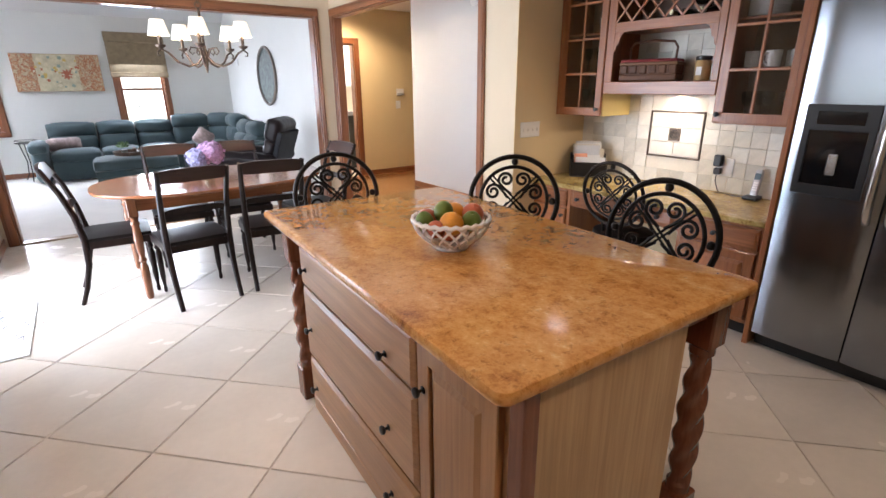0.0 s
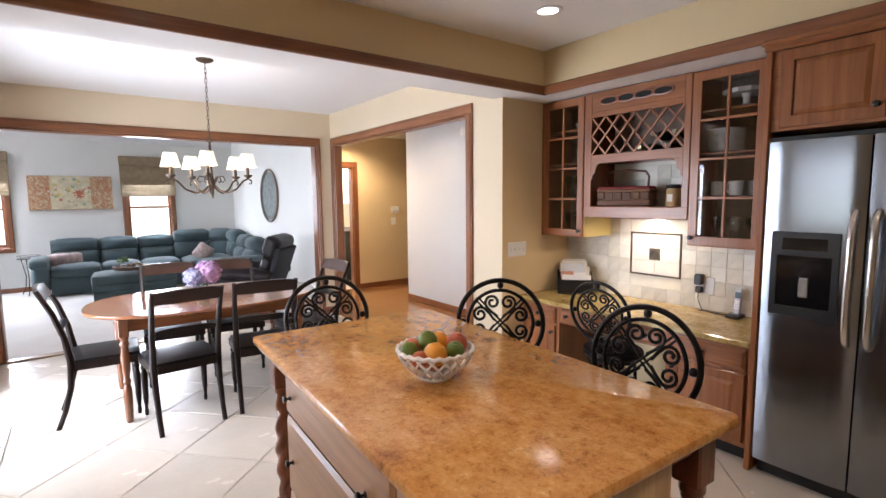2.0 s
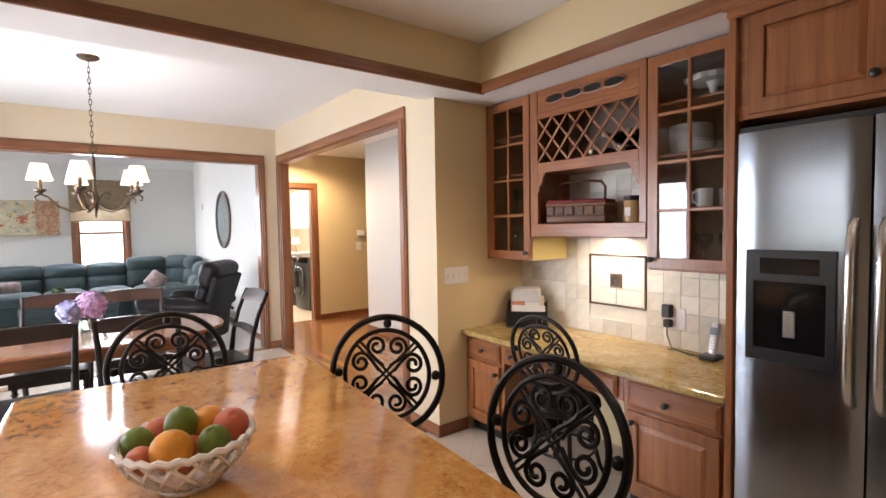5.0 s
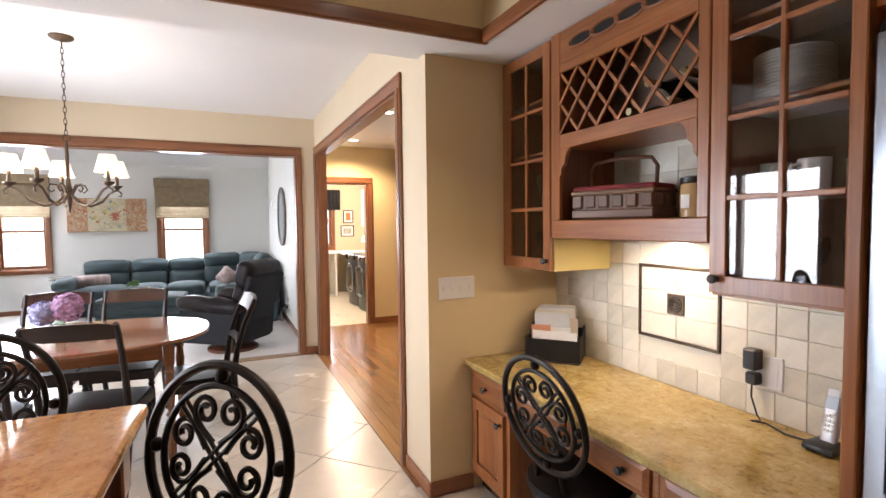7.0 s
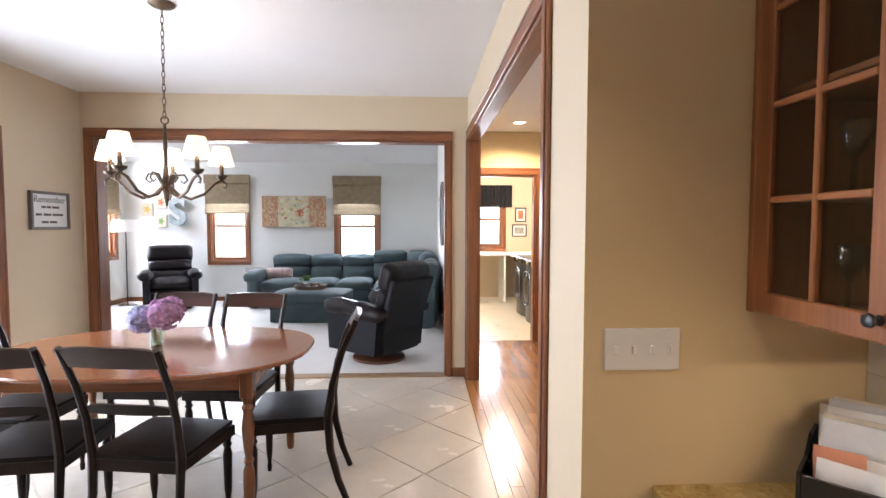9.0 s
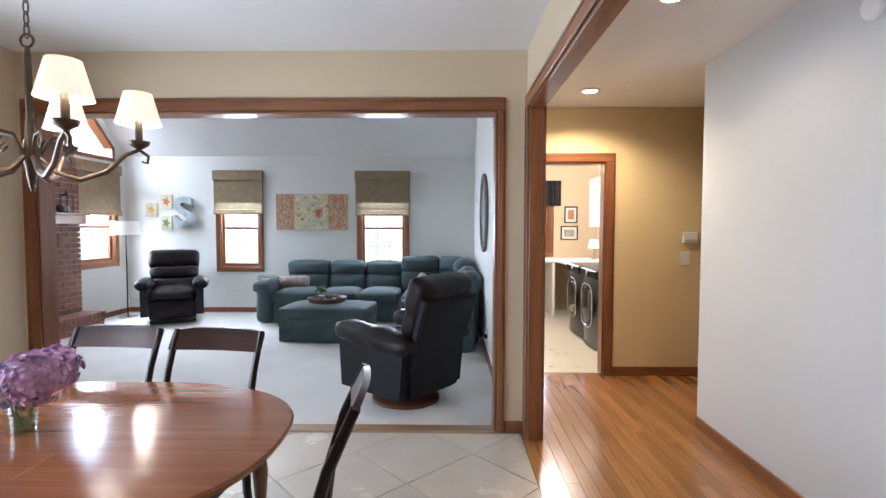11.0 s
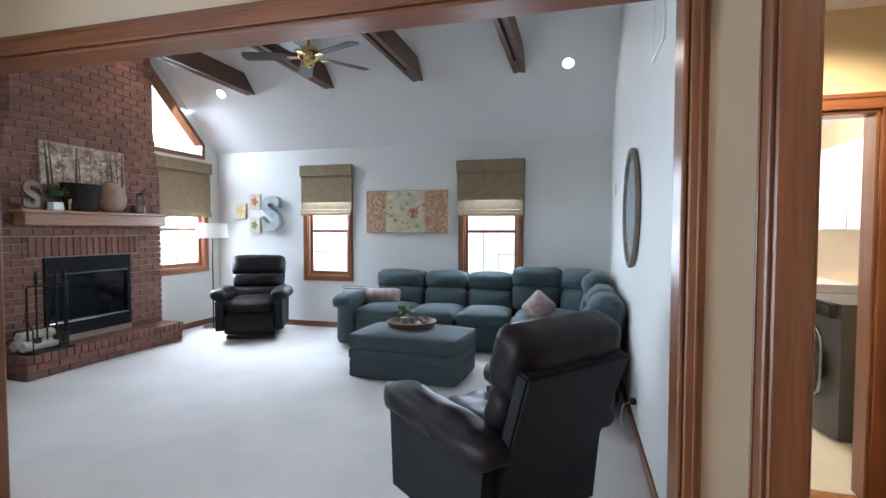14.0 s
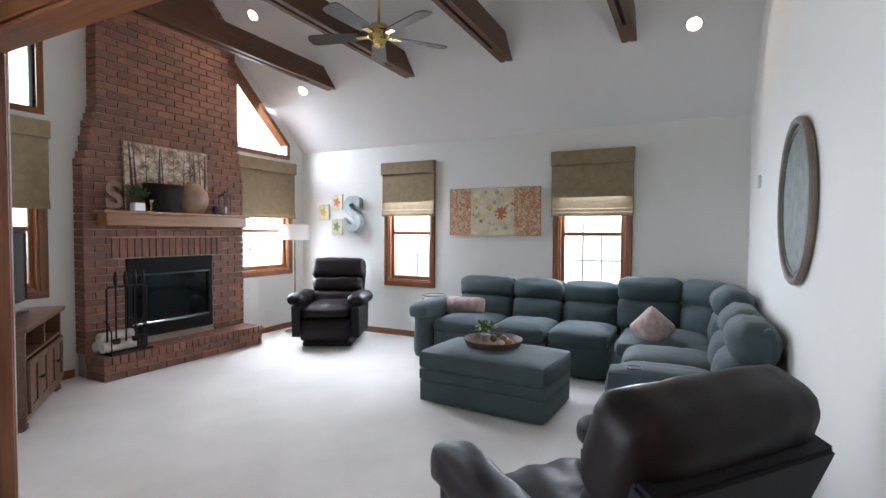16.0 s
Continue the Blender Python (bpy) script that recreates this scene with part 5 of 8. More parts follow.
# letter organiser
og = thing("letter_organizer", (3.07, 2.575, DZ, 0, 0, 42), "black desktop letter organizer stuffed with envelopes", "organizer")
for y0, y1 in ((-0.14, -0.132), (0.132, 0.14)):
    bm = new_bm()
    prism(bm, [(-0.13, 0.0), (0.12, 0.0), (0.12, 0.165), (0.03, 0.165), (-0.03, 0.125), (-0.13, 0.12)], "y", y0, y1)
    part("side", bm, M_BLACK, og, smooth=0)
for x, h in ((-0.13, 0.115), (-0.045, 0.12), (0.035, 0.155), (0.112, 0.165)):
    part("divider", boxes(((x, -0.132, 0.004), (x + 0.008, 0.132, h))), M_BLACK, og)
part("tray", boxes(((-0.145, -0.14, 0.0), (0.125, 0.14, 0.006))), M_BLACK, og)
rg = random.Random(2)
m_env = [M_PAPER, mat("buff_envelope", (0.66, 0.60, 0.50), 0.8), mat("grey_envelope", (0.58, 0.60, 0.62), 0.8), mat("orange_card", (0.62, 0.27, 0.16), 0.8)]
for i in range(16):
    x = -0.115 + i * 0.0148
    hh = 0.215 + 0.045 * (i / 15) + rg.uniform(-0.03, 0.015) if i > 3 else (0.15, 0.145, 0.175, 0.16)[i]
    y, w = (rg.uniform(-0.02, 0.02), rg.uniform(0.075, 0.10)) if i > 3 else ((-0.06, 0.06), (0.055, 0.055), (0.06, 0.05), (0.0, 0.09))[i]
    bm = new_bm()
    box(bm, (x, y - w, 0.008), (x + 0.0025, y + w, 0.008 + hh), 0, pose(0, 0, 0, rg.uniform(-2, 2), 0, 0))
    single("envelope", bm, m_env[3] if i == 2 else m_env[rg.choice((0, 0, 0, 1, 2))] if i > 3 else M_PAPER, "paper envelope standing in the organizer", "envelope", group="envelopes in the organizer", smooth=0).matrix_basis = pose(3.07, 2.575, DZ, 0, 0, 42)

# cordless telephone
ph = thing("cordless_phone", (3.13, 1.33, DZ, 0, 0, 0), "silver cordless telephone on a black charging base", "telephone")
bm = new_bm()
pad(bm, (0, 0, 0.014), (0.05, 0.045, 0.014), 0.012, None, 6)
part("charging_base", bm, M_BLACK, ph)
bm = new_bm()
mt = pose(0.012, 0, 0.02, 0, 14, 0)
pad(bm, (0, 0, 0.085), (0.013, 0.024, 0.085), 0.011, mt, 7)
hs = part("handset", bm, mat("silver_plastic", (0.5, 0.5, 0.52), 0.35, 0.4), ph)
bm = new_bm()
box(bm, (-0.0145, -0.017, 0.105), (-0.013, 0.017, 0.145), 0, mt)
part("screen", bm, mat("lcd", (0.12, 0.17, 0.2), 0.2), hs)
for i in range(4):
    for j in range(3):
        bm = new_bm()
        box(bm, (-0.0148, -0.015 + j * 0.0105, 0.035 + i * 0.015), (-0.013, -0.007 + j * 0.0105, 0.045 + i * 0.015), 0.001, mt)
        part("key", bm, M_PAPER, hs)
bm = new_bm()
pad(bm, (3.13, 1.12, DZ + 0.02), (0.04, 0.035, 0.02), 0.012, None, 6)
single("desk_gadget", bm, mat("grey_plastic", (0.2, 0.22, 0.24), 0.5), "small grey plastic box on the desk", "box")

# outlet with chargers
ou = thing("wall_outlet", (WX, 1.60, 0.88), "white outlet plate with two black chargers plugged in", "outlet")
part("plate", boxes(((WX - 0.016, 1.505, 0.825), (WX - 0.009, 1.60, 0.945)), b=0.003), M_WHITE, ou, world=True)
part("socket", boxes(((WX - 0.018, 1.52, 0.845), (WX - 0.016, 1.55, 0.925)), b=0.002), M_WHITE, ou, world=True)
part("charger", boxes(((WX - 0.062, 1.572, 0.89), (WX - 0.014, 1.622, 0.965)), b=0.006), M_BLACK, ou, world=True)
part("charger", boxes(((WX - 0.052, 1.574, 0.835), (WX - 0.014, 1.618, 0.878)), b=0.006), M_BLACK, ou, world=True)
bm = new_bm()
tube(bm, [(WX - 0.035, 1.60, 0.836), (WX - 0.04, 1.598, 0.79), (WX - 0.05, 1.57, 0.735), (WX - 0.06, 1.55, DZ + 0.006), (WX - 0.08, 1.57, DZ + 0.005), (WX - 0.06, 1.53, DZ + 0.005), (WX - 0.09, 1.45, DZ + 0.005), (WX - 0.08, 1.38, DZ + 0.006)], 0.0035, 6)
part("cord", bm, M_BLACK, ou, world=True)

# switch plates, thermostat, smoke alarm
sw = thing("light_switch", (2.55, 2.765, 1.10), "ivory four-gang light switch plate", "light switch")
part("plate", boxes(((2.465, 2.757, 1.035), (2.675, 2.7645, 1.15)), b=0.003), M_WHITE, sw, world=True)
for i in range(4):
    x = 2.495 + i * 0.05
    part("toggle", boxes(((x - 0.005, 2.749, 1.082), (x + 0.005, 2.757, 1.104)), b=0.002), M_WHITE, sw, world=True)
    part("toggle_slot", boxes(((x - 0.008, 2.7562, 1.076), (x + 0.008, 2.7568, 1.110)), b=0), M_PAPER, sw, world=True)
th = thing("thermostat", (4.15, 7.33, 1.33), "white wall thermostat in the hall", "thermostat")
part("housing", boxes(((4.09, 7.30, 1.27), (4.23, 7.329, 1.375)), b=0.008), M_WHITE, th, world=True)
part("cover", boxes(((4.10, 7.292, 1.28), (4.22, 7.30, 1.305)), b=0.002), mat("grey_cover", (0.45, 0.45, 0.45), 0.5), th, world=True)
sw2 = thing("light_switch", (4.13, 7.33, 1.13), "white double light switch in the hall", "light switch")
part("plate", boxes(((4.08, 7.323, 1.06), (4.17, 7.3295, 1.185)), b=0.003), M_WHITE, sw2, world=True)
for x in (4.105, 4.145):
    part("toggle", boxes(((x - 0.005, 7.315, 1.11), (x + 0.005, 7.323, 1.132)), b=0.002), M_WHITE, sw2, world=True)
bm = new_bm()
lathe(bm, [(0.06, 0.001), (0.06, 0.02), (0.05, 0.032), (0.01, 0.036)], 24, Matrix.Translation((3.65, 4.76, 2.33)) @ pose(0, 0, 0, 0, -90, 0))
single("smoke_alarm", bm, M_WHITE, "round white smoke alarm on the hall wall", "smoke alarm")

# laundry room
LWX = 3.55


def washer(y, label, lid):
    w = thing("washing_machine", (LWX + 0.35, y, 0), label, "washing machine", "laundry machines")
    m_w = mat("graphite_steel", (0.075, 0.078, 0.085), 0.35, 0.6, var=0.1) if "graphite_steel" not in bpy.data.materials else bpy.data.materials["graphite_steel"]
    bm = new_bm()
    prism(bm, [(LWX + 0.03, y - 0.335), (LWX + 0.0, y - 0.20), (LWX - 0.02, y), (LWX + 0.0, y + 0.20), (LWX + 0.03, y + 0.335), (LWX + 0.75, y + 0.335), (LWX + 0.75, y - 0.335)], "z", 0.02, 0.93)
    part("cabinet", bm, m_w, w, world=True)
    part("control_panel", boxes(((LWX - 0.03, y - 0.31, 0.83), (LWX + 0.02, y + 0.31, 0.925)), b=0.01), M_BLACKGLOSS, w, world=True)
    mm = Matrix.Translation((LWX - 0.02, y, 0.50)) @ pose(0, 0, 0, 0, -90, 0)
    bm = new_bm()
    rim = [(math.cos(2 * math.pi * i / 40), math.sin(2 * math.pi * i / 40)) for i in range(40)]
    tube(bm, [mm @ Vector((0.25 * math.copysign(abs(c) ** 0.55, c), 0.22 * math.copysign(abs(q) ** 0.55, q), 0.012)) for c, q in rim], 0.011, 8, closed=True)
    d = part("door_ring", bm, M_STEEL, w, "bright metal door ring", world=True)
    bm = new_bm()
    lathe(bm, [(0.215, 0.0), (0.20, 0.02), (0.12, 0.03), (0.01, 0.032)], 30, mm)
    part("door_glass", bm, M_BLACKGLOSS, d, world=True)
    bm = new_bm()
    lathe(bm, [(0.03, 0), (0.03, 0.02), (0.01, 0.024)], 18, Matrix.Translation((LWX - 0.03, y - 0.02, 0.88)) @ pose(0, 0, 0, 0, -90, 0))
    part("dial", bm, M_NICKEL, w, world=True)


washer(8.05 + 0.4, "graphite front-loading washing machine", 0)
washer(8.75 + 0.4, "graphite front-loading tumble dryer", 0)
single("laundry_counter", boxes(((2.425, 10.35, 0.86), (4.38, 10.995, 0.90)), b=0.005), M_WHITE, "white laundry worktop under the window", "worktop")
single("laundry_end_panel", boxes(((3.52, 10.38, 0.004), (3.56, 10.99, 0.858)), b=0.003), M_WHITE, "white panel carrying the laundry worktop", "panel")
uc = thing("laundry_cabinet", (4.2, 9.2, 1.4), "white laundry wall cabinets over the machines", "cabinet")
part("body", boxes(((4.05, 8.0, 1.42), (4.375, 10.2, 2.15)), b=0.003), M_WHITE, uc, world=True)
for i in range(4):
    part("door", boxes(((4.03, 8.01 + i * 0.55, 1.43), (4.048, 8.54 + i * 0.55, 2.14)), b=0.004), M_WHITE, uc, world=True)
va = thing("window_valance", (3.2, 10.95, 1.78), "black gathered fabric window valance", "valance")
for i in range(16):
    x = 2.80 + i * 0.06
    bm = new_bm()
    prism(bm, [(x, 10.90), (x + 0.03, 10.93), (x + 0.06, 10.90), (x + 0.06, 10.94), (x + 0.03, 10.97), (x, 10.94)], "z", 1.775, 2.2)
    part("pleat", bm, M_BLACK, va, world=True)
for cz, z0, z1, x0, x1, col in ((0, 1.49, 1.77, 3.84, 4.06, (0.5, 0.2, 0.1)), (1, 1.20, 1.44, 3.78, 4.07, (0.4, 0.38, 0.34))):
    pc = thing("framed_picture", (3.95, 11.0, z0), "small black-framed picture on the laundry wall", "picture", "laundry pictures")
    part("frame", frame_ring("y", 10.998, 10.975, x0, x1, z0, z1, 0.02), M_BLACK, pc, world=True)
    part("mount", boxes(((x0 + 0.02, 10.985, z0 + 0.02), (x1 - 0.02, 10.997, z1 - 0.02)), b=0), M_PAPER, pc, world=True)
    part("print", boxes(((x0 + 0.06, 10.983, z0 + 0.06), (x1 - 0.06, 10.985, z1 - 0.06)), b=0), mat("print_ink", col, 0.8, var=0.4, scale=30), pc, world=True)
lp = thing("table_lamp", (4.1, 10.15, 0.93), "small lamp with white shade beyond the dryer", "lamp")
bm = new_bm()
lathe(bm, [(0.05, 0), (0.05, 0.01), (0.01, 0.02), (0.01, 0.18)], 16)
part("stand", bm, M_NICKEL, lp)
single("laundry_shelf", boxes(((3.62, 9.5, 0.86), (4.375, 10.345, 0.929)), b=0.004), M_WHITE, "white shelf beside the dryer", "shelf")
bm = new_bm()
lathe(bm, [(0.09, 0.17), (0.06, 0.30), (0.058, 0.30), (0.088, 0.17)], 20)
part("shade", bm, M_CHSHADE, lp)


# ---- dining area ----
TX, TY, TZ = 0.53, 4.20, 0.75
table = thing("dining_table", (TX, TY, 0), "oval cherry dining table with turned legs", "table")


def oval(a, b, n=64, e=2.5):
    out = []
    for i in range(n):
        t = 2 * math.pi * i / n
        c, s = math.cos(t), math.sin(t)
        out.append((a * math.copysign(abs(c) ** (2 / e), c), b * math.copysign(abs(s) ** (2 / e), s)))
    return out


def clip(poly, axis, v, keep_less):
    out = []
    for p, q in zip(poly, poly[1:] + poly[:1]):
        ip, iq = (p[axis] <= v) == keep_less, (q[axis] <= v) == keep_less
        if ip:
            out.append(p)
        if ip != iq:
            t = (v - p[axis]) / (q[axis] - p[axis])
            out.append((p[0] + t * (q[0] - p[0]), p[1] + t * (q[1] - p[1])))
    return out


for nm, lo, hi in (("tabletop_leaf", -2, -0.2), ("tabletop_leaf", -0.198, 0.2), ("tabletop_leaf", 0.202, 2)):
    bm = new_bm()
    rings = []
    for inset, z in ((0.02, TZ - 0.026), (0.004, TZ - 0.02), (0.0, TZ - 0.008), (0.006, TZ)):
        poly = clip(clip(oval(0.83 - inset, 0.56 - inset), 0, lo, False), 0, hi, True)
        rings.append([bm.verts.new((x, y, z)) for x, y in poly])
    k = min(len(r) for r in rings)
    if all(len(r) == k for r in rings):
        for r0, r1 in zip(rings, rings[1:]):
            for i in range(k):
                bm.faces.new((r0[i], r0[(i + 1) % k], r1[(i + 1) % k], r1[i]))
    bm.faces.new(rings[0])
    bm.faces.new(rings[-1])
    part(nm, bm, M_TABLE, table)
part("apron", boxes(((-0.60, -0.37, 0.63), (0.60, -0.35, 0.724)), ((-0.60, 0.35, 0.63), (0.60, 0.37, 0.724)), ((-0.62, -0.37, 0.63), (-0.60, 0.37, 0.724)), ((0.60, -0.37, 0.63), (0.62, 0.37, 0.724))), M_TABLE, table)
for sx in (-1, 1):
    for sy in (-1, 1):
        bm = new_bm()
        mm = Matrix.Translation((sx * 0.61, sy * 0.375, 0))
        box(bm, (-0.03, -0.03, 0.60), (0.03, 0.03, 0.724), 0.004, mm)
        lathe(bm, [(0.018, 0), (0.024, 0.02), (0.027, 0.18), (0.026, 0.24), (0.017, 0.27), (0.027, 0.29), (0.017, 0.31), (0.024, 0.36), (0.03, 0.45), (0.022, 0.53), (0.031, 0.55), (0.022, 0.57), (0.03, 0.60)], 16, mm)
        part("leg", bm, wood("table_leg_wood", (0.30, 0.12, 0.055), (0.2, 0.075, 0.035), "z", 0.25, 0.3) if sx + sy == -2 else bpy.data.materials["table_leg_wood"], table)


def dining_chair(m):
    c = thing("dining_chair", m, "dark-stained wooden ladder-back dining chair with black seat", "chair", "chairs round the dining table")
    zs = [0, 0.12, 0.28, 0.45, 0.62, 0.78, 0.945]
    ys = [-0.285, -0.24, -0.20, -0.19, -0.215, -0.262, -0.335]
    for s in (-1, 1):
        bm = new_bm()
        tube(bm, [(s * (0.193 + 0.012 * z), y, z) for y, z in zip(ys, zs)], [0.017, 0.019, 0.022, 0.025, 0.021, 0.019, 0.017], 8, flat=0.8)
        part("back_post", bm, M_CHAIR, c)

    def rail(nm, z0, z1, y0, y1, w, thick, ma):
        bm = new_bm()
        n = 10
        vs = []
        for i in range(n + 1):
            u = -1 + 2 * i / n
            bow = -0.018 * (1 - u * u)
            vs.append([bm.verts.new((u * w, y + bow + dy, z)) for y, z, dy in ((y0, z0, 0), (y1, z1 - 0.006 * abs(u) ** 4 * 3, 0), (y1, z1 - 0.006 * abs(u) ** 4 * 3, -thick), (y0, z0, -thick))])
        for a, b in zip(vs, vs[1:]):
            for k in range(4):
                bm.faces.new((a[k], a[(k + 1) % 4], b[(k + 1) % 4], b[k]))
        bm.faces.new(vs[0])
        bm.faces.new(vs[-1])
        part(nm, bm, ma, c)
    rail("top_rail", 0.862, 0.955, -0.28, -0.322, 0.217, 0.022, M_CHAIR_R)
    rail("cross_rail", 0.645, 0.69, -0.205, -0.215, 0.196, 0.016, M_CHAIR)
    bm = new_bm()
    prism(bm, [(-0.20, -0.20), (0.20, -0.20), (0.222, 0.20), (-0.222, 0.20)], "z", 0.385, 0.435)
    part("seat_frame", bm, M_CHAIR, c)
    bm = new_bm()
    pad(bm, (0, 0.0, 0.447), (0.215, 0.205, 0.017), 0.016, n=6, puff=(0, 0, 0.006))
    part("seat", bm, M_SEAT, c)
    for s in (-1, 1):
        bm = new_bm()
        lathe(bm, [(0.011, 0), (0.014, 0.03), (0.010, 0.05), (0.018, 0.12), (0.022, 0.3), (0.015, 0.33), (0.023, 0.345), (0.016, 0.36), (0.022, 0.39)], 12, Matrix.Translation((s * 0.195, 0.175, 0)))
        part("front_leg", bm, M_CHAIR, c)
    return c


first = dining_chair(pose(0.235, 3.735, 0, 0, 0, 5))
for x, y, r in ((0.80, 3.735, -8), (-0.18, 4.16, -92), (1.29, 4.11, 96), (0.315, 4.61, 176), (0.80, 4.56, 174)):
    copy_thing(first, pose(x, y, 0, 0, 0, r))

# flowers in a glass vase
vase = thing("flower_vase", (0.50, 4.24, TZ), "pink and lilac hydrangeas in a small glass vase", "vase")
bm = new_bm()
lathe(bm, [(0.03, 0.0), (0.034, 0.004), (0.036, 0.05), (0.040, 0.10), (0.038, 0.10), (0.033, 0.05), (0.03, 0.008)], 18)
part("glass_jar", bm, glass("vase_glass", (0.85, 0.93, 0.9)), vase, "clear glass jar")
rng = random.Random(5)
for nm, c, rad, col in (("blossom", (-0.07, -0.01, 0.15), 0.074, (0.50, 0.50, 0.74)), ("blossom", (0.05, -0.01, 0.18), 0.086, (0.66, 0.42, 0.66)), ("blossom", (0.035, 0.09, 0.185), 0.072, (0.56, 0.32, 0.58))):
    bm = new_bm()
    for i in range(330):
        d = Vector((rng.gauss(0, 1), rng.gauss(0, 1), rng.gauss(0, 1) + 0.25)).normalized()
        mm = Matrix.Translation(Vector(c) + d * rad * rng.uniform(0.72, 1.1)) @ d.to_track_quat("Z", "Y").to_matrix().to_4x4() @ pose(0, 0, 0, rng.uniform(-25, 25), rng.uniform(-25, 25), rng.uniform(0, 90))
        s = rng.uniform(0.010, 0.014)
        put(bm, [(0, 0, -0.003), (s, s * 0.35, 0), (s * 0.35, s, 0.001), (-s, s * 0.35, 0), (-s * 0.35, s, 0.001), (-s, -s * 0.35, 0), (-s * 0.35, -s, 0.001), (s, -s * 0.35, 0), (s * 0.35, -s, 0.001)],
            [(0, 1, 2), (0, 4, 3), (0, 5, 6), (0, 8, 7), (0, 2, 4), (0, 3, 5), (0, 6, 8), (0, 7, 1)], mm)
    lathe(bm, [(0.01, -rad * 0.8), (rad * 0.75, -rad * 0.35), (rad * 0.8, 0.2 * rad), (rad * 0.4, rad * 0.75)], 10, Matrix.Translation(c))
    part(nm, bm, mat("petals", col, 0.7, var=0.32, scale=38), vase, "round hydrangea bloom", smooth=0)
for a, l in ((-30, 0.12), (160, 0.1), (60, 0.1)):
    bm = new_bm()
    mm = pose(0, 0, 0.105, 0, 0, a) @ pose(0, 0, 0, 0, -12, 0)
    put(bm, [(0.01, 0, 0), (l * 0.5, 0.028, 0.012), (l, 0, -0.004), (l * 0.5, -0.028, 0.012), (l * 0.5, 0, 0.003)], [(0, 4, 1), (1, 4, 2), (2, 4, 3), (3, 4, 0)], mm)
    part("leaf", bm, M_GREEN, vase)
bm = new_bm()
for c in ((-0.05, -0.02, 0.12), (0.045, 0.01, 0.13), (-0.08, 0.04, 0.1)):
    rod(bm, (0, 0, 0.01), c, 0.003, 6)
part("stems", bm, M_GREEN, vase)

# chandelier
ch = thing("chandelier", (0.60, 4.19, CEIL), "bronze five-arm chandelier with small lit fabric shades", "chandelier")
bm = new_bm()
lathe(bm, [(0.065, 0), (0.065, -0.008), (0.05, -0.02), (0.02, -0.028), (0.008, -0.034)], 22)
part("canopy", bm, M_BRONZE, ch)
zr = -0.62
k = 16
for i in range(k):
    bm = new_bm()
    z = -0.034 + (zr + 0.034) * (i + 0.5) / k
    rr = []
    for j in range(12):
        a = 2 * math.pi * j / 12
        x, zz = 0.008 * math.cos(a), 0.0235 * math.sin(a)
        rr.append((x, 0, z + zz) if i % 2 else (0, x, z + zz))
    tube(bm, rr, 0.0024, 6, closed=True)
    part("chain_link", bm, M_BRONZE, ch)
bm = new_bm()
tube(bm, [(0.02 * math.cos(2 * math.pi * j / 16), 0, zr - 0.012 + 0.02 * math.sin(2 * math.pi * j / 16)) for j in range(16)], 0.004, 6, closed=True)
part("loop", bm, M_BRONZE, ch)
bm = new_bm()
lathe(bm, [(0.006, -0.65), (0.009, -0.68), (0.011, -0.75), (0.009, -0.86), (0.014, -0.93), (0.022, -0.96), (0.024, -0.99), (0.016, -1.03), (0.012, -1.06), (0.008, -1.085), (0.004, -1.105)], 14)
part("stem", bm, M_BRONZE, ch)
for a in (-92, -20, 52, 124, 196):
    rot = pose(0, 0, 0, 0, 0, -a + 90)
    bm = new_bm()
    tube(bm, [(0.015, 0, -0.99), (0.06, 0, -1.04), (0.12, 0, -1.06), (0.19, 0, -1.03), (0.245, 0, -0.965), (0.285, 0, -0.945), (0.312, 0, -0.965), (0.308, 0, -0.99), (0.292, 0, -0.985)], [0.008, 0.0085, 0.0085, 0.008, 0.0075, 0.007, 0.006, 0.005, 0.004], 8, rot)
    arm = part("arm", bm, M_BRONZE, ch)
    bm = new_bm()
    tube(bm, [(0.02, 0, -0.99), (0.05, 0, -0.93), (0.09, 0, -0.925), (0.105, 0, -0.955), (0.085, 0, -0.975), (0.07, 0, -0.96)], [0.006, 0.006, 0.0055, 0.005, 0.0045, 0.004], 7, rot)
    part("scroll", bm, M_BRONZE, arm)
    at = rot @ Matrix.Translation((0.285, 0, 0))
    bm = new_bm()
    lathe(bm, [(0.006, -0.945), (0.03, -0.928), (0.034, -0.915), (0.012, -0.912)], 16, at)
    part("drip_cup", bm, M_BRONZE, arm)
    bm = new_bm()
    lathe(bm, [(0.0115, -0.915), (0.0115, -0.835), (0.004, -0.83)], 12, at)
    part("candle_sleeve", bm, M_BRONZE, arm)
    bm = new_bm()
    lathe(bm, [(0.070, -0.855), (0.043, -0.748), (0.041, -0.748), (0.068, -0.855)], 24, at)
    for f in [f for f in bm.faces if len(f.verts) > 4]:
        bm.faces.remove(f)
    part("shade", bm, M_CHSHADE, arm, "small cream fabric shade, lit")
    w = Matrix.Translation((0.60, 4.19, CEIL)) @ at @ Vector((0, 0, -0.79))
    bulb("chandelier_bulb", w, 2.2, (1, 0.80, 0.55), 0.02)

ch.scale = (1, 1, 0.972)

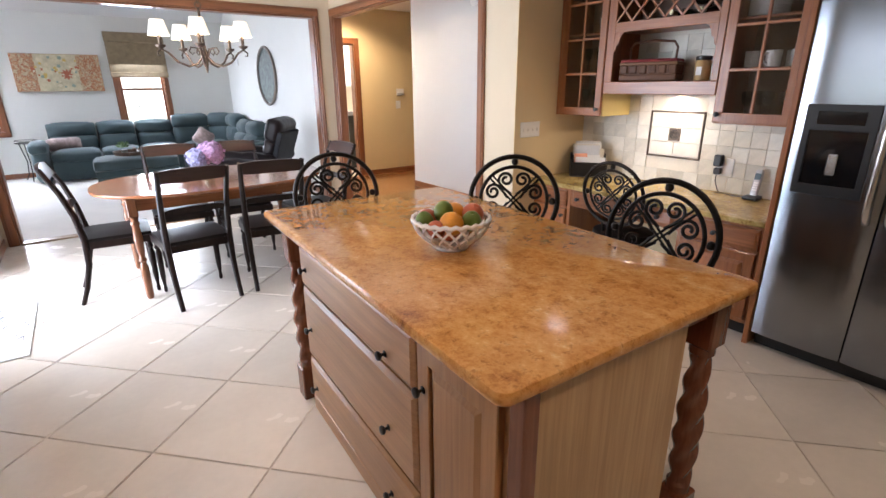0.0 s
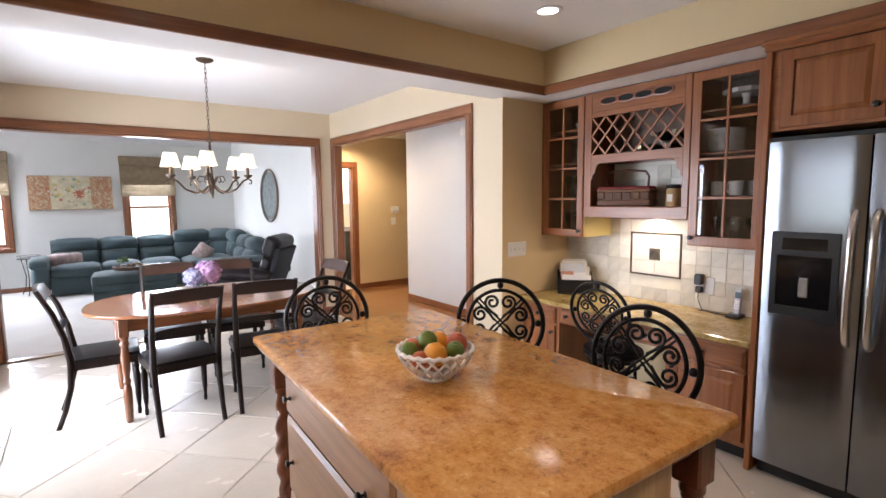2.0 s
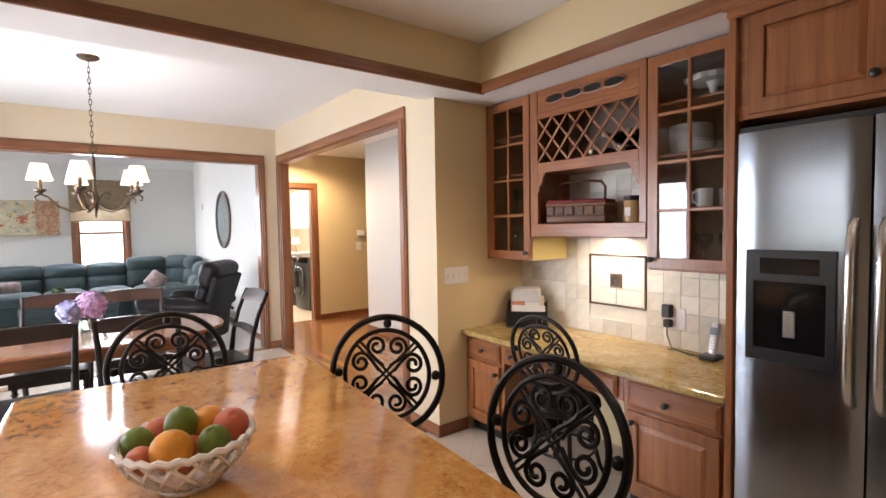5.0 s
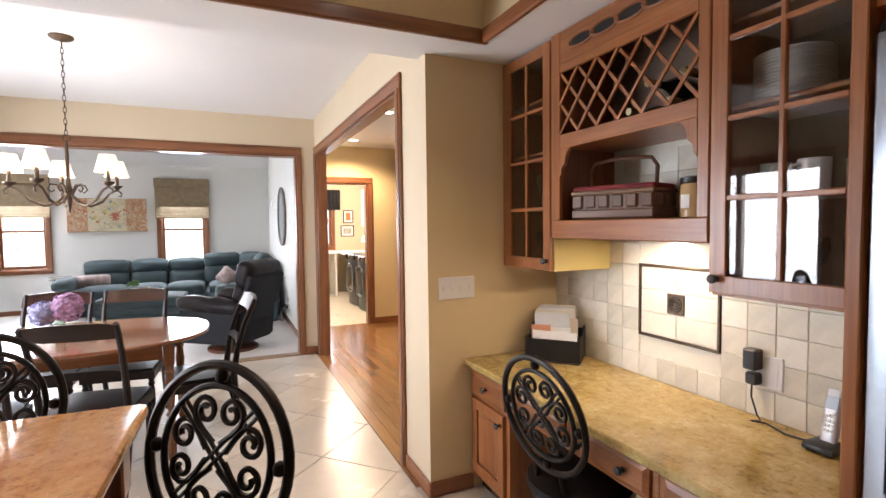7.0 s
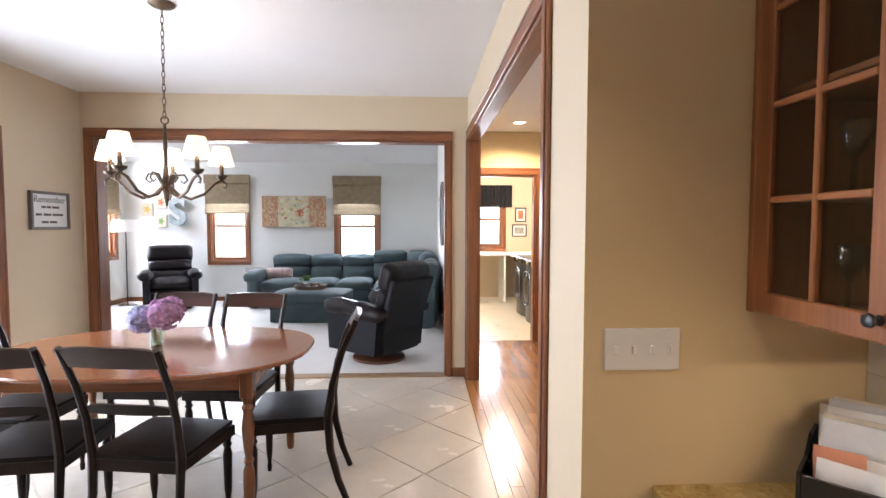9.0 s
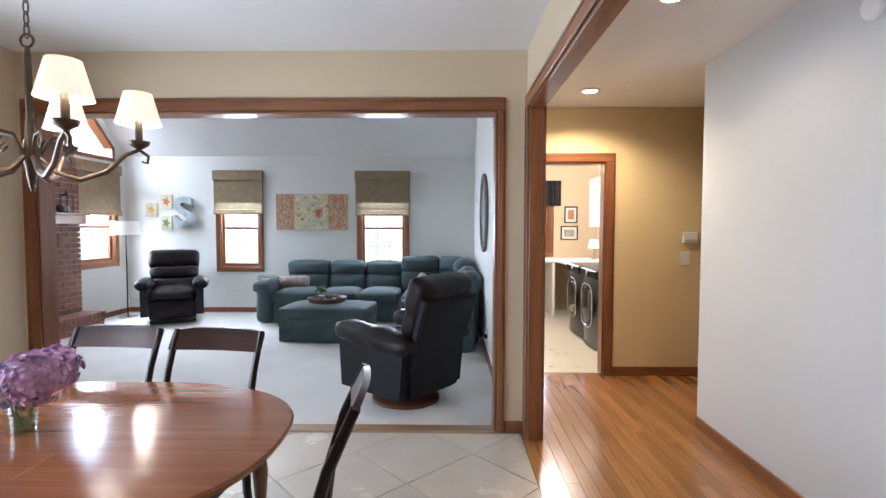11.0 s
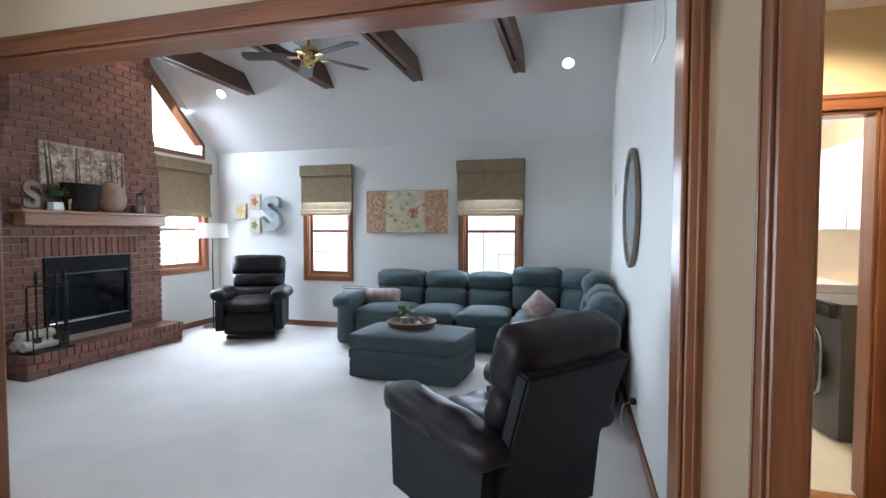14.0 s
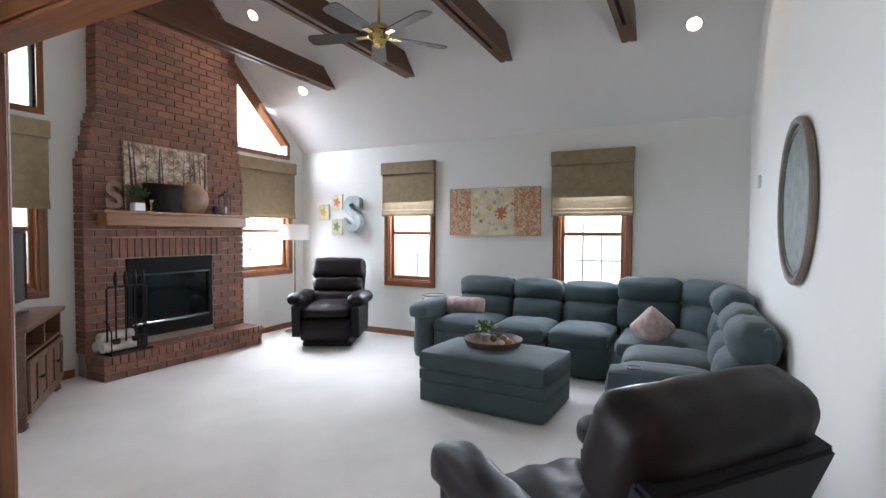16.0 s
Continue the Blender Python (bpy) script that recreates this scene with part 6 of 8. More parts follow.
# framed sign on the west wall
sg = thing("framed_sign", (XL, 5.6, 1.54), "small grey-framed white sign with brown handwriting", "sign")
S0, S1, Z0, Z1 = 5.385, 5.80, 1.385, 1.69
part("frame", frame_ring("x", XL + 0.001, XL + 0.03, S0, S1, Z0, Z1, 0.022), wood("grey_frame", (0.2, 0.17, 0.15), (0.13, 0.11, 0.1), "z"), sg, world=True)
part("board", boxes(((XL + 0.001, S0 + 0.022, Z0 + 0.022), (XL + 0.016, S1 - 0.022, Z1 - 0.022)), b=0), M_WHITE, sg, world=True)


def lettering(name, text, size, m, material, parent=None, extrude=0.0006, label="", align="CENTER", bold=0.0):
    cu = bpy.data.curves.new(name, "FONT")
    cu.offset = bold
    cu.body, cu.size, cu.extrude, cu.align_x, cu.align_y = text, size, extrude, align, "CENTER"
    tmp = bpy.data.objects.new(name, cu)
    me = bpy.data.meshes.new_from_object(tmp)
    bpy.data.objects.remove(tmp)
    me.transform(m if parent is None else world_of(parent).inverted() @ m)
    me.materials.clear()
    me.materials.append(material)
    ob = new(name, me)
    if parent:
        ob.parent = parent
    if label:
        tagged(ob, label)
    return ob


M_INK = mat("brown_ink", (0.10, 0.085, 0.08), 0.8)
for txt, z, sz in (("Remember", 1.625, 0.075),):
    lettering("lettering", txt, sz, Matrix.Translation((XL + 0.018, 5.59, z)) @ pose(0, 0, 0, 90, 0, 90), M_INK, sg, label="brown handwritten word")
for z, segs in ((1.565, ((5.50, 5.545), (5.555, 5.60), (5.615, 5.69))), (1.505, ((5.44, 5.50), (5.52, 5.60), (5.615, 5.73))), (1.445, ((5.50, 5.57), (5.585, 5.66)))):
    for a, b in segs:
        part("writing_line", boxes(((XL + 0.0165, a, z - 0.009), (XL + 0.018, b, z + 0.009)), b=0), M_INK, sg, world=True)

# mat before the patio door
rug = thing("door_mat", (-0.85, 3.8, 0), "small pale patterned mat before the patio door", "mat")
M_RUG = mat("pale_mat", (0.62, 0.60, 0.57), 0.95, var=0.1, fine=200, bump=0.6)
part("weave", boxes(((-1.03, 3.33, 0.0015), (-0.73, 4.24, 0.008)), b=0.003), M_RUG, rug, world=True)
rng = random.Random(8)
for i in range(26):
    bm = new_bm()
    cx, cy = rng.uniform(-1.0, -0.77), rng.uniform(3.37, 4.2)
    tube(bm, [(cx + rng.uniform(-0.03, 0.03), cy + 0.03 * j, 0.0085) for j in range(4)], 0.004, 5, flat=0.3)
    part("motif", bm, mat("mat_motif", (0.2, 0.2, 0.22), 0.95) if i == 0 else bpy.data.materials["mat_motif"], rug, world=True)


# ---- living room ----
# chimney: mortar core, hearth, firebox, mantel; its bricks stand at the end of the file
FXC = -3.285
ch_z = [(0.0, 7.615, 9.445), (1.95, 7.615, 9.445), (2.6, 7.745, 9.36), (4.6, 7.76, 9.35)]


def chimney_edges(z):
    for (za, a, b), (zb, c, d) in zip(ch_z, ch_z[1:]):
        if z <= zb:
            u = (z - za) / (zb - za)
            return a + (c - a) * u, b + (d - b) * u
    return ch_z[-1][1:]


fire = thing("fireplace", (LX0, 8.53, 0), "red-brown brick chimney breast with raised hearth", "fireplace")
bm = new_bm()
e = 0.02
F0, F1, FZ0, FZ1 = 8.0, 8.985, 0.30, 1.125
box(bm, (LX0 + 0.002, 7.615 + e, 0.0), (FXC - 0.012, F0, 1.95), 0)
box(bm, (LX0 + 0.002, F1, 0.0), (FXC - 0.012, 9.445 - e, 1.95), 0)
box(bm, (LX0 + 0.002, F0, FZ1), (FXC - 0.012, F1, 1.95), 0)
box(bm, (LX0 + 0.002, F0, 0.0), (FXC - 0.012, F1, FZ0), 0)
prism(bm, [(7.615 + e, 1.95), (9.445 - e, 1.95), (9.36 - e, 2.6), (9.35 - e, slope_z(9.35)), (RIDGE_Y, RIDGE), (7.76 + e, slope_z(7.76)), (7.745 + e, 2.6)], "x", LX0 + 0.002, FXC - 0.012)
part("mortar_core", bm, M_MORTAR, fire, world=True, smooth=0)
part("hearth_core", boxes(((FXC - 0.012, 7.64, 0.004), (-3.0, 9.44, 0.215)), b=0.002), M_MORTAR, fire, world=True)
M_STOVE = mat("matte_black_steel", (0.008, 0.008, 0.008), 0.7, var=0.1, spec=0.15)
fb = thing("fireplace_insert", (FXC, 8.49, 0.3), "black steel fireplace insert with glass doors and bright trim bars", "fireplace insert")
part("frame", frame_ring("x", FXC - 0.03, FXC + 0.012, F0, F1, FZ0, FZ1, 0.05, 0.13, 0.17), M_STOVE, fb, world=True)
part("glass_panel", boxes(((FXC - 0.03, F0 + 0.05, FZ0 + 0.13), (FXC - 0.015, F1 - 0.05, FZ1 - 0.17)), b=0), M_BLACKGLOSS, fb, world=True)
for z in (FZ0 + 0.14, FZ1 - 0.175):
    part("trim_bar", boxes(((FXC - 0.005, F0 + 0.04, z - 0.012), (FXC + 0.022, F1 - 0.04, z + 0.014)), b=0.005), M_STEEL, fb, "bright polished steel bar", world=True)

man = thing("mantel_shelf", (FXC, 8.5, 1.45), "thick light oak mantel shelf on the brick chimney", "mantel")
M_MANTEL = wood("mantel_oak", (0.47, 0.235, 0.095), (0.34, 0.155, 0.06), "y", 0.4)
part("beam", boxes(((FXC + 0.003, 7.735, 1.455), (-3.125, 9.36, 1.575)), b=0.006), M_MANTEL, man, world=True)
part("cap", boxes(((FXC + 0.003, 7.70, 1.575), (-3.095, 9.395, 1.605)), b=0.006), M_MANTEL, man, world=True)
MZ = 1.605


# things on the mantel
pic = thing("mantel_picture", (-3.25, 8.42, MZ), "sepia canvas photograph of bare trees beside a path", "picture")
m_sepia = bpy.data.materials.new("sepia_photograph")
t_s, p_s = nodes_of(m_sepia)
n1, n2, n3 = noise_tex(t_s, 8, 7, 0.78), noise_tex(t_s, 11, 5, 0.7), noise_tex(t_s, 45, 6, 0.8)
r1 = ramp(t_s, [(0.36, (0.12, 0.075, 0.05)), (0.46, (0.40, 0.27, 0.19)), (0.58, (0.78, 0.63, 0.50))])
t_s.links.new(n1.outputs[0], r1.inputs[0])
r2 = ramp(t_s, [(0.40, (0.12, 0.09, 0.07)), (0.47, (1, 1, 1))])
t_s.links.new(n2.outputs[0], r2.inputs[0])
r3 = ramp(t_s, [(0.35, (0.5, 0.48, 0.45)), (0.6, (1, 1, 1))])
t_s.links.new(n3.outputs[0], r3.inputs[0])
t_s.links.new(mixed(t_s, "MULTIPLY", 1.0, mixed(t_s, "MULTIPLY", 0.5, r1.outputs[0], r2.outputs[0]), r3.outputs[0]), p_s.inputs["Base Color"])
p_s.inputs["Roughness"].default_value = 0.6
lean = Matrix.Translation((-3.245, 8.45, MZ)) @ pose(0, 0, 0, 0, -3, 0)
bm = new_bm()
box(bm, (-0.015, -0.47, 0.0), (0.012, 0.47, 0.70), 0.004, lean)
part("canvas", bm, m_sepia, pic, world=True)
bm = new_bm()
rg = random.Random(8)
for k in range(11):
    y0 = (-0.40, -0.36, -0.12, -0.07, 0.30, 0.37, 0.42, -0.25, 0.16, 0.05, 0.24)[k]
    w, z0 = (0.016, 0.012, 0.014, 0.008, 0.012, 0.009, 0.014, 0.006, 0.006, 0.005, 0.005)[k], 0.20 + 0.05 * (k > 6)
    lean_y = rg.uniform(-0.03, 0.03)
    put(bm, [(0.0125, y0 - w, z0), (0.0125, y0 + w, z0), (0.0125, y0 + lean_y + w * 0.4, 0.68), (0.0125, y0 + lean_y - w * 0.4, 0.68)], [(0, 1, 2, 3)], lean)
    for j in range(7):
        zb = rg.uniform(z0 + 0.12, 0.6)
        yb = y0 + lean_y * (zb - z0) / 0.5
        dy, dz = rg.choice((-1, 1)) * rg.uniform(0.05, 0.12), rg.uniform(0.03, 0.10)
        if abs(yb + dy) < 0.46 and zb + dz < 0.69:
            put(bm, [(0.0126, yb, zb - 0.004), (0.0126, yb, zb + 0.004), (0.0126, yb + dy, zb + dz)], [(0, 1, 2)], lean)
part("tree_print", bm, mat("sepia_ink", (0.04, 0.024, 0.017), 0.7, var=0.3, scale=20), pic, "dark bare printed trees", world=True, smooth=0)
bm = new_bm()
put(bm, [(0.0122, -0.465, 0.005), (0.0122, 0.465, 0.005), (0.0122, 0.465, 0.20), (0.0122, 0.1, 0.26), (0.0122, -0.2, 0.24), (0.0122, -0.465, 0.27)], [(0, 1, 2, 3, 4, 5)], lean)
part("painted_ground", bm, mat("sepia_ground", (0.13, 0.085, 0.06), 0.7, var=0.5, scale=14), pic, world=True, smooth=0)
bm = new_bm()
put(bm, [(0.0124, 0.05, 0.01), (0.0124, 0.38, 0.01), (0.0124, 0.20, 0.15), (0.0124, -0.02, 0.225), (0.0124, -0.16, 0.245), (0.0124, -0.10, 0.21), (0.0124, 0.06, 0.12)], [(0, 1, 2, 3, 4, 5, 6)], lean)
part("painted_path", bm, mat("sepia_path", (0.50, 0.37, 0.27), 0.7, var=0.2, scale=18), pic, world=True, smooth=0)


def turned(name, at, profile, material, label, category, n=24, depth=1.0):
    bm = new_bm()
    lathe(bm, profile, n, Matrix.Translation(at) @ Matrix.Diagonal((depth, 1, 1, 1)))
    return single(name, bm, material, label, category)


turned("pottery_vase", (-3.185, 8.685, MZ), [(0.09, 0), (0.13, 0.02), (0.175, 0.10), (0.185, 0.16), (0.165, 0.24), (0.11, 0.305), (0.075, 0.33), (0.08, 0.345), (0.065, 0.345)], mat("brown_pottery", (0.27, 0.15, 0.085), 0.4, var=0.3, scale=7), "round brown pottery vase on the mantel", "vase", depth=0.46)
turned("dark_basket", (-3.19, 8.345, MZ), [(0.12, 0), (0.16, 0.012), (0.195, 0.10), (0.215, 0.20), (0.225, 0.285), (0.212, 0.295), (0.20, 0.28), (0.18, 0.18), (0.02, 0.16)], mat("dark_woven", (0.016, 0.010, 0.008), 0.6, spec=0.12, var=0.4, scale=25, bump=0.5), "wide dark oval basket on the mantel", "basket", depth=0.40)
turned("candlestick", (-3.125, 8.165, MZ), [(0.03, 0), (0.03, 0.008), (0.008, 0.02), (0.014, 0.045), (0.007, 0.06), (0.015, 0.09), (0.018, 0.12), (0.01, 0.122)], M_BRASS, "small brass candlestick on the mantel", "candlestick")
turned("small_jar", (-3.15, 8.945, MZ), [(0.02, 0), (0.04, 0.02), (0.045, 0.06), (0.03, 0.09), (0.02, 0.1)], M_BLACK, "small dark jar on the mantel", "jar")
pl = thing("potted_plant", (-3.16, 8.05, MZ), "small leafy green plant in a square white pot", "plant")
part("pot", boxes(((-0.045, -0.055, 0), (0.045, 0.055, 0.085)), b=0.008), M_CHINA, pl, "white ceramic pot")


def leaf_bunch(parent, c, r, count, size, seed, material=None):
    rg = random.Random(seed)
    bm = new_bm()
    for i in range(count):
        d = Vector((rg.gauss(0, 1), rg.gauss(0, 1), abs(rg.gauss(0.3, 0.9)))).normalized()
        p = Vector(c) + d * r * rg.uniform(0.35, 1.1)
        mm = Matrix.Translation(p) @ d.to_track_quat("Y", "Z").to_matrix().to_4x4() @ pose(0, 0, 0, rg.uniform(-50, 50), rg.uniform(-60, 60), 0)
        s = size * rg.uniform(0.7, 1.3)
        put(bm, [(0, -s, 0), (s * 0.4, 0, 0.004), (0, s, 0), (-s * 0.4, 0, 0.004)], [(0, 1, 3), (1, 2, 3)], mm)
    return part("foliage", bm, material or M_GREEN, parent, smooth=0)


leaf_bunch(pl, (0, 0, 0.15), 0.10, 160, 0.022, 3)
ln = thing("lantern", (-3.17, 9.085, MZ), "small black metal lantern with glass sides", "lantern")
part("base", boxes(((-0.05, -0.05, 0), (0.05, 0.05, 0.015))), M_BLACK, ln)
for sx in (-1, 1):
    for sy in (-1, 1):
        part("corner_post", boxes(((sx * 0.045 - 0.005, sy * 0.045 - 0.005, 0.015), (sx * 0.045 + 0.005, sy * 0.045 + 0.005, 0.22))), M_BLACK, ln)
bm = new_bm()
lathe(bm, [(0.076, 0.22), (0.074, 0.228), (0.03, 0.26), (0.012, 0.265), (0.012, 0.28)], 4, pose(0, 0, 0, 0, 0, 45))
part("roof", bm, M_BLACK, ln)
bm = new_bm()
lathe(bm, [(0.022, 0.015), (0.022, 0.09), (0.004, 0.095)], 14)
part("candle", bm, M_PAPER, ln)
m_s = Matrix.Translation((-3.16, 7.82, MZ + 0.133)) @ pose(0, 0, 0, 90, 0, 90)
s_ob = lettering("letter_ornament", "S", 0.355, m_s, wood("brown_letter", (0.26, 0.15, 0.1), (0.18, 0.1, 0.06), "z"), extrude=0.015, bold=0.009)
tagged(s_ob, "brown wooden letter S standing on the mantel", "letter")

# fireplace tools and log holder on the hearth
HZ = 0.236
tl = thing("fireplace_tools", (-3.08, 7.885, HZ), "black iron fireplace tool set on a stand", "fireplace tools")
part("base", boxes(((-0.09, -0.20, 0), (0.09, 0.20, 0.018))), M_IRON, tl)
bm = new_bm()
tube(bm, [(0, -0.185, 0.015), (0, -0.185, 0.62), (0, -0.17, 0.64), (0, 0.17, 0.64), (0, 0.185, 0.62), (0, 0.185, 0.015)], 0.010, 8)
part("stand", bm, M_IRON, tl)
for i, y in enumerate((-0.12, -0.03, 0.06, 0.14)):
    bm = new_bm()
    rod(bm, (0.03, y, 0.08), (0.03, y, 0.66), 0.008, 8)
    lathe(bm, [(0.005, 0.65), (0.016, 0.665), (0.019, 0.71), (0.013, 0.77), (0.004, 0.79)], 10, Matrix.Translation((0.03, y, 0)))
    box(bm, (0.02, y - 0.035, 0.05), (0.045, y + 0.035, 0.15), 0.006) if i != 1 else None
    part("tool", bm, M_IRON, tl)
lg = thing("log_holder", (-3.13, 7.80, HZ), "black iron log holder with birch logs", "log holder")
bm = new_bm()
for y in (-0.10, 0.14):
    tube(bm, [(-0.12, y, 0.2), (-0.12, y, 0.02), (0.12, y, 0.02), (0.12, y, 0.22), (0.06, y, 0.30), (0.0, y, 0.32)], 0.007, 8)
rod(bm, (-0.12, -0.10, 0.02), (-0.12, 0.14, 0.02), 0.007)
rod(bm, (0.12, -0.10, 0.02), (0.12, 0.14, 0.02), 0.007)
part("frame", bm, M_IRON, lg)
m_birch = mat("birch_bark", (0.55, 0.5, 0.42), 0.85, var=0.35, scale=14)
for x, z in ((-0.06, 0.075), (0.05, 0.075), (0.0, 0.16)):
    bm = new_bm()
    lathe(bm, [(0.045, -0.16), (0.05, -0.155), (0.05, 0.15), (0.045, 0.155)], 14, Matrix.Translation((x, 0.0, z)) @ pose(0, 0, 0, 90, 0, 0))
    part("log", bm, m_birch, lg)


# roman shades
def roman_shade(axis, at, u0, u1, z0, z1, out, label):
    sh = thing("roman_shade", pose(0, 0, z0), label, "blind", "woven roman shades")

    def slab(nm, a, b, d0, d1, za, zb, mt=M_SHADE):
        lo, hi = ((a, at + d0 * out, za), (b, at + d1 * out, zb)) if axis == "y" else ((at + d0 * out, a, za), (at + d1 * out, b, zb))
        part(nm, boxes((lo, hi), b=0.006), mt, sh, world=True)
    slab("valance", u0 - 0.006, u1 + 0.006, 0.022, 0.075, z1 - 0.16, z1)
    slab("panel", u0, u1, 0.03, 0.042, z0 + 0.07, z1 - 0.15)
    slab("fold", u0 + 0.001, u1 - 0.001, 0.024, 0.064, z0, z0 + 0.045)
    slab("fold", u0 - 0.001, u1 + 0.001, 0.024, 0.056, z0 + 0.03, z0 + 0.085)
    return sh


roman_shade("y", LY1, -1.985, -1.175, 1.625, 2.345, -1, "woven tan roman shade half lowered over the window")
roman_shade("y", LY1, 0.352, 1.24, 1.60, 2.335, -1, "woven tan roman shade half lowered over the window")
roman_shade("x", LX0, 9.46, 10.49, 1.60, 2.395, 1, "woven tan roman shade half lowered over the window")
roman_shade("x", LX0, 2 * RIDGE_Y - 10.49, 2 * RIDGE_Y - 9.43, 1.60, 2.395, 1, "woven tan roman shade half lowered over the window")

# canvas art and wall pieces
m_art = bpy.data.materials.new("floral_canvas")
t_a, p_a = nodes_of(m_art)
na, nb = noise_tex(t_a, 19, 6, 0.75), noise_tex(t_a, 48, 5, 0.7)
ra = ramp(t_a, [(0.36, (0.50, 0.40, 0.25)), (0.47, (0.58, 0.48, 0.31)), (0.51, (0.42, 0.15, 0.08)), (0.57, (0.50, 0.24, 0.11)), (0.62, (0.58, 0.46, 0.28))])
t_a.links.new(na.outputs[0], ra.inputs[0])
rb = ramp(t_a, [(0.42, (0.35, 0.16, 0.09)), (0.5, (1, 1, 1))])
t_a.links.new(nb.outputs[0], rb.inputs[0])
t_a.links.new(mixed(t_a, "MULTIPLY", 0.6, ra.outputs[0], rb.outputs[0]), p_a.inputs["Base Color"])
p_a.inputs["Roughness"].default_value = 0.7
A0, A1, AZ0, AZ1 = -0.955, 0.22, 1.378, 1.96
art = thing("canvas_art", (-0.37, LY1, AZ0), "long stretched canvas painted with red and gold flowers", "painting")
part("canvas", boxes(((A0, LY1 - 0.04, AZ0), (A1, LY1 - 0.002, AZ1)), b=0.004), m_art, art, world=True)
rg = random.Random(12)
cols = [mat("paint_gold", (0.6, 0.42, 0.12), 0.7), mat("paint_teal", (0.28, 0.36, 0.30), 0.7), mat("paint_cream", (0.68, 0.6, 0.42), 0.7), mat("paint_rust", (0.45, 0.13, 0.07), 0.7)]


def daub(parent, c, r, mt, petals=7):
    bm = new_bm()
    n = petals * 4
    vs = [bm.verts.new((c[0], LY1 - 0.0425, c[1]))]
    for i in range(n):
        a = 2 * math.pi * i / n
        q = r * (0.8 + 0.2 * math.cos(petals * a))
        vs.append(bm.verts.new((c[0] + q * math.cos(a), LY1 - 0.0415, c[1] + q * math.sin(a))))
    for i in range(n):
        bm.faces.new((vs[0], vs[1 + i], vs[1 + (i + 1) % n]))
    part("painted_flower", bm, mt, parent, world=True, smooth=0)


m_bg = mat("paint_ground", (0.60, 0.53, 0.36), 0.75, var=0.2, scale=10)
part("painted_ground", boxes(((-0.66, LY1 - 0.0408, AZ0 + 0.006), (-0.10, LY1 - 0.0405, AZ1 - 0.006)), b=0), m_bg, art, world=True)
daub(art, (-0.265, 1.645), 0.088, cols[3], 9)
for i in range(44):
    daub(art, (rg.uniform(-0.70, -0.08), rg.uniform(AZ0 + 0.05, AZ1 - 0.05)), rg.uniform(0.014, 0.034), (*cols, cols[2])[i % 5], rg.choice((5, 6, 7)))

for cx, cz, col in ((-3.025, 1.70, (0.55, 0.36, 0.08)), (-2.775, 1.835, (0.5, 0.14, 0.07)), (-2.78, 1.485, (0.16, 0.24, 0.08))):
    sm = thing("small_canvas", (cx, LY1, cz), "small square canvas with a painted flower", "painting", "three small canvases")
    part("canvas", boxes(((cx - 0.095, LY1 - 0.035, cz - 0.115), (cx + 0.095, LY1 - 0.002, cz + 0.115)), b=0.004), mat("cream_canvas", (0.66, 0.6, 0.45), 0.8, var=0.15, scale=12), sm, world=True)
    bm = new_bm()
    n = 28
    vs = [bm.verts.new((cx, LY1 - 0.0365, cz))] + [bm.verts.new((cx + 0.065 * (0.75 + 0.25 * math.cos(5 * 2 * math.pi * i / n)) * math.cos(2 * math.pi * i / n), LY1 - 0.036, cz + 0.075 * (0.75 + 0.25 * math.cos(5 * 2 * math.pi * i / n)) * math.sin(2 * math.pi * i / n))) for i in range(n)]
    for i in range(n):
        bm.faces.new((vs[0], vs[1 + i], vs[1 + (i + 1) % n]))
    part("painted_flower", bm, mat("flower_paint", col, 0.7, var=0.2), sm, world=True, smooth=0)
s2 = lettering("letter_s", "S", 0.66, Matrix.Translation((-2.46, LY1 - 0.06, 1.635)) @ pose(0, 0, 0, 90, 0, 0), mat("galvanised_metal", (0.40, 0.45, 0.46), 0.45, 0.2, var=0.25, scale=10), extrude=0.045, bold=0.022)
tagged(s2, "large galvanised metal letter S on the wall", "letter")

# round plaque on the east wall
pq = thing("round_plaque", (LX1, 8.24, 1.58), "large round weathered medallion with a beaded grey rim", "plaque")
mm = Matrix.Translation((LX1, 8.24, 1.58)) @ pose(0, 0, 0, 0, -90, 0)
bm = new_bm()
lathe(bm, [(0.02, 0.003), (0.40, 0.003), (0.40, 0.018), (0.32, 0.022), (0.2, 0.018), (0.02, 0.02)], 48, mm)
part("face", bm, mat("patina_face", (0.115, 0.14, 0.13), 0.6, 0.3, var=0.5, scale=14, fine=45, bump=0.8), pq, world=True)
bm = new_bm()
tube(bm, [mm @ Vector((0.425 * math.cos(2 * math.pi * i / 56), 0.425 * math.sin(2 * math.pi * i / 56), 0.022)) for i in range(56)], 0.021, 10, closed=True)
part("rim", bm, wood("weathered_rim", (0.26, 0.21, 0.17), (0.16, 0.13, 0.11), "z", 0.6, 0), pq, "carved weathered rim", world=True)
bm = new_bm()
for r in (0.375,):
    tube(bm, [mm @ Vector((r * math.cos(2 * math.pi * i / 48), r * math.sin(2 * math.pi * i / 48), 0.021)) for i in range(48)], 0.006, 6, closed=True)
part("relief_ring", bm, bpy.data.materials["patina_face"], pq, world=True)
vt = thing("wall_vent", (LX1, 7.22, 2.55), "white painted return-air vent high on the wall", "vent")
part("frame", frame_ring("x", LX1 - 0.001, LX1 - 0.012, 6.98, 7.38, 2.36, 2.76, 0.025), M_WHITE, vt, world=True)
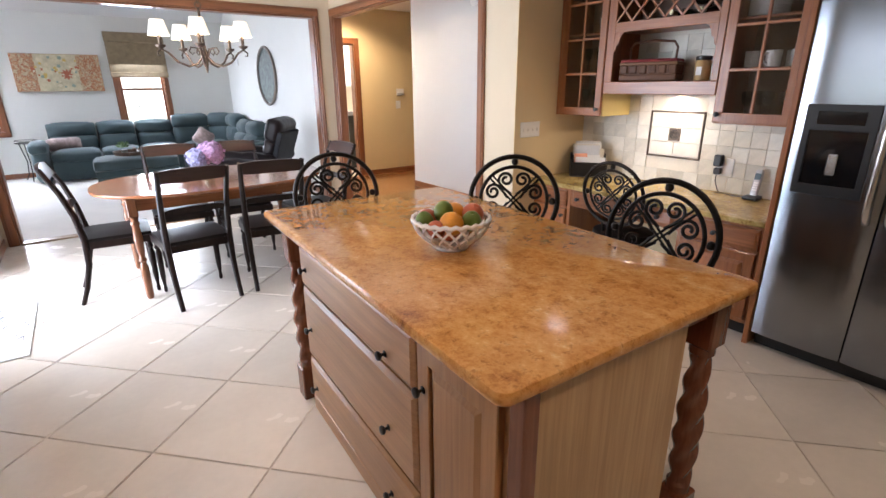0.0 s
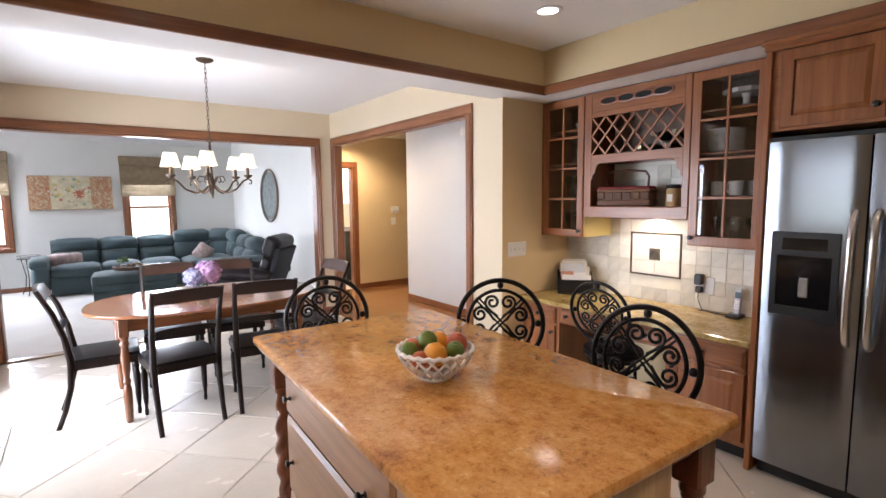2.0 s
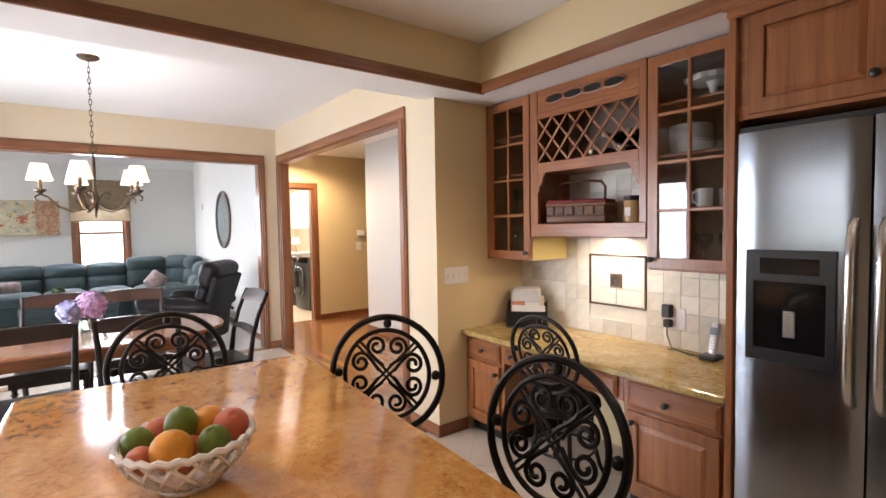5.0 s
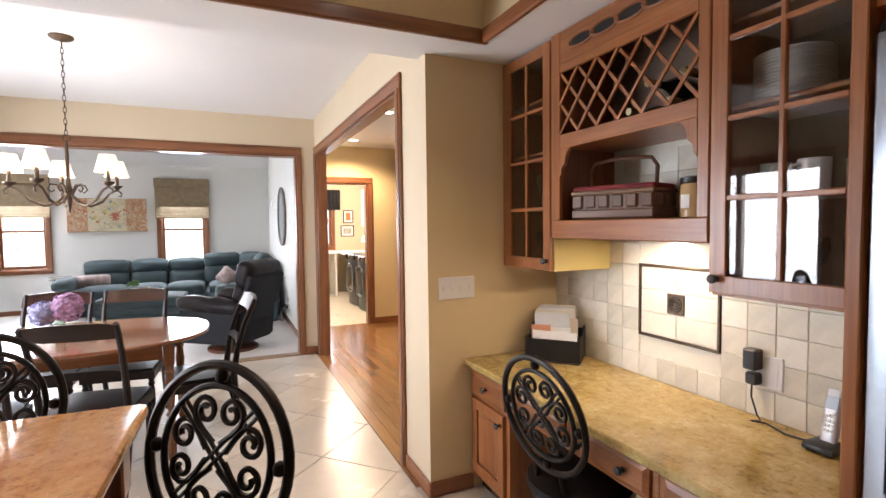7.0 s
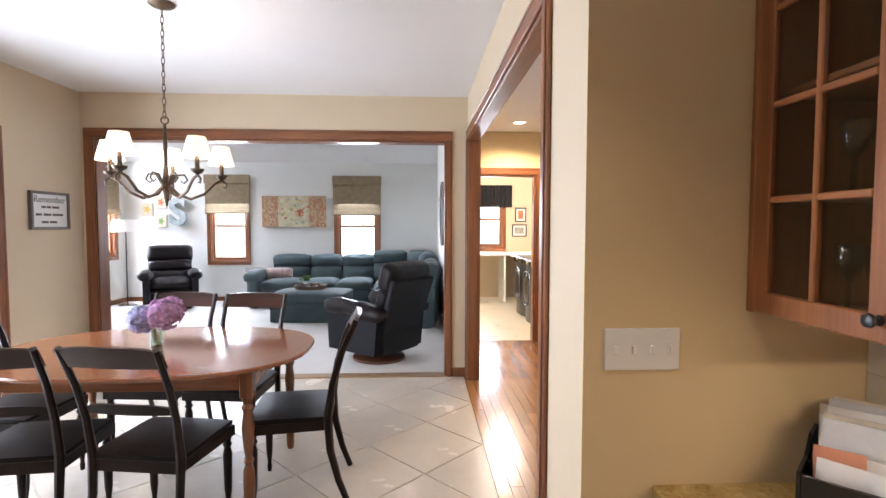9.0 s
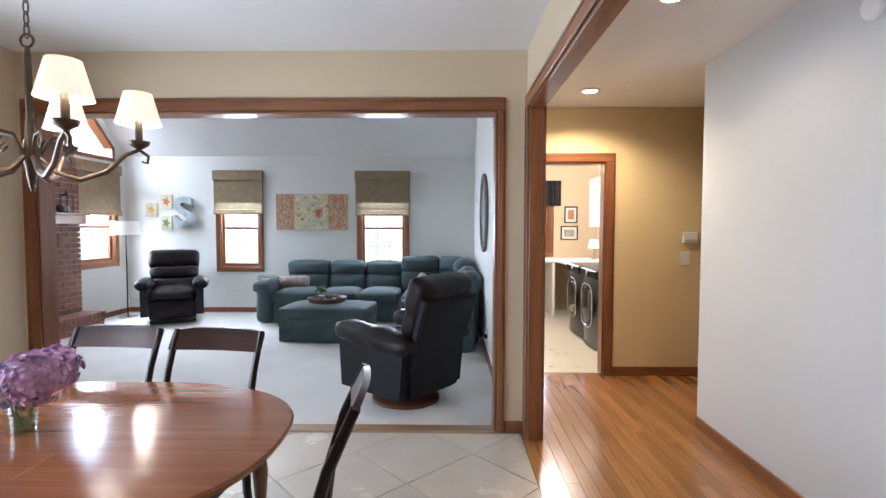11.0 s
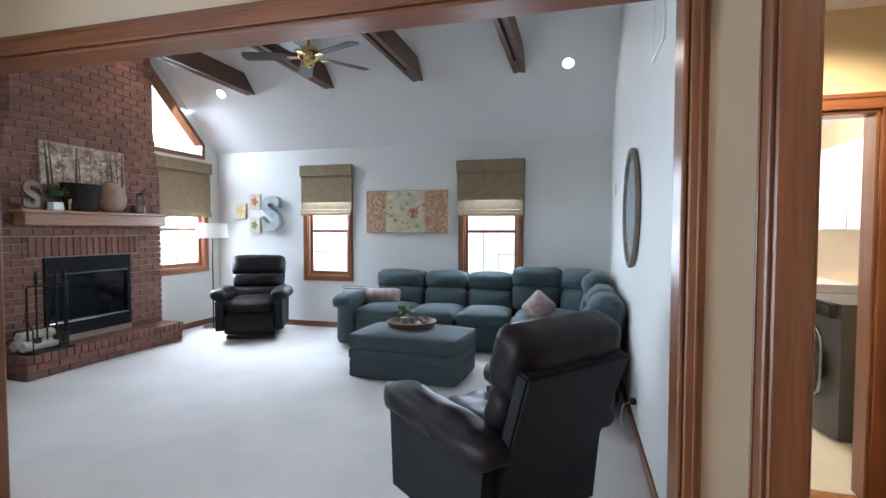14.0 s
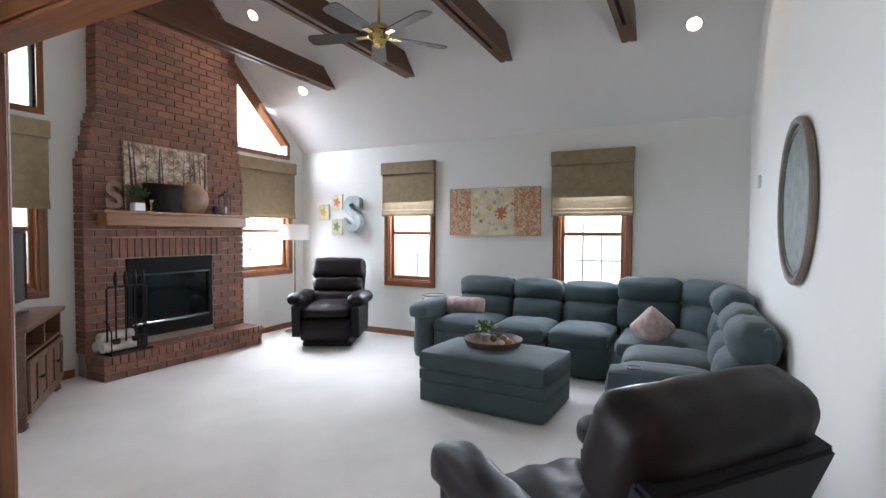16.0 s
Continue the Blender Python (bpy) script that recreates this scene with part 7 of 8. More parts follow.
for i in range(12):
    z = 2.40 + i * 0.028
    part("slat", boxes(((LX1 - 0.01, 7.005, z), (LX1 - 0.003, 7.355, z + 0.014)), b=0.001), M_WHITE, vt, world=True)
single("wall_sensor", boxes(((LX1 - 0.025, 9.86, 1.79), (LX1 - 0.001, 9.93, 1.90)), b=0.008), M_WHITE, "small white wall sensor", "sensor")
for y in (7.84,):
    o = thing("wall_outlet", (LX1, y, 0.28), "white wall outlet with a plug and cord", "outlet")
    part("plate", boxes(((LX1 - 0.006, y - 0.036, 0.22), (LX1 - 0.001, y + 0.036, 0.335)), b=0.003), M_WHITE, o, world=True)
    part("plug", boxes(((LX1 - 0.045, y - 0.02, 0.235), (LX1 - 0.006, y + 0.02, 0.275)), b=0.006), M_BLACK, o, world=True)
    bm = new_bm()
    tube(bm, [(LX1 - 0.045, y, 0.25), (LX1 - 0.09, y + 0.02, 0.22), (LX1 - 0.10, y + 0.08, 0.08), (LX1 - 0.07, y + 0.2, 0.012), (LX1 - 0.1, y + 0.45, 0.012)], 0.004, 6)
    part("cord", bm, M_WHITE, o, world=True)

# ceiling beams with a slot in the underside
BZ0, BZ1 = 3.215, 3.435


def ys_at(z):
    return RIDGE_Y - (RIDGE - z) / PITCH, RIDGE_Y + (RIDGE - z) / PITCH


for k, xe in enumerate((-2.26, -1.10, 0.086, 1.306)):
    bt = thing("ceiling_beam", (xe - 0.065, RIDGE_Y, BZ0), "dark stained boxed timber tie beam across the vault", "beam", "tie beams")
    (a0, b0), (a1, b1) = ys_at(BZ0), ys_at(BZ1)
    for xa, xb in ((xe - 0.135, xe - 0.085), (xe - 0.05, xe)):
        bm = new_bm()
        prism(bm, [(a0 + 0.003, BZ0), (b0 - 0.003, BZ0), (b1 - 0.003, BZ1), (a1 + 0.003, BZ1)], "x", xa, xb)
        part("side_board", bm, M_BEAM, bt, world=True, smooth=0)
    # filler in the slot, blackened to paint in the shade between the boards
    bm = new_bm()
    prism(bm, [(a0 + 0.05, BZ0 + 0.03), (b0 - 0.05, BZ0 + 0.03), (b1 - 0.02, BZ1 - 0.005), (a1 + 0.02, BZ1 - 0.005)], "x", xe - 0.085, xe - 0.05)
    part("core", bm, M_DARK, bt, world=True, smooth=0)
    for e in (b0, a0):
        s = -1 if e == b0 else 1
        part("end_block", boxes(((xe - 0.085, e + s * 0.02, BZ0 + 0.001), (xe - 0.05, e + s * 0.42, BZ0 + 0.028)), b=0.001), M_BEAM, bt, world=True)
    if k == 0:
        bm = new_bm()
        prism(bm, [(8.34, BZ1 - 0.01), (7.62, slope_z(7.62) - 0.004), (7.10, slope_z(7.10) - 0.004), (7.08, BZ1 - 0.01)], "x", xe - 0.10, xe - 0.035)
        part("gusset", bm, M_BEAM, bt, world=True, smooth=0)

# ceiling fan
fan = thing("ceiling_fan", (-0.565, 8.50, RIDGE), "brass ceiling fan with five grey-brown blades", "ceiling fan")
HZF = 3.035 - RIDGE
bm = new_bm()
lathe(bm, [(0.07, -0.05), (0.06, -0.10), (0.02, -0.13)], 20)
part("canopy", bm, M_BRASS, fan)
bm = new_bm()
lathe(bm, [(0.011, -0.12), (0.011, HZF + 0.1)], 12)
part("downrod", bm, M_BRASS, fan)
bm = new_bm()
lathe(bm, [(0.03, HZF + 0.11), (0.07, HZF + 0.095), (0.10, HZF + 0.06), (0.105, HZF + 0.02), (0.09, HZF - 0.01), (0.06, HZF - 0.03), (0.05, HZF - 0.07), (0.025, HZF - 0.085), (0.01, HZF - 0.09)], 26)
part("motor", bm, M_BRASS, fan)
m_blade = wood("fan_blade_wood", (0.10, 0.075, 0.058), (0.065, 0.048, 0.038), "x", 0.45)
for i in range(5):
    rot = pose(0, 0, HZF + 0.005, 0, 0, 72 * i + 52)
    bm = new_bm()
    box(bm, (0.08, -0.025, -0.006), (0.2, 0.025, 0.0), 0.002, rot)
    part("blade_iron", bm, M_BRASS, fan)
    bm = new_bm()
    prism(bm, [(0.17, -0.052), (0.20, -0.06), (0.56, -0.074), (0.605, -0.062), (0.62, -0.03), (0.62, 0.03), (0.605, 0.062), (0.56, 0.074), (0.20, 0.06), (0.17, 0.052)], "z", -0.004, 0.004, rot @ pose(0, 0, 0.006, 11, 0, 0))
    part("blade", bm, m_blade, fan, smooth=0)


def downlight(name, at, normal, watts, colour):
    d = thing(name, Matrix.Translation(at) @ Vector(normal).to_track_quat("Z", "Y").to_matrix().to_4x4(), "round recessed ceiling light, lit", "recessed light", "recessed lights")
    bm = new_bm()
    lathe(bm, [(0.058, 0.001), (0.085, 0.001), (0.083, 0.007), (0.06, 0.009)], 28)
    for f in [f for f in bm.faces if len(f.verts) > 4]:
        bm.faces.remove(f)
    part("trim_ring", bm, M_WHITE, d)
    bm = new_bm()
    lathe(bm, [(0.062, 0.0015), (0.06, 0.0035), (0.01, 0.004)], 24)
    part("lens", bm, M_LAMP, d)
    return d


for x, y in ((1.78, 9.97), (-2.77, 9.98), (-2.85, 9.24)):
    n = Vector((0, -PITCH if y > RIDGE_Y else PITCH, -1)).normalized()
    p = Vector((x, y, slope_z(y)))
    downlight("recessed_light", p, n, 10, WARM)
    lamp = spot("downlight", p + n * 0.02, 14 if x > 0 else 34, (1, 0.88, 0.70), 130)
    lamp.matrix_world = look(p + n * 0.02, p + n)
# fittings for the kitchen downlights; all but the first are made up
for x, y in ((2.03, 1.98), (0.1, 1.98), (2.03, -0.2), (0.1, -0.2)):
    downlight("recessed_light", (x, y, CEIL), (0, 0, -1), 0, WARM)
for x, y in ((3.05, 6.78), (2.98, 5.13)):
    downlight("recessed_light", (x, y, 2.545), (0, 0, -1), 0, WARM)


# sectional sofa
sofa = thing("sectional_sofa", (1.0, 10.1, 0), "teal-grey upholstered sectional reclining sofa round the corner", "sofa")


def seat_module(m, w, tag=0.0):
    """One seat facing -y: front at y = 0, back at y = 0.88."""
    bm = new_bm()
    pad(bm, (0, 0.42, 0.17), (w / 2 - 0.004, 0.40, 0.155), 0.03, m, 6, seed=tag)
    base = part("seat_base", bm, M_SOFA, sofa, world=True)
    bm = new_bm()
    pad(bm, (0, 0.31, 0.385), (w / 2 - 0.004, 0.33, 0.085), 0.07, m, 9, (0, 0.01, 0.03), 0.008, tag)
    part("seat_cushion", bm, M_SOFA, sofa, world=True)
    bm = new_bm()
    pad(bm, (0, 0.68, 0.57), (w / 2 - 0.006, 0.12, 0.17), 0.09, m @ pose(0, 0, 0, -6, 0, 0), 9, (0, 0.045, 0.01), 0.012, tag + 3)
    part("back_cushion", bm, M_SOFA, sofa, world=True)
    bm = new_bm()
    pad(bm, (0, 0.71, 0.825), (w / 2 - 0.006, 0.115, 0.125), 0.085, m @ pose(0, 0, 0, -6, 0, 0), 9, (0, 0.04, 0.015), 0.012, tag + 7)
    part("head_cushion", bm, M_SOFA, sofa, world=True)
    bm = new_bm()
    box(bm, (-w / 2 + 0.005, 0.82, 0.05), (w / 2 - 0.005, 0.885, 0.86), 0.02, m)
    part("back_shell", bm, M_SOFA, sofa, world=True)


SY = 9.76
for i, (a, b) in enumerate(((-0.73, -0.04), (-0.04, 0.54), (0.54, 1.14))):
    seat_module(pose((a + b) / 2, SY, 0.004), b - a, i * 2.3)
bm = new_bm()
pad(bm, (-0.845, 10.12, 0.29), (0.11, 0.42, 0.285), 0.09, None, 8, (0.01, 0.01, 0), 0.006, 4)
pad(bm, (-0.85, 10.06, 0.545), (0.135, 0.42, 0.085), 0.08, None, 8, (0, 0, 0.02), 0.008, 6)
part("arm", bm, M_SOFA, sofa, world=True)
# corner wedge, then the return along the east wall
bm = new_bm()
prism(bm, [(1.14, SY + 0.02), (1.14, 10.62), (1.9, 10.62), (2.24, 10.28), (2.24, 9.5), (1.42, 9.5)], "z", 0.02, 0.33)
part("corner_base", bm, M_SOFA, sofa, world=True)
bm = new_bm()
pad(bm, (1.62, 10.0, 0.385), (0.42, 0.46, 0.085), 0.08, None, 8, (0, 0, 0.03), 0.008, 9)
part("corner_cushion", bm, M_SOFA, sofa, world=True)
for ang, cx, cy, w in ((0, 1.43, 10.46, 0.62), (-45, 1.94, 10.31, 0.50), (-90, 2.10, 9.84, 0.60)):
    mloc = pose(cx, cy, 0.004, 0, 0, ang)
    for z, h, t in ((0.57, 0.17, 11), (0.825, 0.125, 13)):
        bm = new_bm()
        pad(bm, (0, -0.03, z), (w / 2, 0.12, h), 0.085, mloc @ pose(0, 0, 0, -3, 0, 0), 9, (0, 0.045, 0.012), 0.012, t + ang)
        part("corner_back_cushion", bm, M_SOFA, sofa, world=True)
for i, (a, b) in enumerate(((9.52, 8.93), (8.93, 8.34))):
    seat_module(pose(1.345, (a + b) / 2, 0.004, 0, 0, -90), a - b, 20 + i * 3.1)
bm = new_bm()
pad(bm, (1.76, 8.20, 0.30), (0.42, 0.13, 0.30), 0.06, None, 7, (0, 0, 0.01), 0.005, 33)
part("console_arm", bm, M_SOFA, sofa, world=True)
for y in (8.17,):
    bm = new_bm()
    lathe(bm, [(0.045, 0.602), (0.048, 0.606), (0.04, 0.609), (0.038, 0.604)], 18, Matrix.Translation((1.5, y, 0)))
    part("cup_holder", bm, M_BLACK, sofa, world=True)

# cushions on the sofa
m_pil = mat("blush_patterned_cushion", (0.42, 0.31, 0.29), 0.9, var=0.35, scale=16, fine=200, bump=0.3, sheen=0.3)
for at, rot, hs, lab in (((-0.52, 10.20, 0.565), (-15, 0, 8), (0.23, 0.06, 0.10), "small oblong blush cushion on the sofa"), ((1.50, 9.76, 0.57), (-28, 35, -25), (0.148, 0.055, 0.148), "square blush patterned cushion on the sofa corner")):
    bm = new_bm()
    pad(bm, (0, 0, 0), hs, 0.05, Matrix.Translation(at) @ pose(0, 0, 0, *rot), 9, (0, 0.05, 0), 0.008, at[0])
    single("throw_pillow", bm, m_pil, lab, "cushion")

# ottoman
ot = thing("ottoman", (0.355, 8.87, 0, 0, 0, -4), "large teal-grey upholstered storage ottoman", "ottoman")
bm = new_bm()
pad(bm, (0, 0, 0.10), (0.535, 0.345, 0.09), 0.02, None, 8, (0.004, 0.004, 0), 0.003, 1)
part("lower_band", bm, M_SOFA, ot)
bm = new_bm()
pad(bm, (0, 0, 0.235), (0.54, 0.35, 0.055), 0.025, None, 8, (0.006, 0.006, 0), 0.003, 2)
part("middle_band", bm, M_SOFA, ot)
bm = new_bm()
pad(bm, (0, 0, 0.355), (0.55, 0.36, 0.085), 0.05, None, 10, (0.006, 0.006, 0.025), 0.006, 3)
part("top_cushion", bm, M_SOFA, ot)
part("foot", boxes(((-0.5, -0.3, 0.004), (0.5, 0.3, 0.02))), M_BLACK, ot)
OZ = 0.458
tr = thing("round_tray", (0.31, 8.93, OZ), "round wooden tray on the ottoman", "tray")
bm = new_bm()
lathe(bm, [(0.2, 0), (0.23, 0.004), (0.25, 0.055), (0.24, 0.055), (0.222, 0.014), (0.02, 0.012)], 32)
part("dish", bm, wood("tray_wood", (0.2, 0.12, 0.08), (0.12, 0.07, 0.05), "x", 0.5), tr)
pp = thing("potted_plant", (0.22, 8.98, OZ + 0.012), "small succulent in a pot on the tray", "plant")
bm = new_bm()
lathe(bm, [(0.035, 0), (0.045, 0.06), (0.04, 0.062), (0.01, 0.058)], 16)
part("pot", bm, mat("grey_pot", (0.3, 0.28, 0.25), 0.7), pp)
leaf_bunch(pp, (0, 0, 0.10), 0.085, 120, 0.028, 9, mat("succulent", (0.10, 0.2, 0.06), 0.5, var=0.3))
rg = random.Random(4)
for i in range(9):
    a, r = rg.uniform(0, 6.28), rg.uniform(0.02, 0.10)
    bm = new_bm()
    q = rg.uniform(0.026, 0.036)
    lathe(bm, [(0.004, -q), (q * 0.7, -q * 0.7), (q, 0), (q * 0.7, q * 0.7), (0.004, q)], 12, Matrix.Translation((0.40 + r * math.cos(a), 8.9 + r * math.sin(a), OZ + 0.012 + q + (0.03 if i > 6 else 0))))
    single("decor_ball", bm, (M_PAPER, bpy.data.materials["tray_wood"], bpy.data.materials["brown_pottery"])[i % 3], "decorative wooden or woven ball on the tray", "ball", group="balls on the tray")


# recliners
def recliner(m, label, swivel):
    r = thing("recliner", m, label, "armchair")
    bm = new_bm()
    if swivel:
        lathe(bm, [(0.30, 0.004), (0.30, 0.03), (0.27, 0.045), (0.05, 0.06), (0.05, 0.14)], 32)
        part("swivel_base", bm, wood("recliner_base_wood", (0.16, 0.06, 0.03), (0.1, 0.035, 0.02), "x"), r, "round wooden swivel base")
    else:
        box(bm, (-0.30, -0.32, 0.004), (0.30, 0.32, 0.06), 0.01)
        part("base", bm, M_BLACK, r)
    bm = new_bm()
    pad(bm, (0, 0.0, 0.245), (0.315, 0.36, 0.13), 0.04, None, 7, wrinkle=0.004)
    part("seat_box", bm, M_LEATHERB, r)
    bm = new_bm()
    pad(bm, (0, -0.06, 0.42), (0.30, 0.37, 0.085), 0.08, None, 14, (0, 0.02, 0.035), 0.014, 2)
    part("seat_cushion", bm, M_LEATHER, r)
    bm = new_bm()
    pad(bm, (0, -0.40, 0.22), (0.30, 0.06, 0.13), 0.05, None, 9, (0, 0.03, 0.01), 0.010, 5)
    part("footrest", bm, M_LEATHER, r)
    for s in (-1, 1):
        bm = new_bm()
        prism(bm, [(-0.40, 0.13), (0.30, 0.13), (0.34, 0.47), (0.20, 0.53), (-0.43, 0.50)], "x", s * 0.31, s * 0.405)
        part("side_panel", bm, M_LEATHERB, r)
        bm = new_bm()
        pad(bm, (s * 0.365, -0.05, 0.565), (0.10, 0.43, 0.07), 0.066, pose(0, 0, 0, -3, 0, 0), 16, (0.012, 0.02, 0.024), 0.013, 8 + s)
        part("arm_pad", bm, M_LEATHER, r)
    tilt = pose(0, 0.26, 0.42, -19, 0, 0)
    for z, h, d, t in ((0.06, 0.13, 0.085, 11), (0.275, 0.11, 0.08, 14)):
        bm = new_bm()
        pad(bm, (0, -0.04, z), (0.325, d, h), 0.06, tilt, 14, (0.004, 0.026, 0.006), 0.014, t)
        part("back_cushion", bm, M_LEATHER, r)
    bm = new_bm()
    pad(bm, (0, -0.028, 0.50), (0.352, 0.105, 0.145), 0.075, tilt, 18, (0.004, 0.010, 0.006), 0.007, 17)
    part("head_cushion", bm, M_LEATHER, r, "plump rolled leather headrest")
    bm = new_bm()
    put(bm, [(s * w, y, z) for z, w, y0, y1 in ((-0.26, 0.315, 0.03, 0.10), (0.52, 0.348, 0.05, 0.12)) for s, y in ((-1, y0), (1, y0), (1, y1), (-1, y1))],
        [(0, 1, 2, 3)[::-1], (4, 5, 6, 7), (0, 1, 5, 4), (1, 2, 6, 5), (2, 3, 7, 6), (3, 0, 4, 7)], tilt)
    bmesh.ops.recalc_face_normals(bm, faces=bm.faces)
    bmesh.ops.bevel(bm, geom=bm.edges[:], offset=0.012, segments=2, affect="EDGES")
    part("back_shell", bm, M_LEATHERB, r)
    return r


recliner(pose(-2.30, 10.0, 0.004, 0, 0, 27), "dark brown leather rocker recliner beside the floor lamp", False)
recliner(pose(1.53, 6.66, 0.004, 0, 0, 231) @ Matrix.Diagonal((0.90, 0.94, 1.0, 1)), "dark brown leather swivel recliner on a round wooden base", True)

# floor lamp
fl = thing("floor_lamp", (-3.16, 10.22, 0.004), "slim black floor lamp with a cream drum shade, lit", "floor lamp")
bm = new_bm()
lathe(bm, [(0.14, 0), (0.14, 0.012), (0.02, 0.022), (0.012, 0.04)], 28)
part("base", bm, M_NICKEL, fl, "round satin metal base")
bm = new_bm()
lathe(bm, [(0.010, 0.03), (0.010, 1.36)], 12)
part("pole", bm, M_BLACK, fl)
bm = new_bm()
lathe(bm, [(0.215, 1.295), (0.20, 1.505), (0.197, 1.505), (0.212, 1.295)], 32)
for f in [f for f in bm.faces if len(f.verts) > 4]:
    bm.faces.remove(f)
part("shade", bm, M_FLSHADE, fl, "cream drum shade")
bulb("floor_lamp_bulb", (-3.16, 10.22, 1.40), 1.6, (1, 0.85, 0.62), 0.03)

# wire side table
et = thing("side_table", (-1.0, 10.33, 0.004), "small black wire side table with round top", "side table")
bm = new_bm()
tube(bm, [(0.15 * math.cos(2 * math.pi * i / 28), 0.15 * math.sin(2 * math.pi * i / 28), 0.60) for i in range(28)], 0.006, 6, closed=True)
tube(bm, [(0.15 * math.cos(2 * math.pi * i / 28), 0.15 * math.sin(2 * math.pi * i / 28), 0.64) for i in range(28)], 0.004, 6, closed=True)
part("rim", bm, M_IRON, et)
bm = new_bm()
lathe(bm, [(0.145, 0.594), (0.145, 0.6), (0.01, 0.601)], 28)
part("top", bm, M_IRON, et)
for k in range(3):
    a = radians(120 * k + 20)
    bm = new_bm()
    tube(bm, [(0.14 * math.cos(a), 0.14 * math.sin(a), 0.60), (0.07 * math.cos(a), 0.07 * math.sin(a), 0.3), (0.10 * math.cos(a), 0.10 * math.sin(a), 0.1), (0.16 * math.cos(a), 0.16 * math.sin(a), 0.0)], 0.007, 7)
    part("leg", bm, M_IRON, et)

# television on a diagonal stand
rot = Matrix.Translation((-2.72, 7.05, 0.004)) @ pose(0, 0, 0, 0, 0, 144.5)
tv = thing("tv_stand", rot, "brown wooden television stand with cupboard doors", "tv stand")
m_tvw = wood("tv_stand_wood", (0.20, 0.105, 0.055), (0.13, 0.065, 0.035), "x", 0.4)
part("top", boxes(((-0.56, -0.03, 0.70), (0.56, 0.46, 0.74)), b=0.01), m_tvw, tv)
part("carcass", boxes(((-0.53, 0.0, 0.07), (0.53, 0.44, 0.11)), ((-0.53, 0.0, 0.11), (-0.50, 0.44, 0.70)), ((0.50, 0.0, 0.11), (0.53, 0.44, 0.70)), ((-0.50, 0.42, 0.11), (0.50, 0.44, 0.70)), ((-0.50, 0.0, 0.50), (0.50, 0.42, 0.52))), m_tvw, tv)
# back sheet of the niche with its shade painted in as near-black
part("niche_back", boxes(((-0.50, 0.40, 0.52), (0.50, 0.418, 0.70)), b=0), M_DARK, tv)
part("divider", boxes(((-0.015, 0.0, 0.52), (0.015, 0.40, 0.70))), m_tvw, tv)
for i in range(4):
    a = -0.495 + i * 0.2485
    d = part("door", boxes(((a, -0.02, 0.12), (a + 0.05, 0.0, 0.49)), ((a + 0.194, -0.02, 0.12), (a + 0.244, 0.0, 0.49)), ((a + 0.05, -0.02, 0.12), (a + 0.194, 0.0, 0.17)), ((a + 0.05, -0.02, 0.44), (a + 0.194, 0.0, 0.49)), ((a + 0.05, -0.008, 0.17), (a + 0.194, 0.0, 0.44))), m_tvw, tv)
    kx = a + (0.225 if i % 2 == 0 else 0.02)
    bm = new_bm()
    lathe(bm, [(0.005, 0), (0.005, 0.012), (0.013, 0.018), (0.01, 0.026)], 12, Matrix.Translation((kx, -0.02, 0.32)) @ pose(0, 0, 0, 90, 0, 0))
    part("knob", bm, M_IRON, d)
for sx in (-0.49, 0.49):
    for sy in (0.04, 0.40):
        bm = new_bm()
        lathe(bm, [(0.02, 0), (0.04, 0.02), (0.042, 0.045), (0.03, 0.07)], 14, Matrix.Translation((sx, sy, 0)))
        part("bun_foot", bm, m_tvw, tv)
scr = thing("television", rot @ Matrix.Translation((0.05, 0.25, 0.74)), "large flat black television on the stand, switched off", "television")
part("screen", boxes(((-0.46, -0.03, 0.07), (0.46, 0.02, 0.66)), b=0.006), M_BLACK, scr)
part("panel", boxes(((-0.445, -0.034, 0.09), (0.445, -0.0305, 0.645)), b=0), M_BLACKGLOSS, scr)
part("foot", boxes(((-0.2, -0.1, 0), (0.2, 0.1, 0.012)), ((-0.05, -0.01, 0.012), (0.05, 0.01, 0.09))), M_BLACK, scr)


# ---- pieces of floors and walls ----
def clip_rect(poly, x0, x1, y0, y1):
    for ax, v, less in ((0, x0, False), (0, x1, True), (1, y0, False), (1, y1, True)):
        if len(poly) < 3:
            return []
        poly = clip(poly, ax, v, less)
    return poly


floor_k = bpy.data.objects["floor_kitchen"]
TS, U0, V0, GAP = 0.522, 1.215, 1.669, 0.0035
whole = new_bm()
h = TS / 2 - GAP
put(whole, [(-h, -h, -0.006), (h, -h, -0.006), (h, h, -0.006), (-h, h, -0.006), (-h + 0.002, -h + 0.002, 0.0), (h - 0.002, -h + 0.002, 0.0), (h - 0.002, h - 0.002, 0.0), (-h + 0.002, h - 0.002, 0.0)],
    [(0, 1, 5, 4), (1, 2, 6, 5), (2, 3, 7, 6), (3, 0, 4, 7), (4, 5, 6, 7)])
tile_mesh = mesh_of("tile", whole, M_TILE, 0)
FA = radians(43.6)
cf, sf = math.cos(FA), math.sin(FA)
zones = ((XL + 0.001, 2.375, -2.14, 5.985), (2.375, 3.225, -2.14, 2.76))
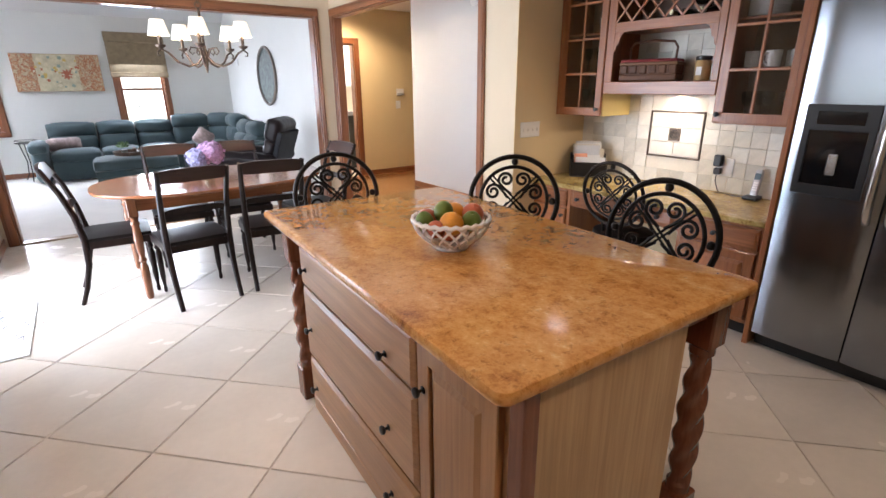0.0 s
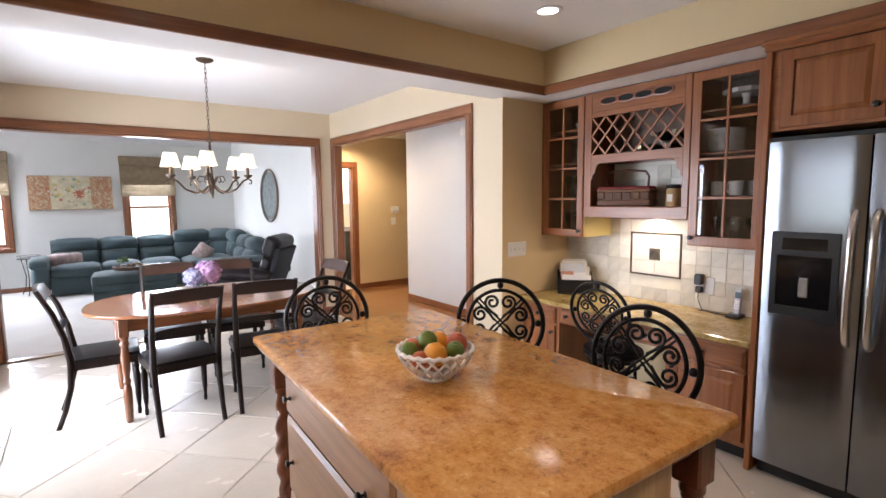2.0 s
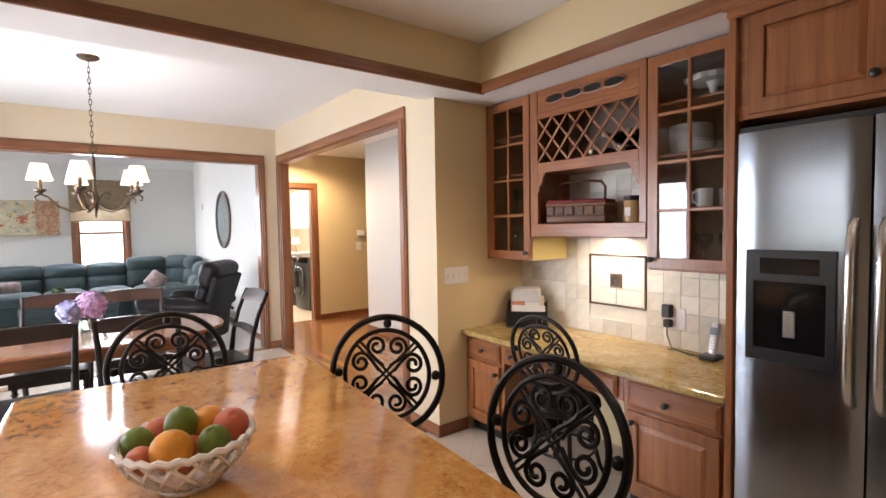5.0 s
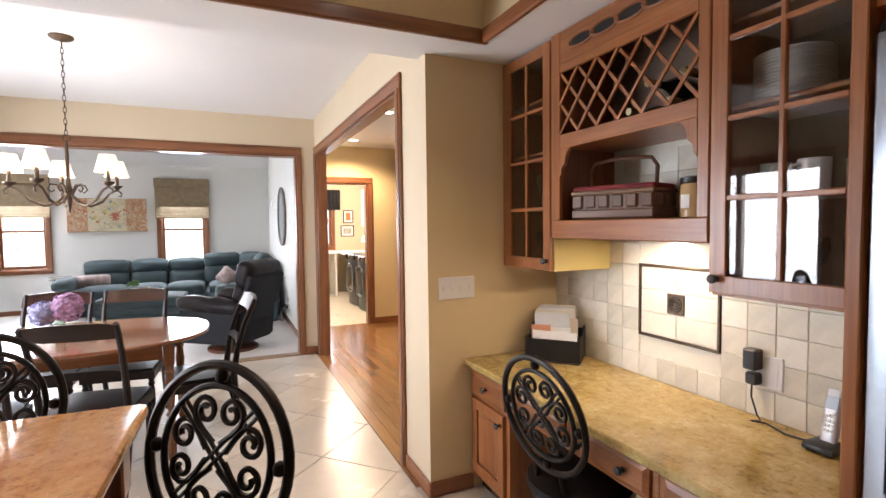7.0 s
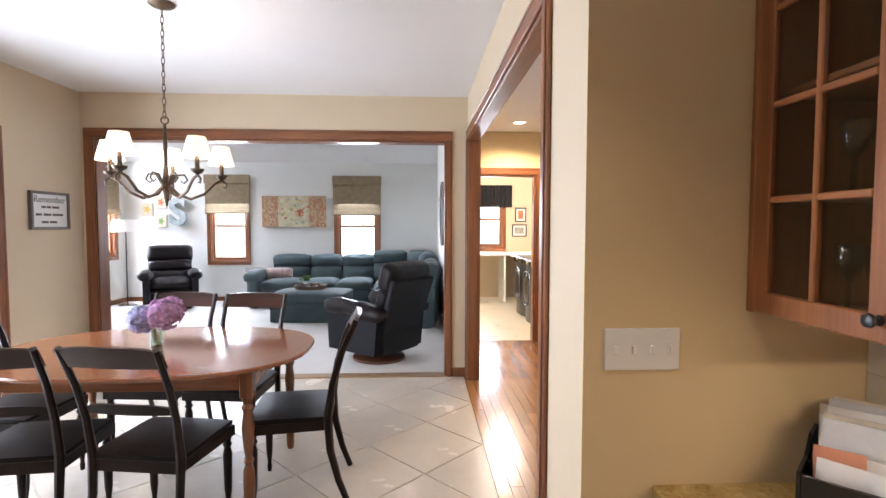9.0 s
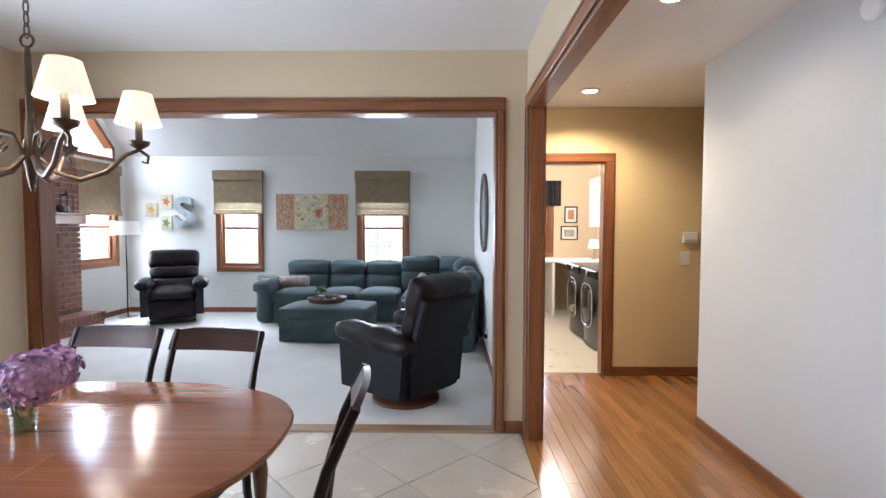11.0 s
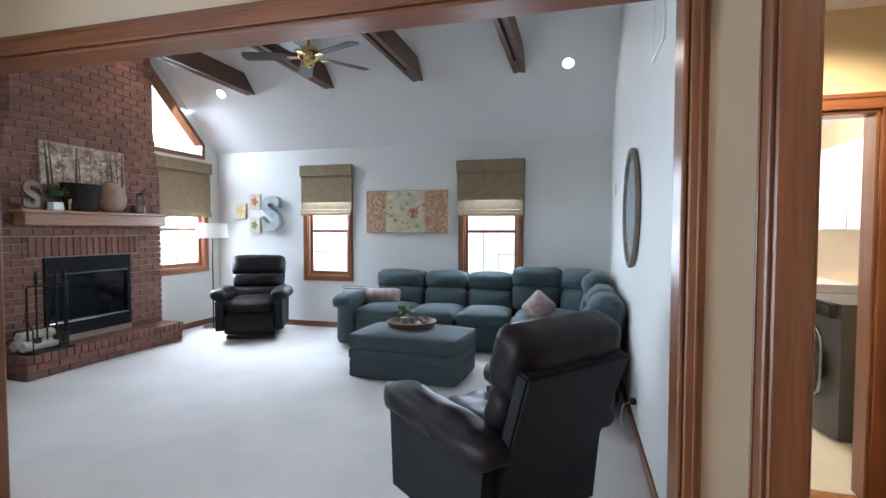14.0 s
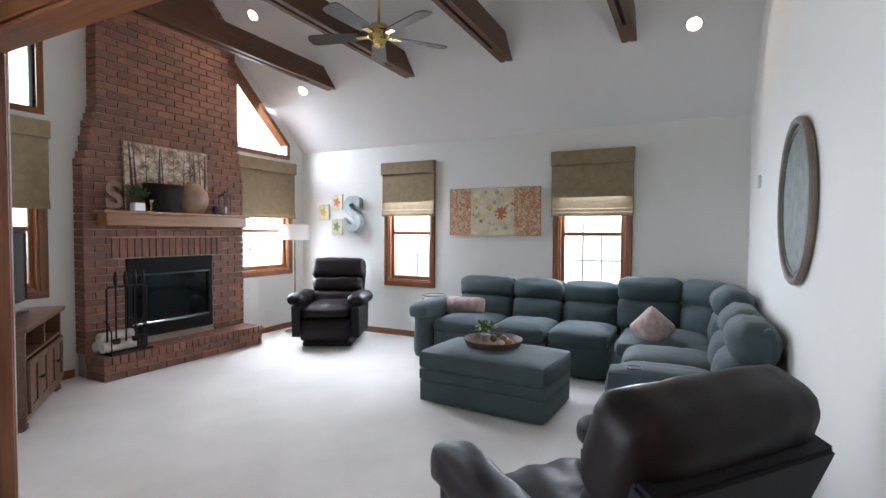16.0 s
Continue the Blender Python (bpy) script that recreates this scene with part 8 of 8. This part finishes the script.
for iu in range(-8, 12):
    for iv in range(-9, 11):
        u, v = U0 + (iu + 0.5) * TS, V0 + (iv + 0.5) * TS
        cx, cy = u * cf - v * sf, u * sf + v * cf
        corners = [(cx + (a * cf - b * sf) * h, cy + (a * sf + b * cf) * h) for a, b in ((-1, -1), (1, -1), (1, 1), (-1, 1))]
        done = False
        for z in zones:
            if all(z[0] < x < z[1] and z[2] < y < z[3] for x, y in corners):
                ob = new("tile", tile_mesh)
                ob.parent = floor_k
                ob.matrix_basis = pose(cx, cy, 0, 0, 0, 43.6)
                done = True
        if done:
            continue
        for z in zones:
            poly = clip_rect(corners, *z)
            if len(poly) > 2:
                bm = new_bm()
                prism(bm, poly, "z", -0.006, 0.0)
                ob = new("tile", mesh_of("tile", bm, M_TILE, 0))
                ob.parent = floor_k

floor_h = bpy.data.objects["floor_hall"]
rg = random.Random(21)
PW = 0.0785
for i in range(16):
    x = 2.382 + i * PW
    y = 2.895 - rg.uniform(0, 0.8)
    while y < 7.39:
        ln_p = rg.choice((0.7, 0.9, 1.1, 1.3))
        a, b = max(y, 2.895), min(y + ln_p, 7.395)
        if b - a > 0.05:
            ob = new("plank", mesh_of("plank", boxes(((0.0006, 0.0006, -0.006), (PW - 0.0006, b - a - 0.0006, 0.0)), b=0.001), M_FLOORW, 0))
            ob.parent = floor_h
            ob.matrix_basis = pose(x, a, 0)
        y += ln_p
for i in range(25):
    x = 2.382 + (16 + i) * PW
    y = 6.0 - rg.uniform(0, 0.8) if x > 3.64 else 2.895
    while y < 7.39 and x < 5.5:
        ln_p = rg.choice((0.7, 0.9, 1.1, 1.3))
        a, b = max(y, 2.895), min(y + ln_p, 7.395)
        if b - a > 0.05:
            ob = new("plank", mesh_of("plank", boxes(((0.0006, 0.0006, -0.006), (PW - 0.0006, b - a - 0.0006, 0.0)), b=0.001), M_FLOORW, 0))
            ob.parent = floor_h
            ob.matrix_basis = pose(x, a, 0)
        y += ln_p

# tumbled stone tiles behind the desk
wall_k = bpy.data.objects["wall_east_kitchen"]
backing = part("tile_bed", boxes(((3.221, 1.036, DZ), (3.2295, 2.764, 1.37)), ((3.221, 1.55, 1.37), (3.2295, 2.318, 1.79)), b=0), M_GROUT2, wall_k)
rg = random.Random(31)
TP = 0.1025
PY0, PY1, PZ0, PZ1 = 1.742, 2.150, 0.905, 1.235
tile_s = {}
for kind in range(4):
    bm = new_bm()
    box(bm, (-0.006, -TP / 2 + 0.0007, -TP / 2 + 0.0007), (0.006, TP / 2 - 0.0007, TP / 2 - 0.0007), 0.0012 + 0.0003 * kind)
    tile_s[kind] = mesh_of("wall_tile", bm, M_SPLASH, 0)
bm = new_bm()
box(bm, (-0.006, -TP / 2 + 0.0007, -TP / 2 + 0.0007), (0.006, TP / 2 - 0.0007, TP / 2 - 0.0007), 0.0015)
tile_pale = mesh_of("wall_tile", bm, M_SPLASHW, 0)
for r in range(10):
    for c in range(17):
        y = 2.764 - (c + 0.5) * TP
        z = DZ + (r + 0.5) * TP
        if z > 1.36 and not (1.60 < y < 2.27 and z < 1.74):
            continue
        if PY0 - 0.045 < y < PY1 + 0.045 and PZ0 - 0.045 < z < PZ1 + 0.045:
            continue
        if y < 1.09 or y > 2.72:
            continue
        ob = new("wall_tile", tile_pale if rg.random() < 0.45 else tile_s[rg.randrange(4)])
        ob.parent = wall_k
        ob.matrix_basis = pose(3.2205 - rg.uniform(0, 0.0012), y, z, rg.uniform(-0.6, 0.6), 0, 0)
pn = thing("tile_medallion", (WX, 1.946, 1.07), "framed stone tile panel with a dark centre tile", "tile panel")
part("frame_strip", boxes(((3.208, PY0, PZ0), (3.2215, PY1, PZ0 + 0.012)), b=0.003), M_BRONZE, pn, world=True)
part("frame_strip", boxes(((3.208, PY0, PZ1 - 0.012), (3.2215, PY1, PZ1)), b=0.003), M_BRONZE, pn, world=True)
part("frame_strip", boxes(((3.208, PY0, PZ0 + 0.012), (3.2215, PY0 + 0.012, PZ1 - 0.012)), b=0.003), M_BRONZE, pn, world=True)
part("frame_strip", boxes(((3.208, PY1 - 0.012, PZ0 + 0.012), (3.2215, PY1, PZ1 - 0.012)), b=0.003), M_BRONZE, pn, world=True)
for r in range(3):
    for c in range(2):
        ya = PY0 + 0.013 + c * 0.191
        za = PZ0 + 0.013 + r * 0.1015
        part("stone_tile", boxes(((3.2135, ya + 0.0012, za + 0.0012), (3.2212, ya + 0.1898, za + 0.1003)), b=0.002), M_SPLASHW, pn, world=True)
ct = part("centre_tile", boxes(((3.207, 1.902, 1.027), (3.2134, 1.990, 1.115)), b=0.003), M_BRONZE, pn, "dark cast relief tile", world=True)
bm = new_bm()
for k in range(3):
    tube(bm, [(3.2065, 1.946 + (0.012 + 0.01 * k) * math.cos(2 * math.pi * i / 12), 1.071 + (0.012 + 0.01 * k) * math.sin(2 * math.pi * i / 12)) for i in range(12)], 0.003, 5, closed=True)
part("relief", bm, M_IRON, ct, world=True)

# chimney bricks
CH, BL = 0.0745, 0.2
rg = random.Random(77)
near_bricks, far = [], new_bm()


def brick_span(z):
    a, b = chimney_edges(z)
    stepz = 0.0745 * 2
    return a, b


brick_cache = {}


def brick_mesh(ly, lx, lz):
    k = (round(ly, 3), round(lx, 3), round(lz, 3))
    if k not in brick_cache:
        bm = new_bm()
        box(bm, (-k[1] / 2, -k[0] / 2, -k[2] / 2), (k[1] / 2, k[0] / 2, k[2] / 2), 0.003)
        brick_cache[k] = mesh_of("brick", bm, M_BRICK, 0)
    return brick_cache[k]


count = 0


def brick(yc, zc, ly, lz, xf, xb):
    global count
    ly, lx = round(ly, 3), round(xf - xb, 3)
    xc = (xf + xb) / 2 + rg.uniform(-0.0015, 0.002)
    if zc < 2.25 and count < 300:
        ob = new("brick", brick_mesh(ly, lx, lz))
        ob.parent = fire
        ob.matrix_basis = world_of(fire).inverted() @ pose(xc, yc, zc)
        count += 1
    else:
        box(far, (xc - lx / 2, yc - ly / 2, zc - lz / 2), (xc + lx / 2, yc + ly / 2, zc + lz / 2), 0.003)


course = 0
z = 0.0745 * 3 + 0.012
while z < RIDGE - 0.1:
    zc = z + 0.0322
    stepped = math.floor((zc - 1.95) / 0.12) * 0.12 + 1.95 if 1.95 < zc < 2.6 else zc
    a, b = chimney_edges(stepped)
    top_room = (RIDGE - zc - 0.04) / PITCH
    a, b = max(a, RIDGE_Y - top_room), min(b, RIDGE_Y + top_room)
    y = a - (0.1 if course % 2 else 0)
    while y < b - 0.012:
        p, q = max(y, a), min(y + BL - 0.009, b)
        parts_ = [(p, q)]
        if zc < FZ1 + 0.006 + 0.03:
            parts_ = [(m0, m1) for m0, m1 in ((p, min(q, F0 - 0.004)), (max(p, F1 + 0.004), q))]
        elif FZ1 < zc < FZ1 + 0.215:
            parts_ = [(m0, m1) for m0, m1 in ((p, min(q, 7.86)), (max(p, 9.13), q))]
        for m0, m1 in parts_:
            if m1 - m0 > 0.02:
                edge = m0 <= a + 0.001 or m1 >= b - 0.001
                brick((m0 + m1) / 2, zc, m1 - m0, 0.0645, FXC, LX0 + 0.004 if edge else FXC - 0.05)
        y += BL
    course += 1
    z += CH
for i in range(17):
    brick(7.90 + i * 0.0745, FZ1 + 0.112, 0.0645, 0.196, FXC + 0.003, FXC - 0.05)
# hearth: two stretcher courses and a rowlock top
hy0, hy1, hx = 7.62, 9.46, -2.985
for r in range(2):
    y = hy0 - (0.1 if r else 0)
    while y < hy1 - 0.012:
        p, q = max(y, hy0), min(y + BL - 0.009, hy1)
        if q - p > 0.02:
            brick((p + q) / 2, 0.004 + r * CH + 0.036, q - p, 0.0645, hx, FXC if (p <= hy0 or q >= hy1) else hx - 0.06)
        y += BL
y = hy0 - 0.008
while y < hy1:
    brick(y + 0.0325, 0.195, 0.0655, 0.08, hx + 0.012, hx - 0.185)
    brick(y + 0.0325, 0.195, 0.0655, 0.08, hx - 0.195, FXC + 0.002)
    y += 0.0745
tagged(part("brick_field", far, M_BRICKF, fire, world=True, smooth=0), kind="stuff")
